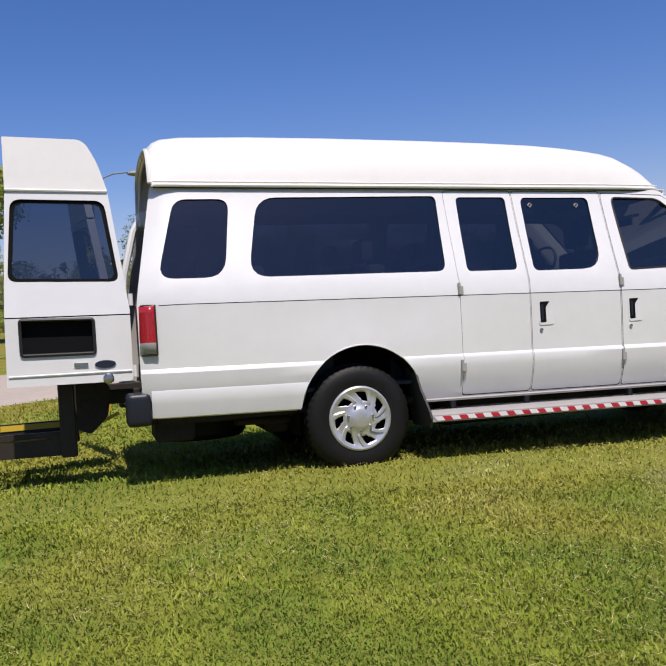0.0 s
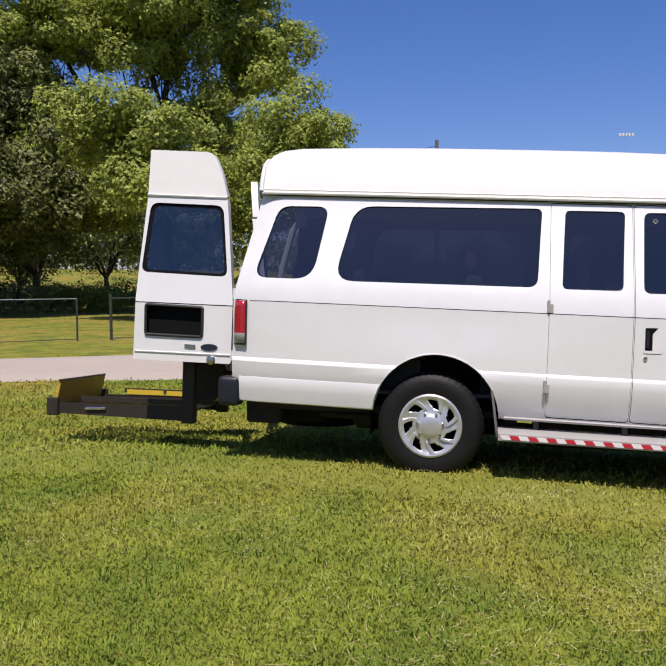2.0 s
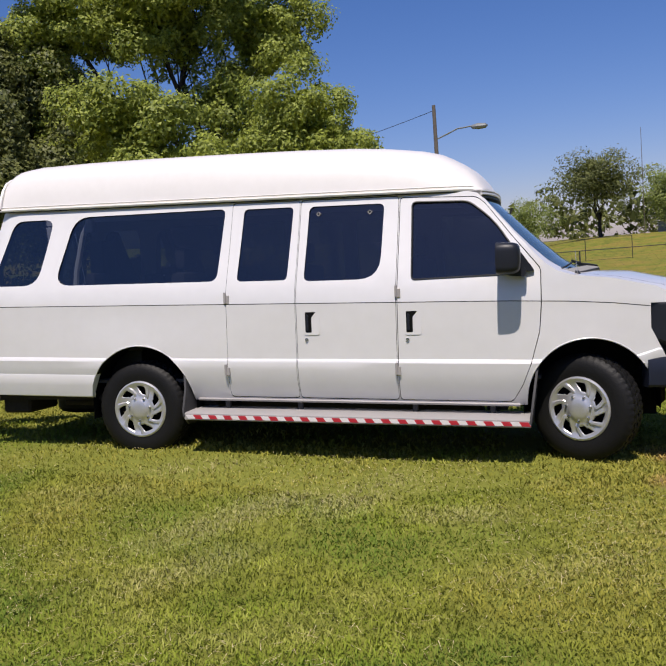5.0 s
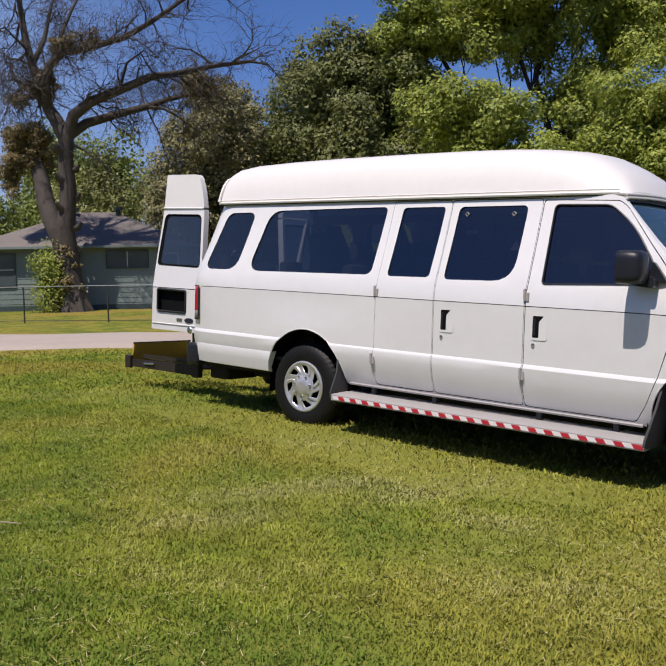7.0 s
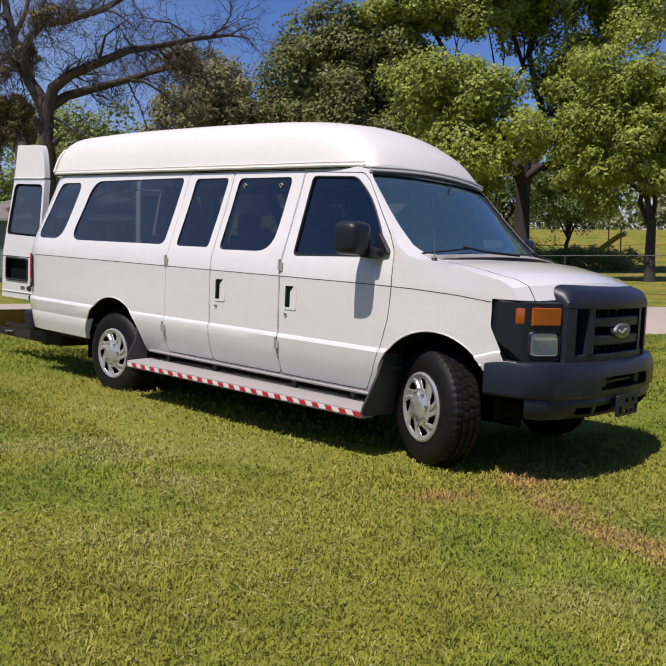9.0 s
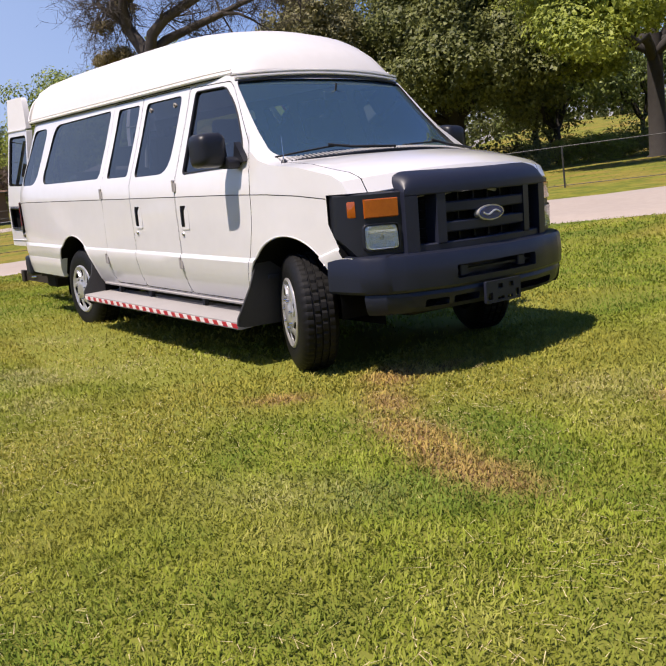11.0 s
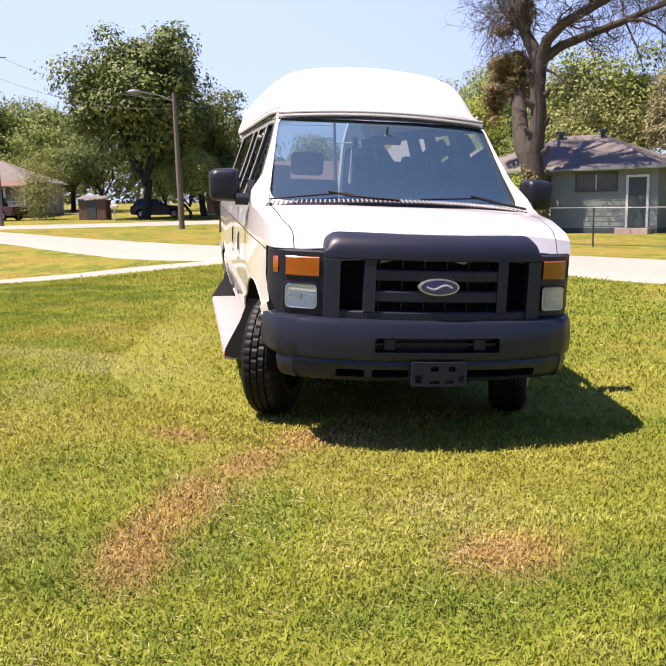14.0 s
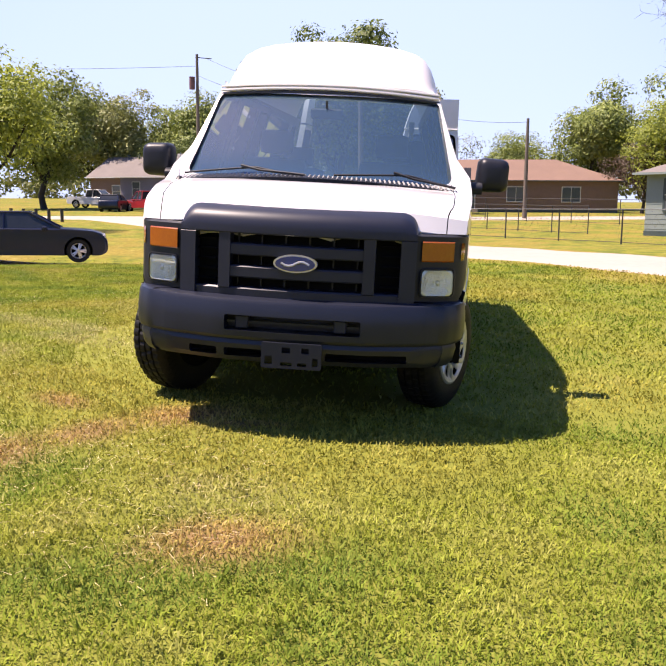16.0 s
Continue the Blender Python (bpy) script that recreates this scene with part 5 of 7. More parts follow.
part("lift_cross_bar", boxes((-3.210, -3.140, -0.47, 0.47, 0.28, 0.34), bevel=0.008), BLACK_STEEL, lift)
for s in (-1, 1):
    part("lift_corner", boxes((-3.240, -3.140, *sorted((s * 0.45, s * 0.50)), 0.27, 0.42), bevel=0.008), BLACK_STEEL, lift)
    bm = bmesh.new()
    tube(bm, [(-2.90, s * 0.475, 0.335), (-2.72, s * 0.475, 0.345)], 0.012, 6)
    part("lift_pin", bm, STEEL, lift)
    part("lift_arm", boxes((-2.05, -1.94, *sorted((s * 0.42, s * 0.50)), 0.255, 0.86), bevel=0.01), BLACK_STEEL, van, "black upright arm of the lift")
    link = prism(bmesh.new(), rounded([(-1.93, 0.82), (-1.76, 0.84), (-1.69, 0.70), (-1.72, 0.52), (-1.84, 0.40), (-1.93, 0.44)], 0.03, 3), "y", *sorted((s * 0.43, s * 0.49)))
    part("lift_link", link, CHASSIS, van, "dark rusty lift link")
    part("lift_beam", boxes((-1.76, -1.40, *sorted((s * 0.41, s * 0.47)), 0.60, 0.70), bevel=0.01), CHASSIS, van)
    bm = bmesh.new()
    lathe(bm, [(0.0, -0.04), (0.04, -0.038), (0.05, 0.0), (0.04, 0.038), (0.0, 0.04)], 14, "y", (-1.80, s * 0.50, 0.80))
    part("lift_pivot", bm, STEEL, van)
    # folded lift frame inside the rear opening
    part("lift_tower", boxes((-1.40, -1.30, *sorted((s * 0.50, s * 0.60)), 0.62, 1.42), bevel=0.01), BLACK_STEEL, van)


# ---- trees ----
def leaf_material(name, dark, light, pale=0.3, through=0.24):
    m = surface(name, dark, 0.55, 0, light, 0.5, 3.0, island=1.1, spread=0.75, spec=0.35)
    n, l = m.node_tree.nodes, m.node_tree.links
    b, out = n["Principled BSDF"], n["Material Output"]
    tr, mix = n.new("ShaderNodeBsdfTranslucent"), n.new("ShaderNodeMixShader")
    src = b.inputs["Base Color"].links[0].from_socket
    l.new(src, tr.inputs["Color"])
    mix.inputs["Fac"].default_value = through
    l.new(b.outputs[0], mix.inputs[1])
    l.new(tr.outputs[0], mix.inputs[2])
    l.new(mix.outputs[0], out.inputs["Surface"])
    return m


BARK = surface("grey_bark", (0.042, 0.036, 0.031), 0.9, 0, (0.020, 0.017, 0.015), 3, 25, bump=0.8, bump_scale=18)
DEAD_BARK = surface("weathered_bark", (0.088, 0.072, 0.060), 0.9, 0, (0.038, 0.032, 0.027), 2, 20, bump=0.8, bump_scale=14)
LEAF_BRIGHT = leaf_material("bright_leaves", (0.115, 0.155, 0.029), (0.45, 0.50, 0.082), through=0.40)
LEAF_DARK = leaf_material("dark_leaves", (0.05, 0.066, 0.020), (0.225, 0.24, 0.066), through=0.30)
LEAF_MID = leaf_material("green_leaves", (0.08, 0.12, 0.027), (0.32, 0.37, 0.085))
LEAF_DEEP = leaf_material("deep_green_leaves", (0.045, 0.075, 0.02), (0.20, 0.25, 0.06))
LEAF_OLIVE = leaf_material("olive_leaves", (0.13, 0.15, 0.045), (0.33, 0.34, 0.11))
LEAF_DRY = leaf_material("dry_vine", (0.14, 0.11, 0.045), (0.32, 0.25, 0.10))
LEAF_TWIG = leaf_material("brownish_leaves", (0.125, 0.12, 0.052), (0.33, 0.305, 0.135))
LEAF_RED = leaf_material("bronze_leaves", (0.065, 0.045, 0.032), (0.13, 0.09, 0.055))


def leaf_cloud(lobes, clumps, leaves, clump_r, size, seed, hollow=0.45, flat=0.75, plain=False):
    """Many pointed leaves in clumps, spread through ellipsoid lobes: rows of centre and radii."""
    rng = np.random.default_rng(seed)
    lobes = np.asarray(lobes, float)
    weight = (lobes[:, 3] * lobes[:, 4] * lobes[:, 5]) ** 0.67
    pick = rng.choice(len(lobes), clumps, p=weight / weight.sum())
    way = rng.normal(size=(clumps, 3))
    way /= np.linalg.norm(way, axis=1)[:, None]
    far = hollow + (1 - hollow) * rng.random(clumps) ** 0.45
    far *= 0.86 + 0.24 * rng.random(clumps)
    centre = lobes[pick, :3] + way * lobes[pick, 3:6] * far[:, None]
    radius = clump_r * (0.55 + 0.9 * rng.random(clumps) ** 1.5)
    share = radius ** 1.6
    n = clumps * leaves
    who = rng.choice(clumps, n, p=share / share.sum())
    # leaves sit on the upper and outer shell of each clump, so that clumps shade one another
    off = rng.normal(size=(n, 3))
    off /= np.linalg.norm(off, axis=1)[:, None]
    off += way[who] * 0.35 + np.array([0, 0, 0.25])
    off /= np.linalg.norm(off, axis=1)[:, None]
    deep = 0.45 + 0.6 * rng.random(n) ** 0.6
    wobble = 1 + 0.28 * np.sin(off[:, 0] * 7 + who) * np.cos(off[:, 1] * 6 - 1.3 * who)
    p = centre[who] + off * (radius[who] * deep * wobble)[:, None] * np.array([1, 1, flat])
    nrm = off + np.array([0, -0.22, 0.38]) + rng.normal(size=(n, 3)) * 0.42
    s = size * (0.55 + 0.9 * rng.random(n))
    # larger dark leaves fill the inside of the crown
    m = n // 9
    inside = rng.choice(len(lobes), m, p=weight / weight.sum())
    core = rng.normal(size=(m, 3))
    core *= (rng.random(m) ** 0.4 / np.linalg.norm(core, axis=1))[:, None]
    p = np.concatenate([p, lobes[inside, :3] + core * lobes[inside, 3:6] * (hollow * 0.55 + 0.35)])
    nrm = np.concatenate([nrm, rng.normal(size=(m, 3))])
    s = np.concatenate([s, size * (1.6 + 1.2 * rng.random(m))])[:, None]
    n += m
    nrm /= np.linalg.norm(nrm, axis=1)[:, None] + 1e-9
    u = np.cross(nrm, rng.normal(size=(n, 3)))
    u /= np.linalg.norm(u, axis=1)[:, None] + 1e-9
    v = np.cross(nrm, u)
    if plain:
        three = np.stack([p - u * s, p + v * s * 0.9 + nrm * s * 0.12, p + u * s * 0.8 - v * s * 0.25], 1).reshape(-1, 3)
        return fast_mesh("crown", three, np.arange(3 * n).reshape(-1, 3)), centre
    quad = np.stack([p - u * s, p + v * s * 0.55 + nrm * s * 0.12, p + u * s, p - v * s * 0.55 + nrm * s * 0.12], 1).reshape(-1, 3)
    return fast_mesh("crown", quad, np.arange(4 * n).reshape(-1, 4)), centre


def limb(bm, a, b, r0, r1, rng, bends=5, wild=0.10, seg=8):
    a, b = Vector(a), Vector(b)
    size = (b - a).length
    pts, rad = [], []
    for i in range(bends + 1):
        f = i / bends
        q = a.lerp(b, f)
        if 0 < i < bends:
            q += Vector(rng.normal(size=3)) * size * wild * 0.4
        pts.append(q)
        rad.append(r0 + (r1 - r0) * f)
    tube(bm, pts, rad, seg)
    return pts


def tree(name, base, height, trunk_r, lobes, clumps, leaves, clump_r, size, leaf, label, seed, fork=0.35, hollow=0.45, bark=BARK, group="", plain=False):
    """A tapered trunk with limbs into each lobe, and a crown of leaf clumps."""
    rng = np.random.default_rng(seed)
    z0 = float(terrain(base[0], base[1])) - 0.15
    top = tagged(new(name), label, "tree", group)
    top.location = (base[0], base[1], z0)
    bm = bmesh.new()
    split = height * fork
    tube(bm, [(0, 0, 0), (0.02 * height * 0.1, 0, 0.25), (rng.normal() * 0.1, rng.normal() * 0.1, split * 0.5), (rng.normal() * 0.2, rng.normal() * 0.2, split)], [trunk_r * 1.7, trunk_r * 1.15, trunk_r, trunk_r * 0.85], 12)
    crown_mesh, centres = leaf_cloud(lobes, clumps, leaves, clump_r, size, seed, hollow, 0.75, plain)
    for lo in lobes:
        tip = Vector(lo[:3]) + Vector((0, 0, lo[5] * 0.3))
        start = Vector((0, 0, split * (0.8 + 0.2 * rng.random())))
        pts = limb(bm, start, tip, trunk_r * 0.6, trunk_r * 0.15, rng)
        near_c = centres[np.argsort(np.linalg.norm(centres - np.array(lo[:3]), axis=1))[:60]]
        for c in near_c[::6]:
            q = pts[2 + int(rng.random() * 3)]
            limb(bm, q, Vector(c), trunk_r * 0.13, trunk_r * 0.03, rng, 3, 0.2, 5)
    part("trunk", bm, bark, top, "", 60)
    part("crown", crown_mesh, leaf, top, "", None)
    return top


tree("tree", (-16.6, 37.0), 21, 0.42,
     [(-5.5, -3.1, 14.8, 2.3, 2.3, 2.9), (-0.9, -0.6, 15.2, 4.0, 3.6, 2.4), (4.6, 2.4, 14.4, 3.1, 3.1, 2.9), (0.9, 0.6, 18.3, 5.6, 4.6, 3.0), (1.6, -9.6, 8.4, 3.0, 2.6, 1.6), (-5.2, -2.4, 8.4, 2.2, 2.2, 1.7),
      (1.9, 1.6, 10.6, 2.4, 2.2, 1.9), (5.0, 1.0, 8.3, 2.7, 2.4, 1.5), (3.9, -9.4, 6.2, 2.7, 2.2, 1.3), (-3.6, -0.6, 6.4, 2.8, 2.6, 1.5), (3.6, 0.8, 5.4, 2.3, 2.2, 1.7), (-6.8, -1.0, 12.0, 1.6, 1.6, 1.6)],
     420, 430, 1.0, 0.105, LEAF_BRIGHT, "tall broad sycamore with yellow-green leaves behind the van", 11, 0.30, 0.5, plain=True)
tree("tree", (-6.1, 28.4), 10.2, 0.2,
     [(-0.9, 0, 7.6, 2.1, 2.1, 2.2), (-2.0, -0.6, 6.2, 1.6, 1.6, 1.5), (0.4, 0.3, 6.3, 1.5, 1.5, 1.7), (-0.5, -0.4, 4.8, 1.9, 1.8, 1.1)],
     110, 340, 0.75, 0.085, LEAF_BRIGHT, "young yellow-green sycamore beside the tall one", 19, 0.26, 0.45, plain=True)
tree("tree", (-26.4, 32.4), 15.5, 0.5,
     [(0, 0, 9.2, 5.6, 5.2, 5.4), (-4.6, -2.5, 7.2, 3.4, 3.4, 4.6), (4.4, 2.2, 7.4, 3.0, 3.0, 4.6), (0.4, 0, 12.6, 3.4, 3.2, 2.8), (-3.6, -4.0, 6.6, 2.8, 2.6, 2.4), (2.6, -3.0, 6.4, 3.0, 2.6, 2.4)],
     380, 300, 1.15, 0.12, LEAF_DARK, "dense dark evergreen oak beyond the fence", 12, 0.25, 0.55, plain=True)
tree("tree", (-28.6, 24.8), 13, 0.35, [(-0.6, 0, 8.8, 2.5, 2.5, 3.6), (-1.8, -0.8, 5.6, 2.2, 2.2, 2.4)], 130, 230, 0.9, 0.09, LEAF_TWIG, "thin brownish tree beside the dark oak", 13, 0.2)

FAR_TREES = [
    # x, y, height, half width, leaf, seed
    (-60.9, -4.5, 14.8, 5.0, LEAF_DEEP, 21), (-66.0, 0.2, 12.0, 4.2, LEAF_DEEP, 22), (-58.5, -1.0, 6.0, 2.2, LEAF_MID, 23), (-96.0, -20.8, 14.2, 6.0, LEAF_MID, 24),
    (-99.0, -28.5, 12.6, 5.0, LEAF_MID, 25), (-69.5, -33.0, 13.0, 4.4, LEAF_MID, 26), (-29.6, -18.6, 8.2, 3.2, LEAF_BRIGHT, 27), (-97.0, -34.5, 14.6, 5.8, LEAF_OLIVE, 28),
    (-85.5, 21.3, 13.2, 4.6, LEAF_MID, 29), (-88.0, 14.5, 9.0, 4.0, LEAF_MID, 30), (-68.2, 24.3, 10.5, 3.6, LEAF_BRIGHT, 31), (-71.0, 22.8, 6.6, 3.6, LEAF_RED, 32),
    (-80.0, 31.5, 15.0, 6.0, LEAF_MID, 33), (-40.4, 24.8, 11.4, 4.4, LEAF_MID, 34), (-36.0, 21.0, 7.6, 2.8, LEAF_OLIVE, 35), (-52, 27, 9, 4, LEAF_MID, 36),
    (-34.5, 30.5, 9.5, 3.8, LEAF_MID, 37), (-44, 40, 11, 5, LEAF_DARK, 38), (-28, 44, 11, 5, LEAF_MID, 39), (-36, 52, 12, 6, LEAF_DARK, 40),
    (-22, -52, 8.5, 7, LEAF_DARK, 91), (-6, -54, 9.5, 7, LEAF_DARK, 92), (9, -52, 8.5, 7, LEAF_DARK, 93), (17, -45, 16, 6, LEAF_MID, 94), (-26, -38, 14, 6, LEAF_MID, 95), (44, -12, 13, 6, LEAF_MID, 96), (46, 6, 12, 5, LEAF_DARK, 97),
    (-92, -14, 12, 6, LEAF_MID, 41), (-98, 4, 11, 6, LEAF_DARK, 42), (-104, -40, 14, 6, LEAF_DARK, 43), (-55, 52, 12, 6, LEAF_MID, 44), (-26, 112, 7.5, 6.5, LEAF_MID, 101), (-11, 104, 6, 6, LEAF_OLIVE, 102), (-46, 112, 8.5, 6.5, LEAF_MID, 103), (-1, 98, 6, 5.5, LEAF_MID, 104), (-62, 104, 9, 6, LEAF_DARK, 105), (-54, 114, 9, 6.5, LEAF_DARK, 106), (8, 96, 10, 5, LEAF_DARK, 45), (17, 102, 9, 4, LEAF_MID, 46),
    (-86.0, -10.0, 8.0, 4.5, LEAF_DEEP, 131), (-88.0, -17.0, 8.5, 4.6, LEAF_MID, 132), (-87.0, -3.5, 8.0, 4.0, LEAF_DEEP, 133), (-90.0, -24.0, 8.5, 4.6, LEAF_DEEP, 134),
    (-27.5, 53.5, 8.6, 4.6, LEAF_DEEP, 121), (-23.6, 57.5, 7.6, 3.6, LEAF_DEEP, 122), (-31.0, 47.0, 8.0, 4.0, LEAF_DARK, 123),
    (17.6, 83.4, 6.2, 2.8, LEAF_DARK, 111), (21.9, 85.7, 6.8, 2.3, LEAF_BRIGHT, 112), (20.4, 91.5, 6.0, 2.8, LEAF_MID, 113), (24.0, 90.0, 4.2, 1.8, LEAF_OLIVE, 114),
    (37.4, 140, 8.5, 5, LEAF_MID, 115), (32.5, 143, 9.5, 5, LEAF_DARK, 116), (44, 138, 9.0, 5, LEAF_DARK, 117), (52, 136, 8, 5, LEAF_MID, 118),
]
for x, y, h, w, leaf, seed in FAR_TREES:
    rng = np.random.default_rng(seed)
    lobes = [(0, 0, h * 0.62, w, w, h * 0.34)]
    for k in range(5):
        a = rng.random() * 6.28
        r = w * (0.42 + 0.15 * rng.random())
        lobes.append((math.cos(a) * w * 0.62, math.sin(a) * w * 0.62, h * (0.38 + 0.40 * rng.random()), r, r, r * 0.95))
    tree("tree", (x, y), h, 0.022 * h, lobes, 60 if 90 < seed < 100 else 110, 260 if seed in (21, 22, 24, 25, 26, 28, 29, 33) else 120, 0.125 * h, 0.0120 * h, leaf, {LEAF_DARK: "dark green roadside tree", LEAF_RED: "low spreading bronze-leaved garden tree", LEAF_OLIVE: "olive and yellow-green garden tree"}.get(leaf, "leafy green garden tree"), seed, 0.22, 0.4, group="garden trees", plain=True)


def bush(x, y, w, d, h, leaf, label, seed, n=60):
    z0 = float(terrain(x, y))
    me, _ = leaf_cloud([(0, 0, h * 0.45, w, d, h * 0.55), (-w * 0.5, 0, h * 0.4, w * 0.5, d, h * 0.5), (w * 0.5, 0, h * 0.35, w * 0.5, d, h * 0.45)], n * 2, 60, h * 0.2, 0.055, seed, 0.5)
    ob = tagged(part("bush", me, leaf, None, "", None), label, "bush")
    ob.location = (x, y, z0)


bush(-23.6, 41.0, 3.2, 1.4, 1.7, LEAF_BRIGHT, "round bright green bushes beyond the fence", 51, 90)
bush(-15.5, 44.0, 3.0, 1.2, 1.5, LEAF_MID, "green hedge at the foot of the embankment", 52, 90)
bush(-5.0, 46.0, 3.0, 1.2, 1.4, LEAF_BRIGHT, "bright shrubs beside the park fence", 53, 70)
bush(-28.0, 37.5, 4.6, 1.8, 3.0, LEAF_DARK, "dark shrubs under the evergreen oak", 57, 70)
bush(-20.6, 42.5, 3.4, 1.4, 2.2, LEAF_MID, "green shrubs behind the sycamore", 58, 60)
bush(-26.4, 12.95, 0.5, 0.5, 2.7, LEAF_BRIGHT, "young green shoots at the foot of the dead tree", 54, 34)
bush(-63.0, -13.0, 1.7, 1.5, 5.0, LEAF_OLIVE, "thin brownish shrub in front of the lavender house", 55, 70)

# woods all round the horizon
rng = np.random.default_rng(60)
rows = []
for k in range(230):
    a = 2 * math.pi * k / 230 + rng.normal() * 0.01
    r = 175 + 35 * rng.random()
    h = 8 + 6 * rng.random()
    x, y = r * math.cos(a), r * math.sin(a)
    rows.append((x, y, float(terrain(x, y)) + h * 0.4, 6 + 3 * rng.random(), 6 + 3 * rng.random(), h * 0.55))
me, _ = leaf_cloud(rows, 2600, 44, 2.2, 0.5, 61, 0.55, 0.75, True)
tagged(part("far_woods", me, LEAF_DARK, None, "", None), "dark line of woods on the horizon", "woods", kind="stuff")

# ---- dead tree with vine ----
dead = tagged(new("dead_tree"), "tall bare tree with a vine-clad broken limb", "tree")
dead.matrix_world = pose(-25.9, 13.7, float(terrain(-25.9, 13.7)) - 0.1, 0, 0, 42) @ Matrix.Scale(1.10, 4)
rng = np.random.default_rng(70)
bm = bmesh.new()


def twigs(bm, pts, r, level, rng):
    """Ever finer branches off a limb."""
    if level == 0:
        return
    for i in range(1, len(pts)):
        for _ in range(2 if level > 1 else 1 + (rng.random() < 0.5)):
            p, d = Vector(pts[i]), (Vector(pts[i]) - Vector(pts[i - 1])).normalized()
            side = Vector(rng.normal(size=3))
            way = (d * 0.7 + side.normalized() * 0.8 + Vector((0, 0, 0.25 if rng.random() > 0.25 else -0.5))).normalized()
            size = (0.5 + 0.9 * rng.random()) * (0.66 ** (3 - level)) * 1.55
            line = [p]
            for k in range(4):
                way = (way + Vector(rng.normal(size=3)) * 0.36 - Vector((0, 0, 0.05))).normalized()
                line.append(line[-1] + way * size / 4)
            r0 = max(0.008, r * 0.5)
            tube(bm, line, [r0 * (1 - 0.8 * k / 4) for k in range(5)], 5 if level > 1 else 3, caps=False)
            twigs(bm, line, r0 * 0.6, level - 1, rng)


tube(bm, [(0, 0, -0.2), (0, 0, 0.15), (-0.03, 0, 0.6), (-0.1, 0, 1.8), (-0.24, 0, 2.6), (-0.32, 0, 3.3)], [0.76, 0.64, 0.47, 0.42, 0.45, 0.44], 14)
for a in range(7):
    w = Vector((math.cos(a * 0.9), math.sin(a * 0.9), 0))
    tube(bm, [w * 0.2 + Vector((-0.05, 0, 1.2)), w * 0.42 + Vector((0, 0, 0.45)), w * 0.78 + Vector((0, 0, -0.1))], [0.17, 0.17, 0.10], 8)
tube(bm, [(-0.35, 0, 2.7), (-0.7, 0, 3.6), (-1.05, 0.5, 4.4), (-1.3, 0.9, 5.3), (-1.55, 1.15, 6.1), (-1.75, 1.3, 6.8)], [0.34, 0.34, 0.32, 0.30, 0.27, 0.2], 12)
tube(bm, [(-0.28, 0, 2.8), (-0.12, 0, 3.8), (-0.02, 0, 4.7), (-0.08, 0, 5.7), (-0.03, 0, 6.7)], [0.40, 0.33, 0.31, 0.28, 0.29], 12)
for k in range(9):
    # burrs and broken stubs on the stem
    z = 3.2 + 0.36 * k
    a = 2.1 * k
    tube(bm, [(-0.1, 0, z), (-0.1 + 0.4 * math.cos(a), 0.4 * math.sin(a), z + 0.12), (-0.1 + 0.52 * math.cos(a), 0.52 * math.sin(a), z + 0.3)], [0.2, 0.13, 0.05], 6)
MAIN_LIMBS = [
    ([(-0.03, 0, 6.6), (-0.38, 0.1, 7.3), (-0.7, 0.2, 7.8), (-0.9, 0.3, 8.5), (-1.28, 0.4, 9.4), (-1.54, 0.5, 10.5), (-1.7, 0.5, 11.8), (-1.9, 0.4, 13.0)], 0.29),
    ([(-0.85, 0.3, 8.1), (-1.63, 0.7, 8.65), (-2.2, 1.3, 9.1), (-2.6, 2.0, 9.7)], 0.16),
    ([(-0.9, 0.3, 8.3), (-1.4, 0.3, 8.2), (-1.9, 0.6, 8.15), (-2.4, 1.0, 8.35)], 0.10),
    ([(0.0, 0, 6.6), (0.3, -0.1, 7.45), (1.0, -0.3, 7.9), (2.1, -0.4, 8.3), (3.3, -0.5, 8.75), (4.3, -0.4, 8.9), (5.6, -0.2, 9.2), (6.9, 0.0, 9.4)], 0.25),
    ([(0.02, 0, 6.7), (0.65, 0.4, 7.25), (1.6, 0.8, 7.6), (2.8, 1.2, 8.0), (3.5, 1.5, 8.3), (4.5, 1.8, 8.6), (5.6, 2.0, 8.5)], 0.21),
    ([(2.8, 1.2, 8.0), (3.5, 1.1, 7.9), (4.0, 1.0, 7.6), (4.5, 0.9, 7.2)], 0.085),
    ([(-0.7, 0.2, 7.8), (-0.65, -0.2, 8.55), (-0.4, -0.5, 9.2), (0.2, -0.8, 9.6), (1.2, -1.0, 9.7), (2.5, -1.2, 10.0), (3.5, -1.3, 10.5), (4.4, -1.3, 11.1), (5.3, -1.2, 11.7)], 0.2),
    ([(-0.3, -0.5, 9.2), (0.0, -0.3, 10.3), (0.4, 0.0, 11.4), (1.0, 0.3, 12.6)], 0.11),
    ([(-1.3, 0.4, 9.4), (-0.9, 0.7, 10.4), (-0.7, 1.0, 11.6), (-0.4, 1.2, 12.8)], 0.12),
    ([(2.1, -0.4, 8.3), (2.5, -0.8, 9.2), (3.2, -1.0, 9.6)], 0.07),
    ([(0.2, 0, 6.4), (0.6, -0.1, 6.2), (1.05, -0.2, 5.85)], 0.07),
]
for line, r in MAIN_LIMBS:
    tube(bm, line, [r * (1 - 0.75 * k / (len(line) - 1)) for k in range(len(line))], 9)
    dense = []
    for a, b in zip(line, line[1:]):
        dense += [Vector(a), Vector(a).lerp(Vector(b), 0.5)]
    dense.append(Vector(line[-1]))
    twigs(bm, dense[2:], r * 0.42, 3, rng)
part("trunk", bm, DEAD_BARK, dead, "", 60)
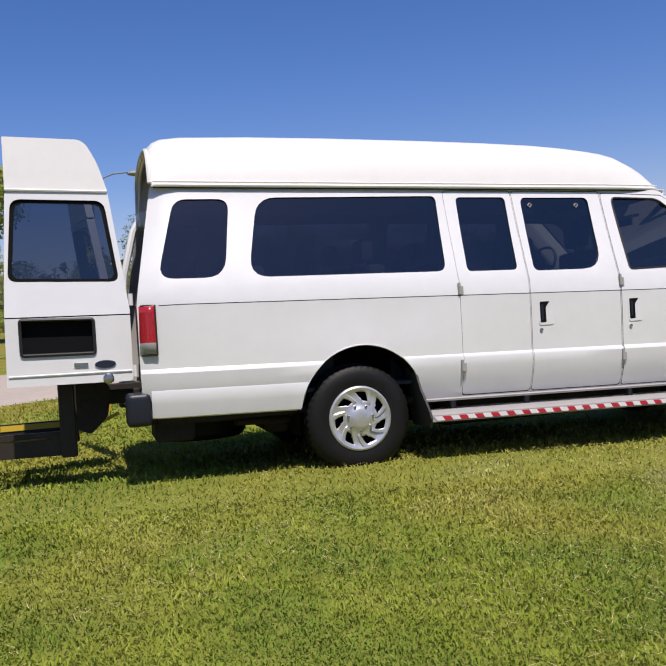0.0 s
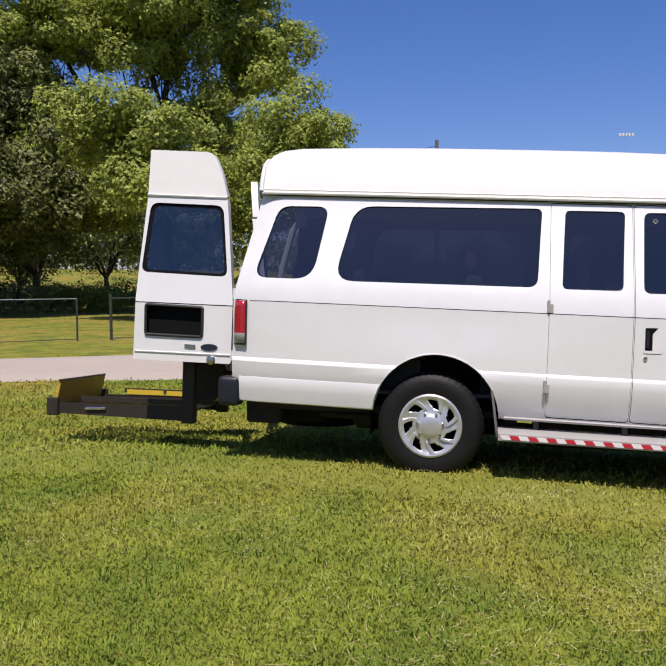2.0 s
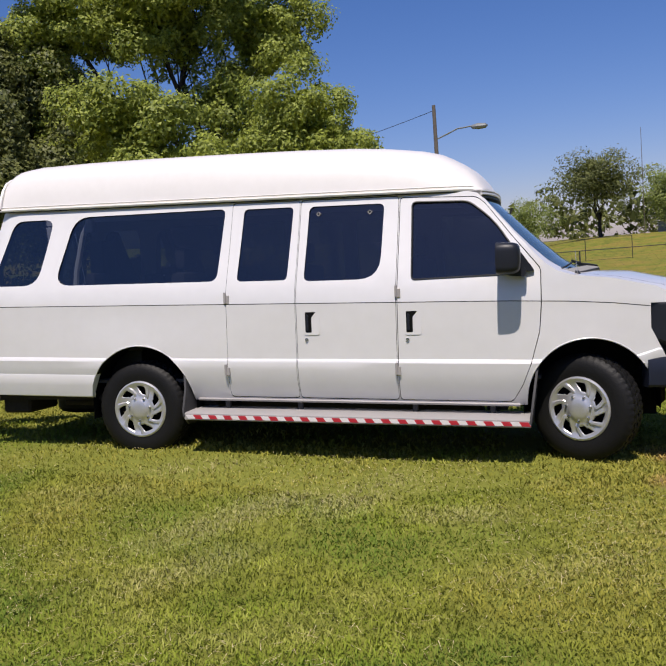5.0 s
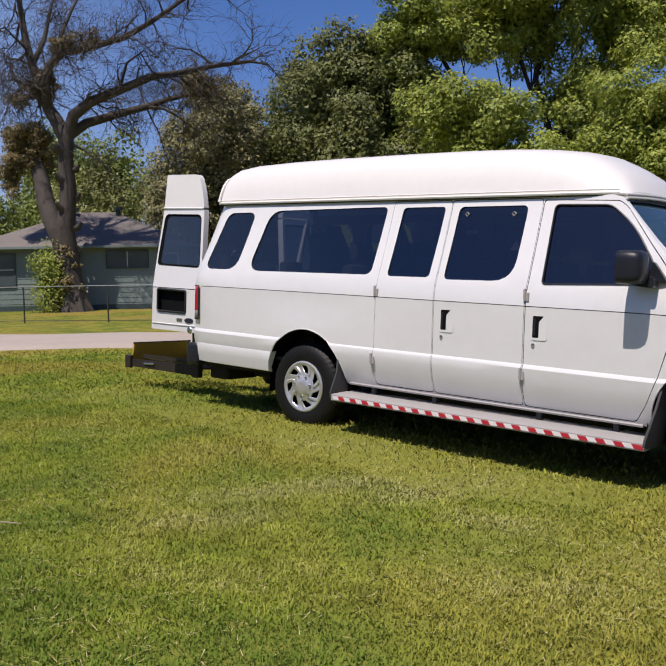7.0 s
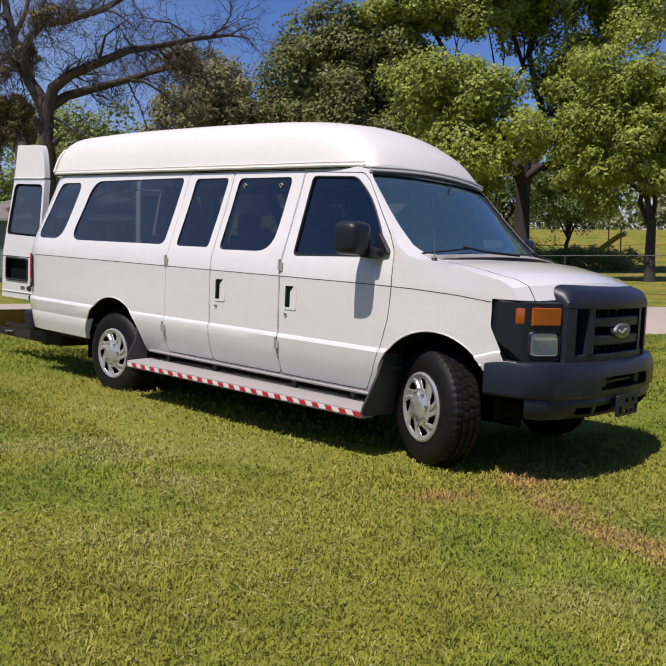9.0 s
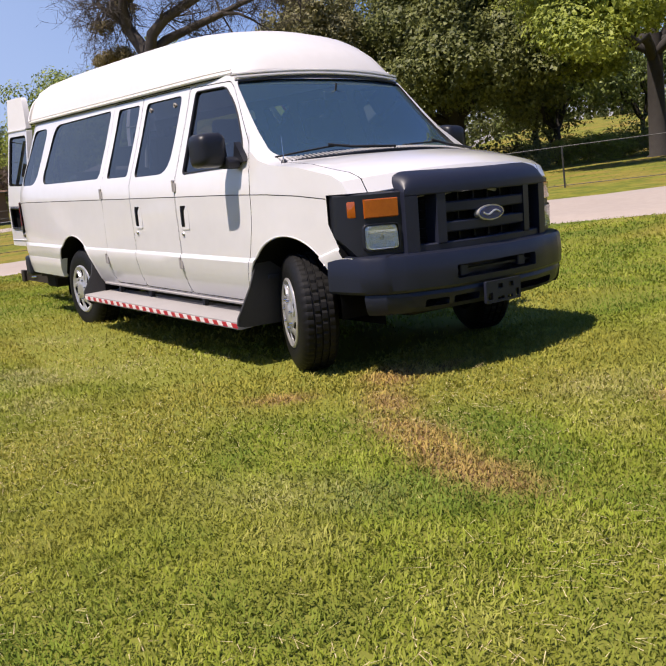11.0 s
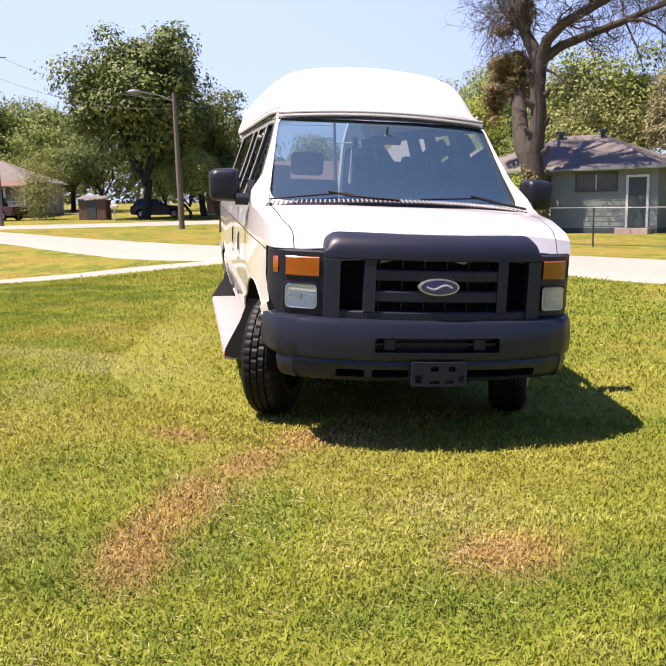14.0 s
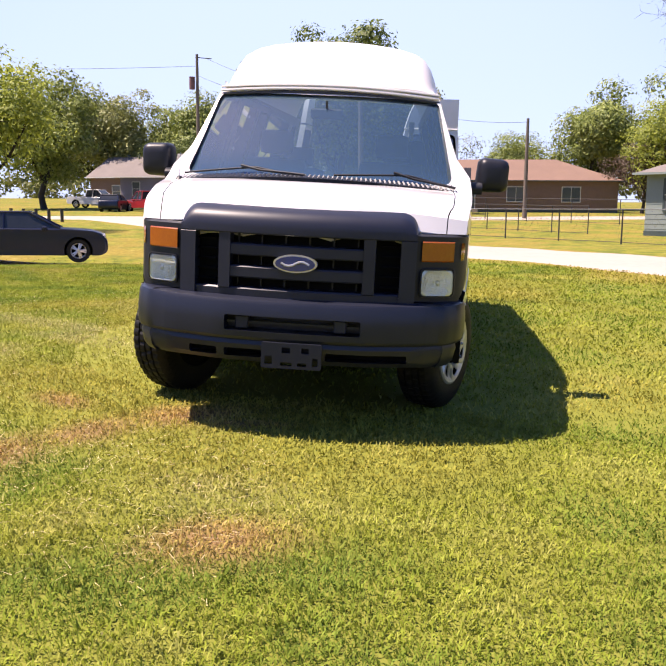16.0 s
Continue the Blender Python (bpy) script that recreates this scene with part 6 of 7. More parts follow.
vine, _ = leaf_cloud([(-1.8, 1.3, 6.9, 0.85, 0.8, 0.42), (-2.2, 1.2, 6.3, 0.5, 0.6, 0.7), (-1.4, 1.1, 6.2, 0.45, 0.5, 0.8), (-2.4, 0.9, 5.4, 0.3, 0.4, 0.9)], 130, 130, 0.30, 0.045, 71, 0.7)
part("vine", vine, LEAF_DRY, dead, "dry brown vine", None)
moss, _ = leaf_cloud([(-0.6, 0.2, 8.9, 0.35, 0.4, 0.5), (0.3, -0.8, 9.8, 0.7, 0.35, 0.3), (1.3, -1.0, 9.9, 0.7, 0.35, 0.35), (-2.1, 0.8, 8.2, 0.4, 0.4, 0.3), (4.9, 0.5, 8.6, 1.0, 0.8, 0.4), (-0.25, 0.0, 2.0, 0.55, 0.55, 0.7), (-0.15, 0, 1.2, 0.55, 0.55, 0.5)], 90, 70, 0.26, 0.05, 72, 0.5)
part("moss", moss, LEAF_DRY, dead, "hanging dry moss", None)

# ---- houses ----
SHINGLE = surface("grey_shingles", (0.19, 0.165, 0.15), 0.95, 0, (0.13, 0.115, 0.105), 0.8, 12, bump=0.5, bump_scale=22)
RED_ROOF = surface("rust_red_shingles", (0.20, 0.125, 0.09), 0.95, 0, (0.15, 0.095, 0.072), 0.8, 12, bump=0.5, bump_scale=22)
GREEN_WALL = surface("grey_green_siding", (0.20, 0.245, 0.235), 0.8, 0, (0.17, 0.21, 0.20), 1.0, 10)
LAVENDER = surface("lavender_siding", (0.27, 0.25, 0.30), 0.8, 0, (0.22, 0.20, 0.25), 1.0, 10)
BRICK_WALL = surface("brown_brick", (0.22, 0.14, 0.11), 0.9, 0, (0.15, 0.10, 0.08), 3, 16)
WHITE_TRIM = surface("white_trim", (0.62, 0.62, 0.60), 0.6, 0, (0.52, 0.52, 0.50), 2, 30)
DARK_TRIM = surface("dark_green_trim", (0.045, 0.07, 0.07), 0.6, 0, (0.035, 0.055, 0.055), 2, 30)
PANE = surface("window_pane", (0.09, 0.11, 0.12), 0.08, 0, (0.06, 0.075, 0.085), 2, 6)
FENCE_WOOD = surface("weathered_white_wood", (0.50, 0.48, 0.45), 0.85, 0, (0.36, 0.34, 0.31), 3, 20)


def house(x, y, turn, length, depth, eave, rise, wall, roof, label, openings=(), hip=True, vents=True, trim=WHITE_TRIM):
    """Local x along the front wall, y to the back; the front faces -y. openings: x0, x1, z0, z1, kind."""
    z0 = float(terrain(x, y))
    h = tagged(new("house"), label, "house")
    h.matrix_world = pose(x, y, z0, 0, 0, turn)
    part("wall", boxes((0, length, 0, depth, -0.6, eave)), wall, h)
    course = boxes(*[(-0.008, length + 0.008, -0.012, -0.001, z, z + 0.02) for z in np.arange(0.3, eave - 0.1, 0.22)])
    part("siding", course, wall, h)
    part("plinth", boxes((-0.02, length + 0.02, -0.02, depth + 0.02, -0.5, 0.22)), DARK_TRIM, h)
    o, t = 0.45, 0.12
    bm = bmesh.new()
    a = depth / 2 if hip else -0.0
    ridge = [(a if hip else -o, depth / 2, eave + rise), (length - a if hip else length + o, depth / 2, eave + rise)]
    low = [(-o, -o, eave), (length + o, -o, eave), (length + o, depth + o, eave), (-o, depth + o, eave)]
    v = [bm.verts.new(p) for p in low + ridge]
    for f in ((0, 1, 5, 4), (1, 2, 5), (2, 3, 4, 5), (3, 0, 4), (3, 2, 1, 0)):
        bm.faces.new([v[i] for i in f])
    bmesh.ops.recalc_face_normals(bm, faces=bm.faces[:])
    rf = part("roof", bm, roof, h, "", 10)
    part("fascia", boxes((-o - 0.02, length + o + 0.02, -o - 0.03, -o, eave - 0.07, eave + 0.03), (-o - 0.03, -o, -o, depth + o, eave - 0.07, eave + 0.03), (length + o, length + o + 0.03, -o, depth + o, eave - 0.07, eave + 0.03)), trim, rf)
    if vents:
        for k in (0.40, 0.62):
            bm = bmesh.new()
            lathe(bm, [(0.10, 0.0), (0.10, 0.30), (0.22, 0.32), (0.20, 0.44), (0.0, 0.47)], 12, "z", (length * k, depth / 2 - 0.4, eave + rise - 0.25))
            part("roof_vent", bm, DARK_TRIM, rf)
    for x0, x1, za, zb, kind in openings:
        y0 = 0.0
        if kind == "door":
            d = part("door", boxes((x0, x1, -0.05, 0.02, za, zb)), DARK_TRIM, h, "dark panelled door in a white frame")
            part("door_frame", boxes((x0 - 0.10, x0, -0.07, 0.02, za, zb + 0.1), (x1, x1 + 0.10, -0.07, 0.02, za, zb + 0.1), (x0, x1, -0.07, 0.02, zb, zb + 0.1)), WHITE_TRIM, d)
            part("doorstep", boxes((x0 - 0.3, x1 + 0.3, -0.8, -0.05, -0.4, za - 0.02)), CONCRETE, d)
        else:
            w = part("window", boxes((x0, x1, -0.035, 0.02, za, zb)), PANE, h, "dark window pane")
            k = 0.07
            part("window_frame", boxes((x0 - k, x0, -0.06, 0.02, za - k, zb + k), (x1, x1 + k, -0.06, 0.02, za - k, zb + k), (x0, x1, -0.06, 0.02, zb, zb + k), (x0, x1, -0.08, 0.02, za - k, za)), DARK_TRIM if kind == "dark" else WHITE_TRIM, w)
            if (x1 - x0) > (zb - za):
                part("glazing_bar", boxes(((x0 + x1) / 2 - 0.02, (x0 + x1) / 2 + 0.02, -0.05, 0, za, zb)), WHITE_TRIM, w)
            else:
                part("glazing_bar", boxes((x0, x1, -0.05, 0, (za + zb) / 2 - 0.02, (za + zb) / 2 + 0.02)), WHITE_TRIM, w)
    return h


green = house(-30.2, 11.6, 44, 9.2, 7.4, 2.75, 1.75, GREEN_WALL, SHINGLE, "single-storey grey-green house with a grey shingle roof",
              [(5.75, 7.45, 1.85, 2.52, "dark"), (8.0, 8.75, 0.25, 2.35, "door"), (0.9, 1.75, 1.15, 2.45, "dark"), (3.6, 4.5, 1.15, 2.45, "dark")], trim=GREEN_WALL)
for yy, za, zb in ((1.2, 1.85, 2.4), (4.2, 1.6, 2.3), (6.0, 1.2, 2.3)):
    w = part("window", boxes((9.19, 9.23, yy, yy + 0.55, za, zb)), PANE, green)
    part("window_frame", boxes((9.19, 9.25, yy - 0.07, yy, za - 0.07, zb + 0.07), (9.19, 9.25, yy + 0.55, yy + 0.62, za - 0.07, zb + 0.07), (9.19, 9.25, yy, yy + 0.55, zb, zb + 0.07), (9.19, 9.25, yy, yy + 0.55, za - 0.07, za)), WHITE_TRIM, w)
lavender = house(-75.2, -27.4, 76, 12.4, 8.0, 3.1, 2.1, LAVENDER, SHINGLE, "lavender bungalow with a low grey roof and a porch", [(1.4, 2.2, 1.3, 2.6, "white"), (5.6, 6.4, 1.1, 2.5, "white"), (9.2, 10.1, 0.5, 2.5, "door")], hip=True)
part("porch_roof", prism(bmesh.new(), [(-3.2, 2.55), (-3.2, 2.68), (0.2, 3.35), (0.2, 3.1)], "x", 7.6, 13.6), RED_ROOF, lavender, "low reddish porch roof")
part("porch_floor", boxes((7.8, 13.4, -3.0, -0.05, 0.3, 0.5)), FENCE_WOOD, lavender)
for x in (7.9, 9.7, 11.5, 13.3):
    part("porch_post", boxes((x - 0.07, x + 0.07, -3.0, -2.86, 0.5, 2.6)), WHITE_TRIM, lavender)
for x0, x1 in ((7.9, 9.0), (10.2, 13.3)):
    part("porch_rail", boxes((x0, x1, -2.96, -2.9, 1.28, 1.36), (x0, x1, -2.96, -2.9, 0.6, 0.66), *[(x, x + 0.05, -2.95, -2.91, 0.66, 1.28) for x in np.arange(x0 + 0.1, x1, 0.18)]), WHITE_TRIM, lavender)
part("porch_steps", boxes((9.0, 10.2, -3.3, -3.0, -0.3, 0.33), (9.0, 10.2, -3.6, -3.3, -0.3, 0.16)), WHITE_TRIM, lavender)
house(-88.0, -35.2, 74, 6.5, 9, 3.2, 2.6, BRICK_WALL, SHINGLE, "pale house with a grey gabled roof", [(3, 4, 1, 2.3, "white")], hip=False)
house(-71.7, 0.6, 88, 20.0, 10.0, 2.9, 2.2, BRICK_WALL, RED_ROOF, "long brown brick house with a rust-red roof", [(2, 3.4, 1, 2.3, "white"), (6, 7, 0.3, 2.4, "door"), (10, 11.6, 1, 2.3, "white"), (15, 16.6, 1, 2.3, "white")], hip=True, vents=False, trim=DARK_TRIM)
house(-42.5, 30.5, 40, 9.0, 7.0, 2.6, 1.5, GREEN_WALL, SHINGLE, "small grey house behind the trees", [(4, 5, 1, 2.2, "white")])
house(-53.5, 40.5, 40, 10.0, 7.0, 2.8, 1.6, LAVENDER, SHINGLE, "pale lavender house far behind", [(4, 5, 1, 2.2, "white")])

# garden shed with slatted front
shed = tagged(new("shed"), "small grey garden shed with white slats across its front", "shed")
shed.matrix_world = pose(-29.0, 27.0, float(terrain(-28, 27.5)), 0, 0, 25)
SHED_GREY = surface("grey_tin", (0.22, 0.225, 0.24), 0.5, 0.2, (0.17, 0.175, 0.185), 3, 20)
part("wall", boxes((0, 2.1, 0, 1.9, 0, 1.75)), SHED_GREY, shed)
bm = prism(bmesh.new(), [(-0.12, 1.73), (2.22, 1.73), (1.05, 2.12)], "y", -0.12, 2.0)
part("roof", bm, SHED_GREY, shed)
part("frame", boxes((0.42, 0.50, -0.06, 0, 0, 1.72), (1.62, 1.70, -0.06, 0, 0, 1.72), (0.42, 1.7, -0.06, 0, 1.62, 1.70)), DARK_TRIM, shed)
for k in range(9):
    part("slat", boxes((0.02, 2.08, -0.035, 0, 0.10 + 0.125 * k, 0.17 + 0.125 * k)), WHITE_TRIM, shed)

# picket fence behind
picket = tagged(new("picket_fence"), "weathered white picket fence behind the shed", "fence")
picket.matrix_world = pose(-38.5, 31.0, float(terrain(-38, 33)), 0, 0, 58)
for k in range(44):
    part("picket", boxes((0.14 * k, 0.14 * k + 0.09, 0, 0.02, 0, 1.15 + 0.08 * (k % 2))), FENCE_WOOD, picket, sharp=None)
part("rail", boxes((0, 6.2, 0.02, 0.06, 0.3, 0.38)), FENCE_WOOD, picket)
part("rail", boxes((0, 6.2, 0.02, 0.06, 0.85, 0.93)), FENCE_WOOD, picket)

# ---- chain-link fences ----
POST = surface("dark_steel_post", (0.03, 0.032, 0.032), 0.6, 0.2, (0.05, 0.045, 0.04), 5, 30)
RAIL = surface("galvanised_rail", (0.22, 0.235, 0.24), 0.5, 0.3, (0.16, 0.17, 0.175), 5, 30)


def fence(points, height, label, gap=3.0, rail=RAIL, thick=()):
    pts = [Vector(p) for p in points]
    f = tagged(new("fence"), label, "fence")
    f.location = (pts[0].x, pts[0].y, float(terrain(*pts[0])))
    o = f.location
    for a, b in zip(pts, pts[1:]):
        n = max(1, round((b - a).length / gap))
        line = []
        for k in range(n + 1):
            q = a.lerp(b, k / n)
            z = float(terrain(q.x, q.y))
            line.append(Vector((q.x, q.y, z)) - Vector(o))
            if k < n or b is pts[-1]:
                bm = bmesh.new()
                r = 0.042 if any((q - Vector(t)).length < 1.6 for t in thick) else 0.026
                base = Vector((q.x, q.y, z)) - Vector(o)
                tube(bm, [base - Vector((0, 0, 0.1)), base + Vector((0, 0, height + (0.12 if r > 0.04 else 0)))], r, 8)
                part("post", bm, POST, f)
        for h, r, m in ((height, 0.015, rail), (0.06, 0.012, POST)):
            bm = bmesh.new()
            tube(bm, [p + Vector((0, 0, h)) for p in line], r, 6)
            part("rail", bm, m, f)
        bm = bmesh.new()
        flat = (b - a).length
        count = int(flat / 0.32)
        for k in range(count):
            for way in (1, -1):
                s0, s1 = k / count, min(1, (k + 3.2) / count)
                p, q = a.lerp(b, s0 if way > 0 else s1), a.lerp(b, s1 if way > 0 else s0)
                tube(bm, [Vector((p.x, p.y, float(terrain(p.x, p.y)) + 0.06)) - Vector(o), Vector((q.x, q.y, float(terrain(q.x, q.y)) + height)) - Vector(o)], 0.0016, 3, caps=False)
        part("wire_mesh", bm, POST, f)
    return f


fence([(-31.0, 1.0), (-25.0, 4.8), (-20.0, 8.0), (-14.6, 10.6), (-10.3, 14.2)], 1.15, "low chain-link fence with thin dark posts along the lane")
fence([(-9.6, 14.8), (-4.5, 17.6), (4, 21.5), (16, 26)], 1.15, "low chain-link fence with dark gate posts beside the park", thick=((-9.6, 14.8),), rail=POST)
fence([(-60, -1.5), (-50, 6.5), (-44, 14), (-40, 20)], 1.5, "far chain-link fence in front of the brick house", 3.4, POST)
fence([(-30, 41), (-14, 46), (2, 50), (8, 52)], 1.5, "park fence at the foot of the embankment", 3.4, POST)
fence([(-40.5, 0.8), (-36, 5.2), (-31.5, 9.4)], 1.3, "short chain-link fence by the light pole", 2.4, POST)

# ---- poles and wires ----
POLE_WOOD = surface("weathered_pole", (0.15, 0.125, 0.105), 0.9, 0, (0.10, 0.085, 0.07), 3, 18, bump=0.4)
CABLE = surface("black_cable", (0.02, 0.02, 0.022), 0.6)


def pole(x, y, h, r, label, name="utility_pole", lean=(0, 0)):
    z = float(terrain(x, y))
    p = tagged(new(name), label, "pole")
    p.location = (x, y, z)
    bm = bmesh.new()
    tube(bm, [(0, 0, -0.3), (lean[0] * 0.5, lean[1] * 0.5, h * 0.5), (lean[0], lean[1], h)], [r * 1.15, r, r * 0.75], 10)
    part("shaft", bm, POLE_WOOD, p)
    return p


pa = pole(-49.4, -13.25, 11.0, 0.125, "tall wooden utility pole carrying a transformer")
bm = bmesh.new()
lathe(bm, [(0, -0.42), (0.19, -0.4), (0.2, 0.0), (0.19, 0.36), (0.21, 0.38), (0.21, 0.42), (0, 0.45)], 14, "z", (0.0, -0.36, 9.1))
part("transformer", bm, surface("rusty_tank", (0.16, 0.075, 0.07), 0.6), pa, "rust-brown cylindrical transformer")
bm = bmesh.new()
tube(bm, [(0, -0.1, 10.8), (0, 1.0, 10.7)], 0.03, 6)
part("bracket", bm, CABLE, pa)
sp = pole(-41.1, -1.6, 7.7, 0.15, "wooden street light pole at the lane's corner", "street_light", (0, -0.15))
bm = bmesh.new()
tube(bm, [(0, -0.15, 7.2), (0, -1.0, 7.55), (0, -2.1, 7.75)], 0.035, 6)
arm = part("lamp_arm", bm, RAIL, sp)
bm = bmesh.new()
lathe(bm, [(0.0, -2.75), (0.10, -2.65), (0.15, -2.4), (0.13, -2.15), (0.05, -2.0), (0, -1.98)], 12, "y", (0, 0, 7.72))
part("lamp_head", bm, RAIL, sp, "pale grey lamp head")
pole(-52.5, 9.5, 7.0, 0.13, "slender wooden pole before the brick house")
pb = pole(-1.3, 28.0, 7.4, 0.095, "dark wooden utility pole behind the van")
bm = bmesh.new()
tube(bm, [(0, 0, 6.0), (0.9, 0, 6.35), (1.5, 0, 6.4)], 0.03, 6)
part("lamp_arm", bm, RAIL, pb)
bm = bmesh.new()
lathe(bm, [(0.0, 1.45), (0.08, 1.5), (0.13, 1.75), (0.10, 2.05), (0.0, 2.15)], 10, "x", (0, 0, 6.36))
part("lamp_head", bm, RAIL, pb)


def wire(a, b, dip, label="thin black overhead cable"):
    bm = bmesh.new()
    a, b = Vector(a), Vector(b)
    tube(bm, [a.lerp(b, k / 20) - Vector((0, 0, dip * 4 * (k / 20) * (1 - k / 20))) for k in range(21)], 0.012, 5)
    tagged(part("cable", bm, CABLE), label, "cable", "overhead cables")


wire((-49.4, -12.6, 11.1), (-41.1, -1.8, 7.5), 0.5)
wire((-49.4, -13.25, 10.0), (-41.1, -1.8, 7.0), 0.6)
wire((-41.1, -1.8, 7.5), (-52.5, 9.5, 7.2), 0.5)
wire((-49.4, -13.25, 10.6), (-30, -60, 10), 1.0)
wire((-1.3, 28.0, 7.2), (-24, 40, 7), 0.9)

# ---- playground slide ----
slide = tagged(new("playground_slide"), "yellow plastic playground slide with dark supports", "slide")
slide.location = (-16.6, 46.6, float(terrain(-16.6, 46.6)))
bm = bmesh.new()
tube(bm, [(0.0, 0.2, 0.9), (0.5, 0.2, 1.3), (1.5, 0.2, 2.0), (2.0, 0.2, 2.2)], 0.17, 10)
part("chute", bm, YELLOW, slide)
bm = bmesh.new()
tube(bm, [(-0.4, 0.2, 0.4), (0.1, 0.2, 0.95)], 0.06, 8)
for x in (0.9, 1.7):
    tube(bm, [(x, 0.2, -0.1), (x, 0.2, 2.6)], 0.04, 8)
part("support", bm, POST, slide)


# ---- parked cars ----
CAR_NAVY = surface("dark_car_paint", (0.006, 0.010, 0.028), 0.30, 0.0, (0.008, 0.012, 0.033), 3, 30, coat=0.45, spec=0.2)
CAR_RED = surface("red_car_paint", (0.32, 0.025, 0.03), 0.3, 0.0, (0.26, 0.02, 0.025), 3, 30, coat=0.7)
CAR_MAROON = surface("maroon_car_paint", (0.06, 0.022, 0.026), 0.3, 0.2, (0.05, 0.018, 0.02), 3, 30, coat=0.7)
CAR_WHITE = surface("white_car_paint", (0.66, 0.66, 0.66), 0.3, 0.0, (0.6, 0.6, 0.6), 3, 30, coat=0.7)
CAR_GLASS = surface("car_glass", (0.02, 0.025, 0.03), 0.05, 0, (0.03, 0.035, 0.04), 3, 9)


def car(x, y, turn, outline, cabin, width, paint, label, wheel_r=0.34, axles=(0.85, 3.5)):
    """outline, cabin: side views in x (rear to nose) and z; the cabin narrows upwards."""
    c = tagged(new("car"), label, "car")
    c.matrix_world = pose(x, y, float(terrain(x, y)), 0, 0, turn)
    w = width / 2
    bm = bmesh.new()
    pts = rounded(outline, 0.16, 5)
    loops = []
    for y, by in ((-w, 0.09), (-w + 0.015, 0.045), (-w + 0.05, 0.012), (-w + 0.10, 0.0), (w - 0.10, 0.0), (w - 0.05, 0.012), (w - 0.015, 0.045), (w, 0.09)):
        loops.append([bm.verts.new((px, y, pz)) for px, pz in shrunk(pts, by)])
    for a, b in zip(loops, loops[1:]):
        for k in range(len(a)):
            bm.faces.new((a[k], a[(k + 1) % len(a)], b[(k + 1) % len(a)], b[k]))
    bm.faces.new(loops[0])
    bm.faces.new(loops[-1][::-1])
    me = baked(bm)
    tool = bmesh.new()
    for ax in axles:
        ring = [(ax + (wheel_r + 0.06) * math.cos(a), wheel_r + (wheel_r + 0.06) * math.sin(a)) for a in (2 * math.pi * j / 24 for j in range(24))]
        for s in (-1, 1):
            prism(tool, ring, "y", *sorted((s * (w - 0.28), s * (w + 0.2))))
    me = boolean(me, baked(tool, GAP), "DIFFERENCE")
    bm = bmesh.new()
    bm.from_mesh(me)
    for v in bm.verts:
        z = v.co.z
        v.co.y *= 1.0 - 0.06 * max(0, (z - 0.75)) - 0.05 * max(0, 0.45 - z)
        e = max(abs(v.co.x - 2.2) - 1.7, 0) / 0.6
        v.co.y *= 1 - 0.10 * min(1, e) ** 2
    part("body", bm, [paint, GAP], c, "", 25)
    bm = prism(bmesh.new(), rounded(cabin, 0.10, 4), "y", -w * 0.93, w * 0.93)
    zc = [p[1] for p in cabin]
    for v in bm.verts:
        f = (v.co.z - min(zc)) / (max(zc) - min(zc))
        v.co.y *= 1 - 0.2 * f
    part("cabin_glass", bm, CAR_GLASS, c, "dark glass", 30)
    bm = bmesh.new()
    top = sorted(cabin, key=lambda p: -p[1])[:2]
    x0, x1 = sorted(p[0] for p in top)
    part("roof", box(bmesh.new(), x0 - 0.05, x1 + 0.05, -w * 0.77, w * 0.77, max(zc) - 0.05, max(zc) + 0.03, bevel=0.025), paint, c)
    for s in (-1, 1):
        xm = (x0 + x1) / 2 + 0.1
        for top_x, low_x, low_w, r in ((x1, max(p[0] for p in cabin) - 0.03, 0.92, 0.035), (x0, min(p[0] for p in cabin) + 0.05, 0.92, 0.05), (xm, xm, 0.935, 0.03)):
            part("pillar", tube(bmesh.new(), [(top_x, s * w * 0.758, max(zc) - 0.02), (low_x, s * w * low_w, min(zc) + 0.04)], r, 6), paint, c)
    nose_x = max(p[0] for p in outline)
    for s in (-1, 1):
        part("headlight", boxes((nose_x - 0.42, nose_x - 0.07, *sorted((s * w * 0.6, s * w * 0.93)), 0.70, 0.83), bevel=0.03), CLEAR_LENS, c)
        part("wing_mirror", boxes((max(p[0] for p in cabin) - 0.55, max(p[0] for p in cabin) - 0.40, *sorted((s * w * 0.92, s * (w + 0.12))), 0.95, 1.07), bevel=0.03), paint, c)
        for ax in axles:
            bm = bmesh.new()
            lathe(bm, [(wheel_r * 0.66, -0.10), (wheel_r * 0.95, -0.11), (wheel_r, -0.07), (wheel_r, 0.07), (wheel_r * 0.95, 0.11), (wheel_r * 0.66, 0.10)], 28, "y", (ax, s * (w - 0.11), wheel_r))
            wh = part("wheel", bm, RUBBER, c)
            bm = bmesh.new()
            yo = s * (w - 0.015)
            lathe(bm, [(wheel_r * 0.56, yo - s * 0.05), (wheel_r * 0.68, yo)], 28, "y", (ax, 0, wheel_r))
            for k in range(10):
                a = 2 * math.pi * (k // 2) / 5 + (0.16 if k % 2 else -0.16)
                tube(bm, [(ax + 0.05 * math.cos(a), yo - s * 0.01, wheel_r + 0.05 * math.sin(a)), (ax + wheel_r * 0.64 * math.cos(a), yo - s * 0.015, wheel_r + wheel_r * 0.64 * math.sin(a))], [0.034, 0.024], 5)
            lathe(bm, [(0.0, yo), (0.06, yo), (0.07, yo - s * 0.03)], 12, "y", (ax, 0, wheel_r))
            part("rim", bm, SILVER, wh)
    return c


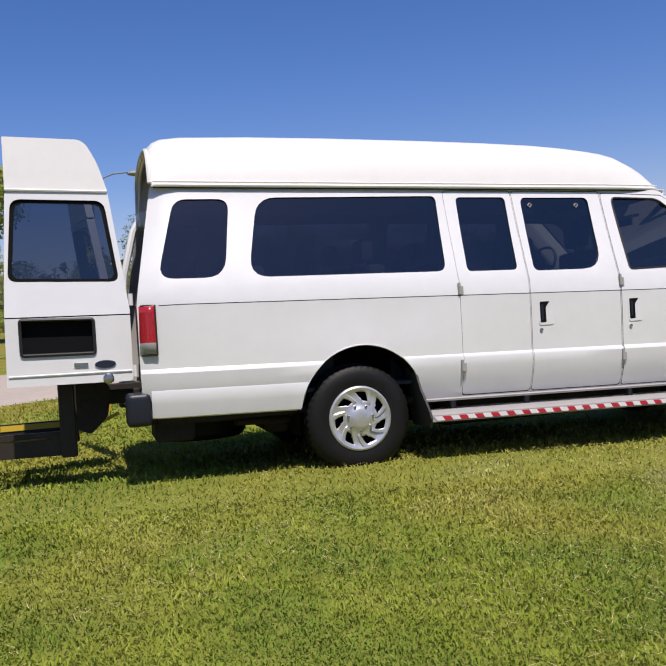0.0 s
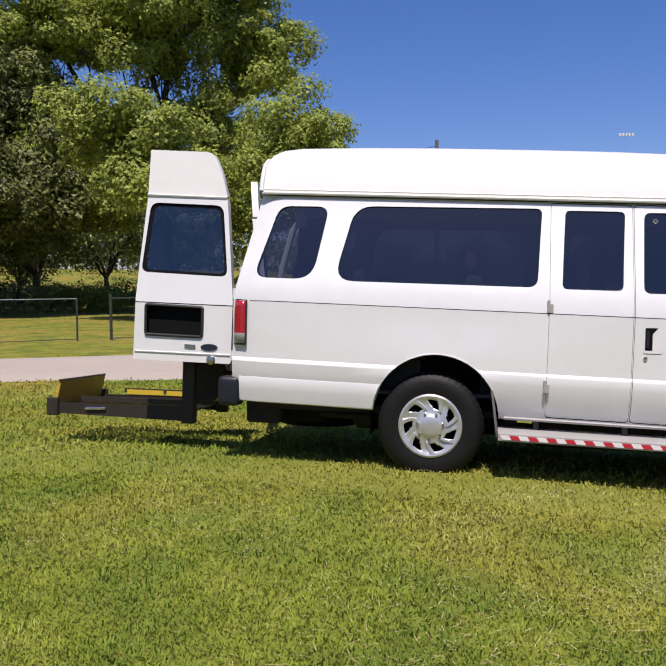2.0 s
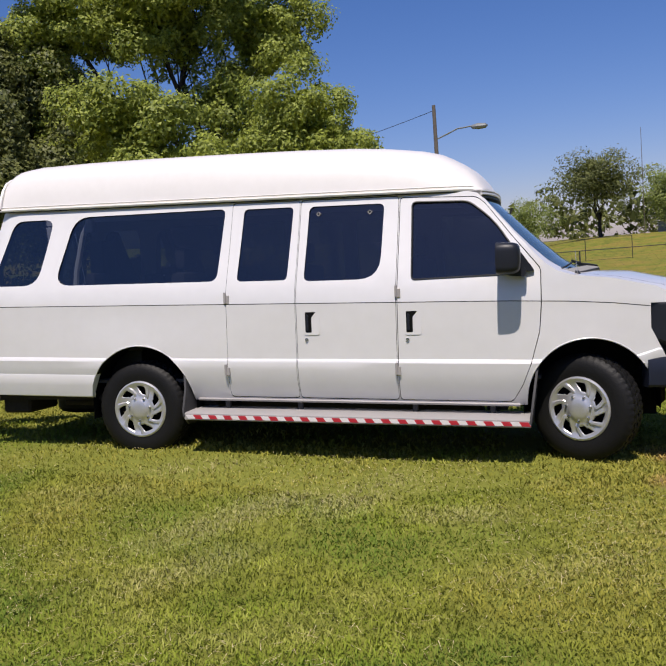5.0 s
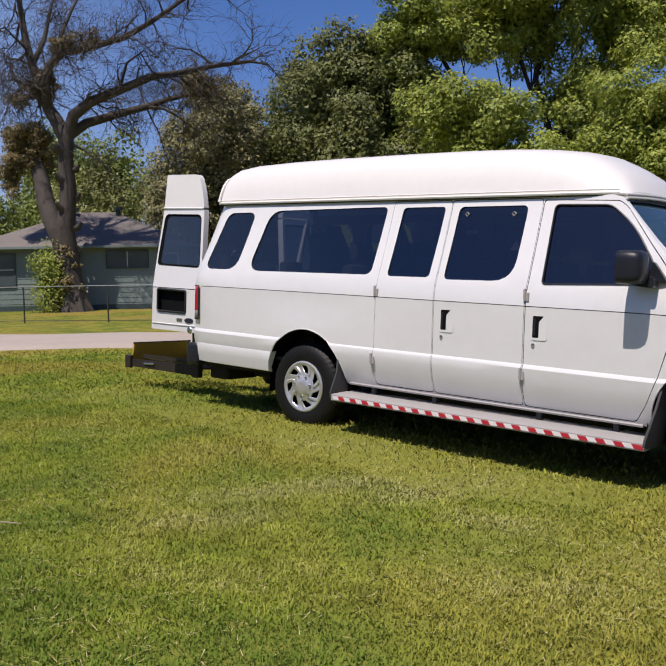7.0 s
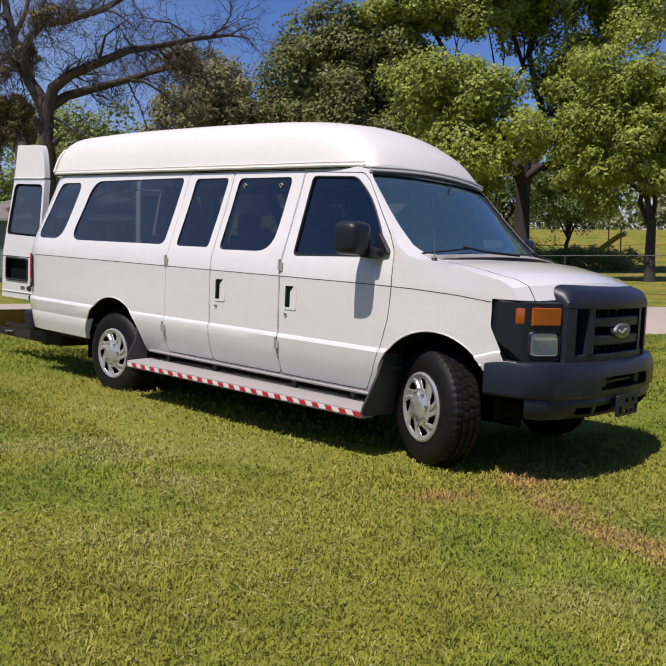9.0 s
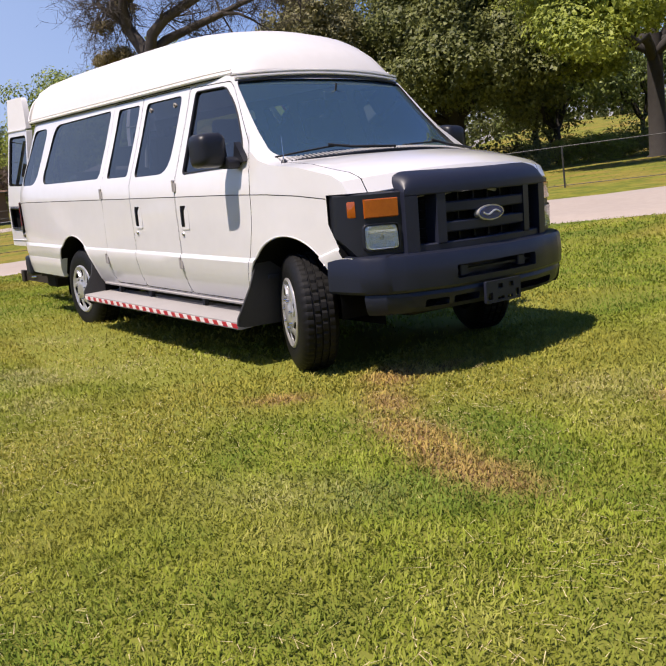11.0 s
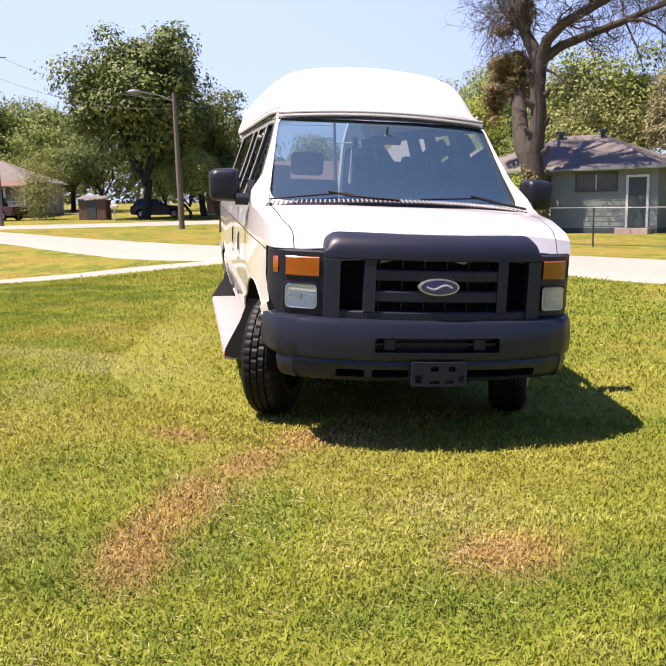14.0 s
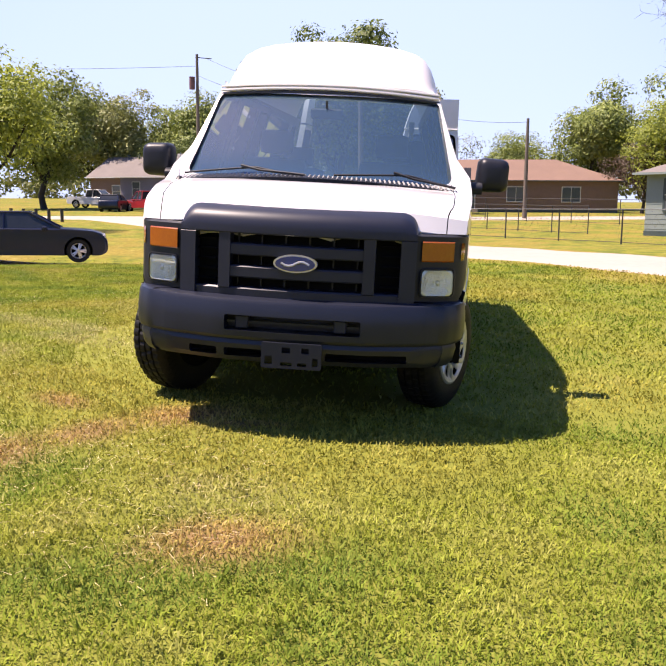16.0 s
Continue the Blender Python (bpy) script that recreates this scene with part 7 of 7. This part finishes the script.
SUV = ([(0.0, 0.42), (0.05, 0.95), (0.25, 1.02), (3.1, 1.02), (4.0, 0.95), (4.32, 0.84), (4.43, 0.56), (4.40, 0.30), (4.2, 0.20), (0.2, 0.24)], [(0.25, 0.98), (0.62, 1.46), (2.2, 1.48), (3.1, 0.96)])
PICK = ([(0.0, 0.55), (0.0, 1.12), (2.2, 1.12), (4.0, 1.12), (5.4, 1.08), (5.6, 0.9), (5.6, 0.45), (5.4, 0.35), (0.1, 0.4)], [(2.1, 1.1), (2.3, 1.80), (3.5, 1.82), (4.25, 1.1)])
car(-15.1, -12.5, 110, *SUV, 1.82, CAR_NAVY, "dark navy compact SUV parked on the driveway strip", 0.35, (0.86, 3.56))
car(-62.6, -19.6, 222, *PICK, 1.9, CAR_RED, "red pickup parked before the lavender house", 0.38, (1.1, 4.6))
car(-62.0, -14.3, 237, *PICK, 1.9, CAR_MAROON, "dark maroon pickup parked by the utility pole", 0.38, (1.1, 4.6))
car(-62.4, -24.3, 184, *SUV, 1.82, CAR_NAVY, "dark car parked beside the red pickup", 0.34, (0.86, 3.56))
car(-76.3, -33.0, 80, *PICK, 1.95, CAR_WHITE, "white pickup parked in front of the trees", 0.40, (1.1, 4.6))

car(-63.4, -5.9, 92, *SUV, 1.82, CAR_NAVY, "dark car parked under the big roadside tree", 0.34, (0.86, 3.56))

# ---- garden shed and mailbox across the lane ----
SHED_WOOD = surface("reddish_brown_boards", (0.17, 0.095, 0.075), 0.9, 0, (0.11, 0.065, 0.052), 2, 14, bump=0.3)
shed = tagged(new("garden_shed"), "small weathered reddish-brown board shed with a lean-to roof", "shed")
shed.matrix_world = pose(-60.4, -8.6, float(terrain(-60.4, -8.6)), 0, 0, 78)
part("wall", boxes((-1.1, 1.1, -0.05, 1.3, 0.0, 1.55)), SHED_WOOD, shed)
for k in range(9):
    x = -1.06 + 0.235 * k
    part("board", boxes((x, x + 0.215, -0.075, -0.05, 0.03, 1.53), bevel=0.004), SHED_WOOD, shed)
part("roof", prism(bmesh.new(), [(-0.2, 1.60), (1.45, 1.86), (1.45, 1.92), (-0.2, 1.66)], "x", -1.25, 1.25), SHINGLE, shed)
part("door", boxes((-0.45, 0.30, -0.10, -0.076, 0.08, 1.40), bevel=0.006), DARK_TRIM, shed, "dark plank door")
mail = tagged(new("mailbox"), "white mailbox on a short white post beside the lane", "mailbox")
mail.matrix_world = pose(-57.6, -6.7, float(terrain(-57.6, -6.7)), 0, 0, 80)
part("post", boxes((-0.05, 0.05, -0.05, 0.05, -0.1, 0.95), bevel=0.01), WHITE_TRIM, mail)
part("box", boxes((-0.28, 0.28, -0.12, 0.12, 0.92, 1.20), bevel=0.05), WHITE_TRIM, mail)

# ---- road bridge and far masts ----
bridge = tagged(new("road_bridge"), "pale concrete road bridge on the horizon", "bridge")
bridge.matrix_world = pose(31.5, 114.0, 1.2, 0, 0, -13)
BRIDGE = surface("bridge_concrete", (0.42, 0.40, 0.37), 0.9, 0, (0.33, 0.31, 0.29), 0.6, 6)
part("deck", boxes((-16, 95, -5, 5, 4.75, 5.2), bevel=0.03), BRIDGE, bridge)
for y in (-4, -1.4, 1.4, 4):
    part("girder", boxes((-16, 95, y - 0.3, y + 0.3, 4.0, 4.75)), BRIDGE, bridge)
for y0, y1 in ((-5.2, -4.9), (4.9, 5.2)):
    part("parapet", boxes((-16, 95, y0, y1, 4.9, 5.75), bevel=0.03), BRIDGE, bridge)
for x in (-5.6, 0.2, 18, 36, 54, 72):
    w = 0.45 if x < 0 else 1.9
    part("pier", boxes((x - w / 2, x + w / 2, -0.8 if w < 1 else -4, 0.8 if w < 1 else 4, -2.5, 4.0), bevel=0.05), BRIDGE, bridge)
part("abutment_wall", boxes((-16, -0.6, 5.3, 5.8, -2.5, 1.9), bevel=0.03), BRIDGE, bridge)
c = car(33.0, 112.0, -13, *SUV, 1.82, CAR_WHITE, "small white car crossing the concrete bridge", 0.34, (0.86, 3.56))
c.location.z = 1.2 + 5.2
sign = pole(22.3, 80.4, 1.75, 0.04, "yellow diamond warning sign on a thin post", "warning_sign")
part("sign_plate", prism(bmesh.new(), [(0, 1.25), (0.36, 1.61), (0, 1.97), (-0.36, 1.61)], "y", -0.07, -0.05), YELLOW, sign, "yellow diamond plate")
bush(18.0, 71.5, 2.2, 1.0, 1.3, LEAF_DARK, "dark low shrubs on the far lawn", 59, 40)
bush(23.5, 84.0, 2.6, 1.2, 1.6, LEAF_MID, "green shrubs before the bridge", 60, 40)
for x, y, h in ((12.5, 92, 11.5),):
    pole(x, y, h, 0.035, "thin grey mast on the horizon", "mast")
fl = pole(24.7, 141, 25, 0.012, "tall floodlight mast of a sports ground", "floodlight_mast")
for k in range(5):
    part("floodlight", boxes((-1.1 + 0.5 * k, -0.75 + 0.5 * k, -0.3, 0, 24.6, 25.1), bevel=0.05), WHITE_TRIM, fl)


# bollards along the lane
for k in range(5):
    x, y = -42.6 + 0.45 * k, -23.6 + 1.0 * k
    bm = bmesh.new()
    tube(bm, [(0, 0, -0.1), (0, 0, 0.75)], 0.10, 8)
    ob = tagged(part("bollard", bm, POST), "short dark wooden bollard by the lane", "bollard", "bollards by the lane")
    ob.location = (x, y, float(terrain(x, y)))

# ---- dry stick on the lawn ----
bm = bmesh.new()
tube(bm, [(0.80, -4.66, 0.172), (0.81, -4.59, 0.19), (0.86, -4.50, 0.200), (0.93, -4.40, 0.200), (1.03, -4.30, 0.18)], [0.006, 0.006, 0.0055, 0.005, 0.003], 8)
tagged(part("stick", bm, surface("dry_wood", (0.36, 0.31, 0.20), 0.8, 0, (0.26, 0.215, 0.14), 12, 60)), "bent dry stick lying on the grass", "stick")


# ---- grass ----
def blade_material():
    m = surface("grass_blades", (0.1, 0.15, 0.03), 0.6, spec=0.06)
    lawn_colour(m, (0.238, 0.285, 0.032), (0.42, 0.37, 0.135), (0.47, 0.30, 0.11))
    n, l = m.node_tree.nodes, m.node_tree.links
    b, out = n["Principled BSDF"], n["Material Output"]
    tr, mix = n.new("ShaderNodeBsdfTranslucent"), n.new("ShaderNodeMixShader")
    l.new(b.inputs["Base Color"].links[0].from_socket, tr.inputs["Color"])
    mix.inputs["Fac"].default_value = 0.22
    l.new(b.outputs[0], mix.inputs[1])
    l.new(tr.outputs[0], mix.inputs[2])
    l.new(mix.outputs[0], out.inputs["Surface"])
    return m


def grass(name, count, box_xy, keep, size, width, seed, material, label):
    """Arching blades, each a folded lance, thinned out by keep(x, y)."""
    rng = np.random.default_rng(seed)
    x = box_xy[0] + (box_xy[1] - box_xy[0]) * rng.random(count)
    y = box_xy[2] + (box_xy[3] - box_xy[2]) * rng.random(count)
    k, far = keep(x, y)
    on = rng.random(count) < k
    x, y, far = x[on], y[on], far[on]
    n = len(x)
    clump = 0.5 + 0.5 * np.sin(3.1 * x + 1.3 * np.sin(2.3 * y)) * np.cos(2.7 * y + 1.1 * np.sin(3.7 * x))
    tuft = 0.5 + 0.5 * np.sin(19 * x + 2.0 * np.sin(13 * y)) * np.cos(17 * y + 2.0 * np.sin(15 * x))
    h = size * (0.5 + 0.8 * rng.random(n)) * (0.75 + 0.3 * clump + 0.35 * tuft) * (1 + 0.5 * (rng.random(n) < 0.03))
    w = width * (0.7 + 0.6 * rng.random(n)) * (1 + far)
    a, turn = rng.random(n) * 2 * np.pi, rng.random(n) * 2 * np.pi
    # each blade arches over: up from the root, then out to a drooping tip
    out = np.stack([np.cos(a), np.sin(a), np.zeros(n)], -1)
    up = np.array([0.0, 0.0, 1.0])
    rise = (0.5 + 0.5 * rng.random(n) ** 0.7)[:, None]
    reach = h[:, None] * (0.1 + 0.45 * rng.random(n))[:, None]
    root = np.stack([x, y, terrain(x, y) - 0.004], -1)
    side = np.stack([-np.sin(a + 0.5 * np.cos(turn)), np.cos(a + 0.5 * np.cos(turn)), 0.35 * np.sin(turn)], -1) * w[:, None] * 0.5
    knee = root + out * reach + up * h[:, None] * rise * 0.85
    tip = knee + out * h[:, None] * (0.25 + 0.4 * rng.random(n))[:, None] + up * h[:, None] * (0.6 * rng.random(n) - 0.1)[:, None]
    verts = np.stack([root, knee - side, tip, knee + side], 1).reshape(-1, 3)
    ob = part(name, fast_mesh(name, verts, np.arange(4 * n).reshape(-1, 4)), material, None, "", None)
    return tagged(ob, label, "grass", kind="stuff")


TRACK = np.array([(-1.8, -6.7), (0.3, -7.0), (1.8, -7.3), (3.9, -7.0), (5.4, -6.4), (6.6, -5.5), (7.4, -4.8), (8.5, -3.0), (8.9, -1.5), (8.9, 0.6)])


def from_walk(x, y):
    d = np.full(len(x), 1e9)
    for (ax, ay), (bx, by) in zip(TRACK, TRACK[1:]):
        ux, uy = bx - ax, by - ay
        t = np.clip(((x - ax) * ux + (y - ay) * uy) / (ux * ux + uy * uy), 0, 1)
        d = np.minimum(d, np.hypot(x - ax - t * ux, y - ay - t * uy))
    return d


def under_van(x, y):
    return (x > -0.9) & (x < 3.6) & (y > -0.6) & (y < 1.0)


def inner(x, y):
    """On the van's side of the walk."""
    return ((x - 1.5) ** 2 / 70 + (y - 1.0) ** 2 / 66) < 1.6


def near_keep(x, y):
    d = from_walk(x, y)
    k = np.where(d < 1.3, 0.1, np.clip((2.9 / np.maximum(d, 0.5)) ** 2.2, 0, 1)) * (d < 5.2) * inner(x, y)
    return np.where(under_van(x, y), 0.02, k), np.clip((d - 2.9) * 0.25, 0, 0.8)


def mid_keep(x, y):
    d = from_walk(x, y)
    k = np.clip((5.5 / np.maximum(d, 0.5)) ** 1.4, 0, 1) * (d > 4.6) * np.where(inner(x, y), 1, 0.3)
    return np.where(under_van(x, y), 0.03, k), np.clip((d - 4) * 0.16, 0, 1.4)


def far_keep(x, y):
    d = from_walk(x, y)
    k = np.clip((9.0 / np.maximum(d, 9)) ** 1.6, 0, 1) * np.clip((17 - d) / 5, 0, 1) * (d > 6)
    road = np.zeros(len(x), bool)
    for pts, w, _ in ROADS[:1]:
        for (ax, ay), (bx, by) in zip(pts, pts[1:]):
            ux, uy = bx - ax, by - ay
            t = np.clip(((x - ax) * ux + (y - ay) * uy) / (ux * ux + uy * uy), 0, 1)
            road |= np.hypot(x - ax - t * ux, y - ay - t * uy) < w / 2 + 0.1
    return np.where(road, 0, k), np.clip((d - 8) * 0.10, 0, 3)


def outer_keep(x, y):
    d = from_walk(x, y)
    k = (d < 6.4) & ((d < 1.3) | (y < -6.4) | (x > 9.5) | (x < -7.5) | ~inner(x, y))
    return np.where(under_van(x, y), 0, k * 1.0), np.clip(d * 0.05, 0, 0.4)


BLADES = blade_material()
grass("grass", 1900000, (-7.5, 9.5, -6.4, 4.5), near_keep, 0.0250, 0.0060, 81, BLADES, "short mown lawn grass, green with straw-coloured blades")
grass("grass", 500000, (-8.5, 11.5, -6.6, 10.5), mid_keep, 0.027, 0.0075, 83, BLADES, "short mown lawn grass round the van")
grass("grass", 110000, (-9, 15.5, -13.5, 7), outer_keep, 0.034, 0.018, 85, BLADES, "short mown lawn grass along the outer side of the lawn")
grass("grass", 420000, (-24, 16, -16, 18), far_keep, 0.035, 0.018, 82, BLADES, "mown grass further off across the lawn")


def clippings(count, seed):
    """Dry strands lying on the turf."""
    rng = np.random.default_rng(seed)
    x, y = -4 + 12.5 * rng.random(count), -5.6 + 5.6 * rng.random(count)
    on = (from_walk(x, y) > 1.4) & inner(x, y) & ~under_van(x, y) & (np.sin(1.9 * x + 0.8) * np.cos(1.7 * y - 0.4 * x) + 0.9 * rng.random(count) > 0.45)
    x, y = x[on], y[on]
    n = len(x)
    z = terrain(x, y) + 0.012 + 0.012 * rng.random(n)
    a, size = rng.random(n) * 2 * np.pi, 0.03 + 0.06 * rng.random(n)
    root = np.stack([x, y, z], -1)
    way = np.stack([np.cos(a), np.sin(a), rng.normal(size=n) * 0.12], -1) * size[:, None]
    side = np.stack([-np.sin(a), np.cos(a), np.zeros(n)], -1) * 0.0016
    verts = np.stack([root - side, root + way, root + side], 1).reshape(-1, 3)
    me = fast_mesh("dry_clippings", verts, np.arange(3 * n).reshape(-1, 3))
    straw = surface("dry_straw", (0.55, 0.47, 0.26), 0.7, 0, (0.38, 0.30, 0.15), 3, 30, island=1.0, spec=0.2)
    tagged(part("dry_clippings", me, straw, None, "", None), "scattered dry grass clippings on the lawn", "grass", kind="stuff")


clippings(18000, 84)
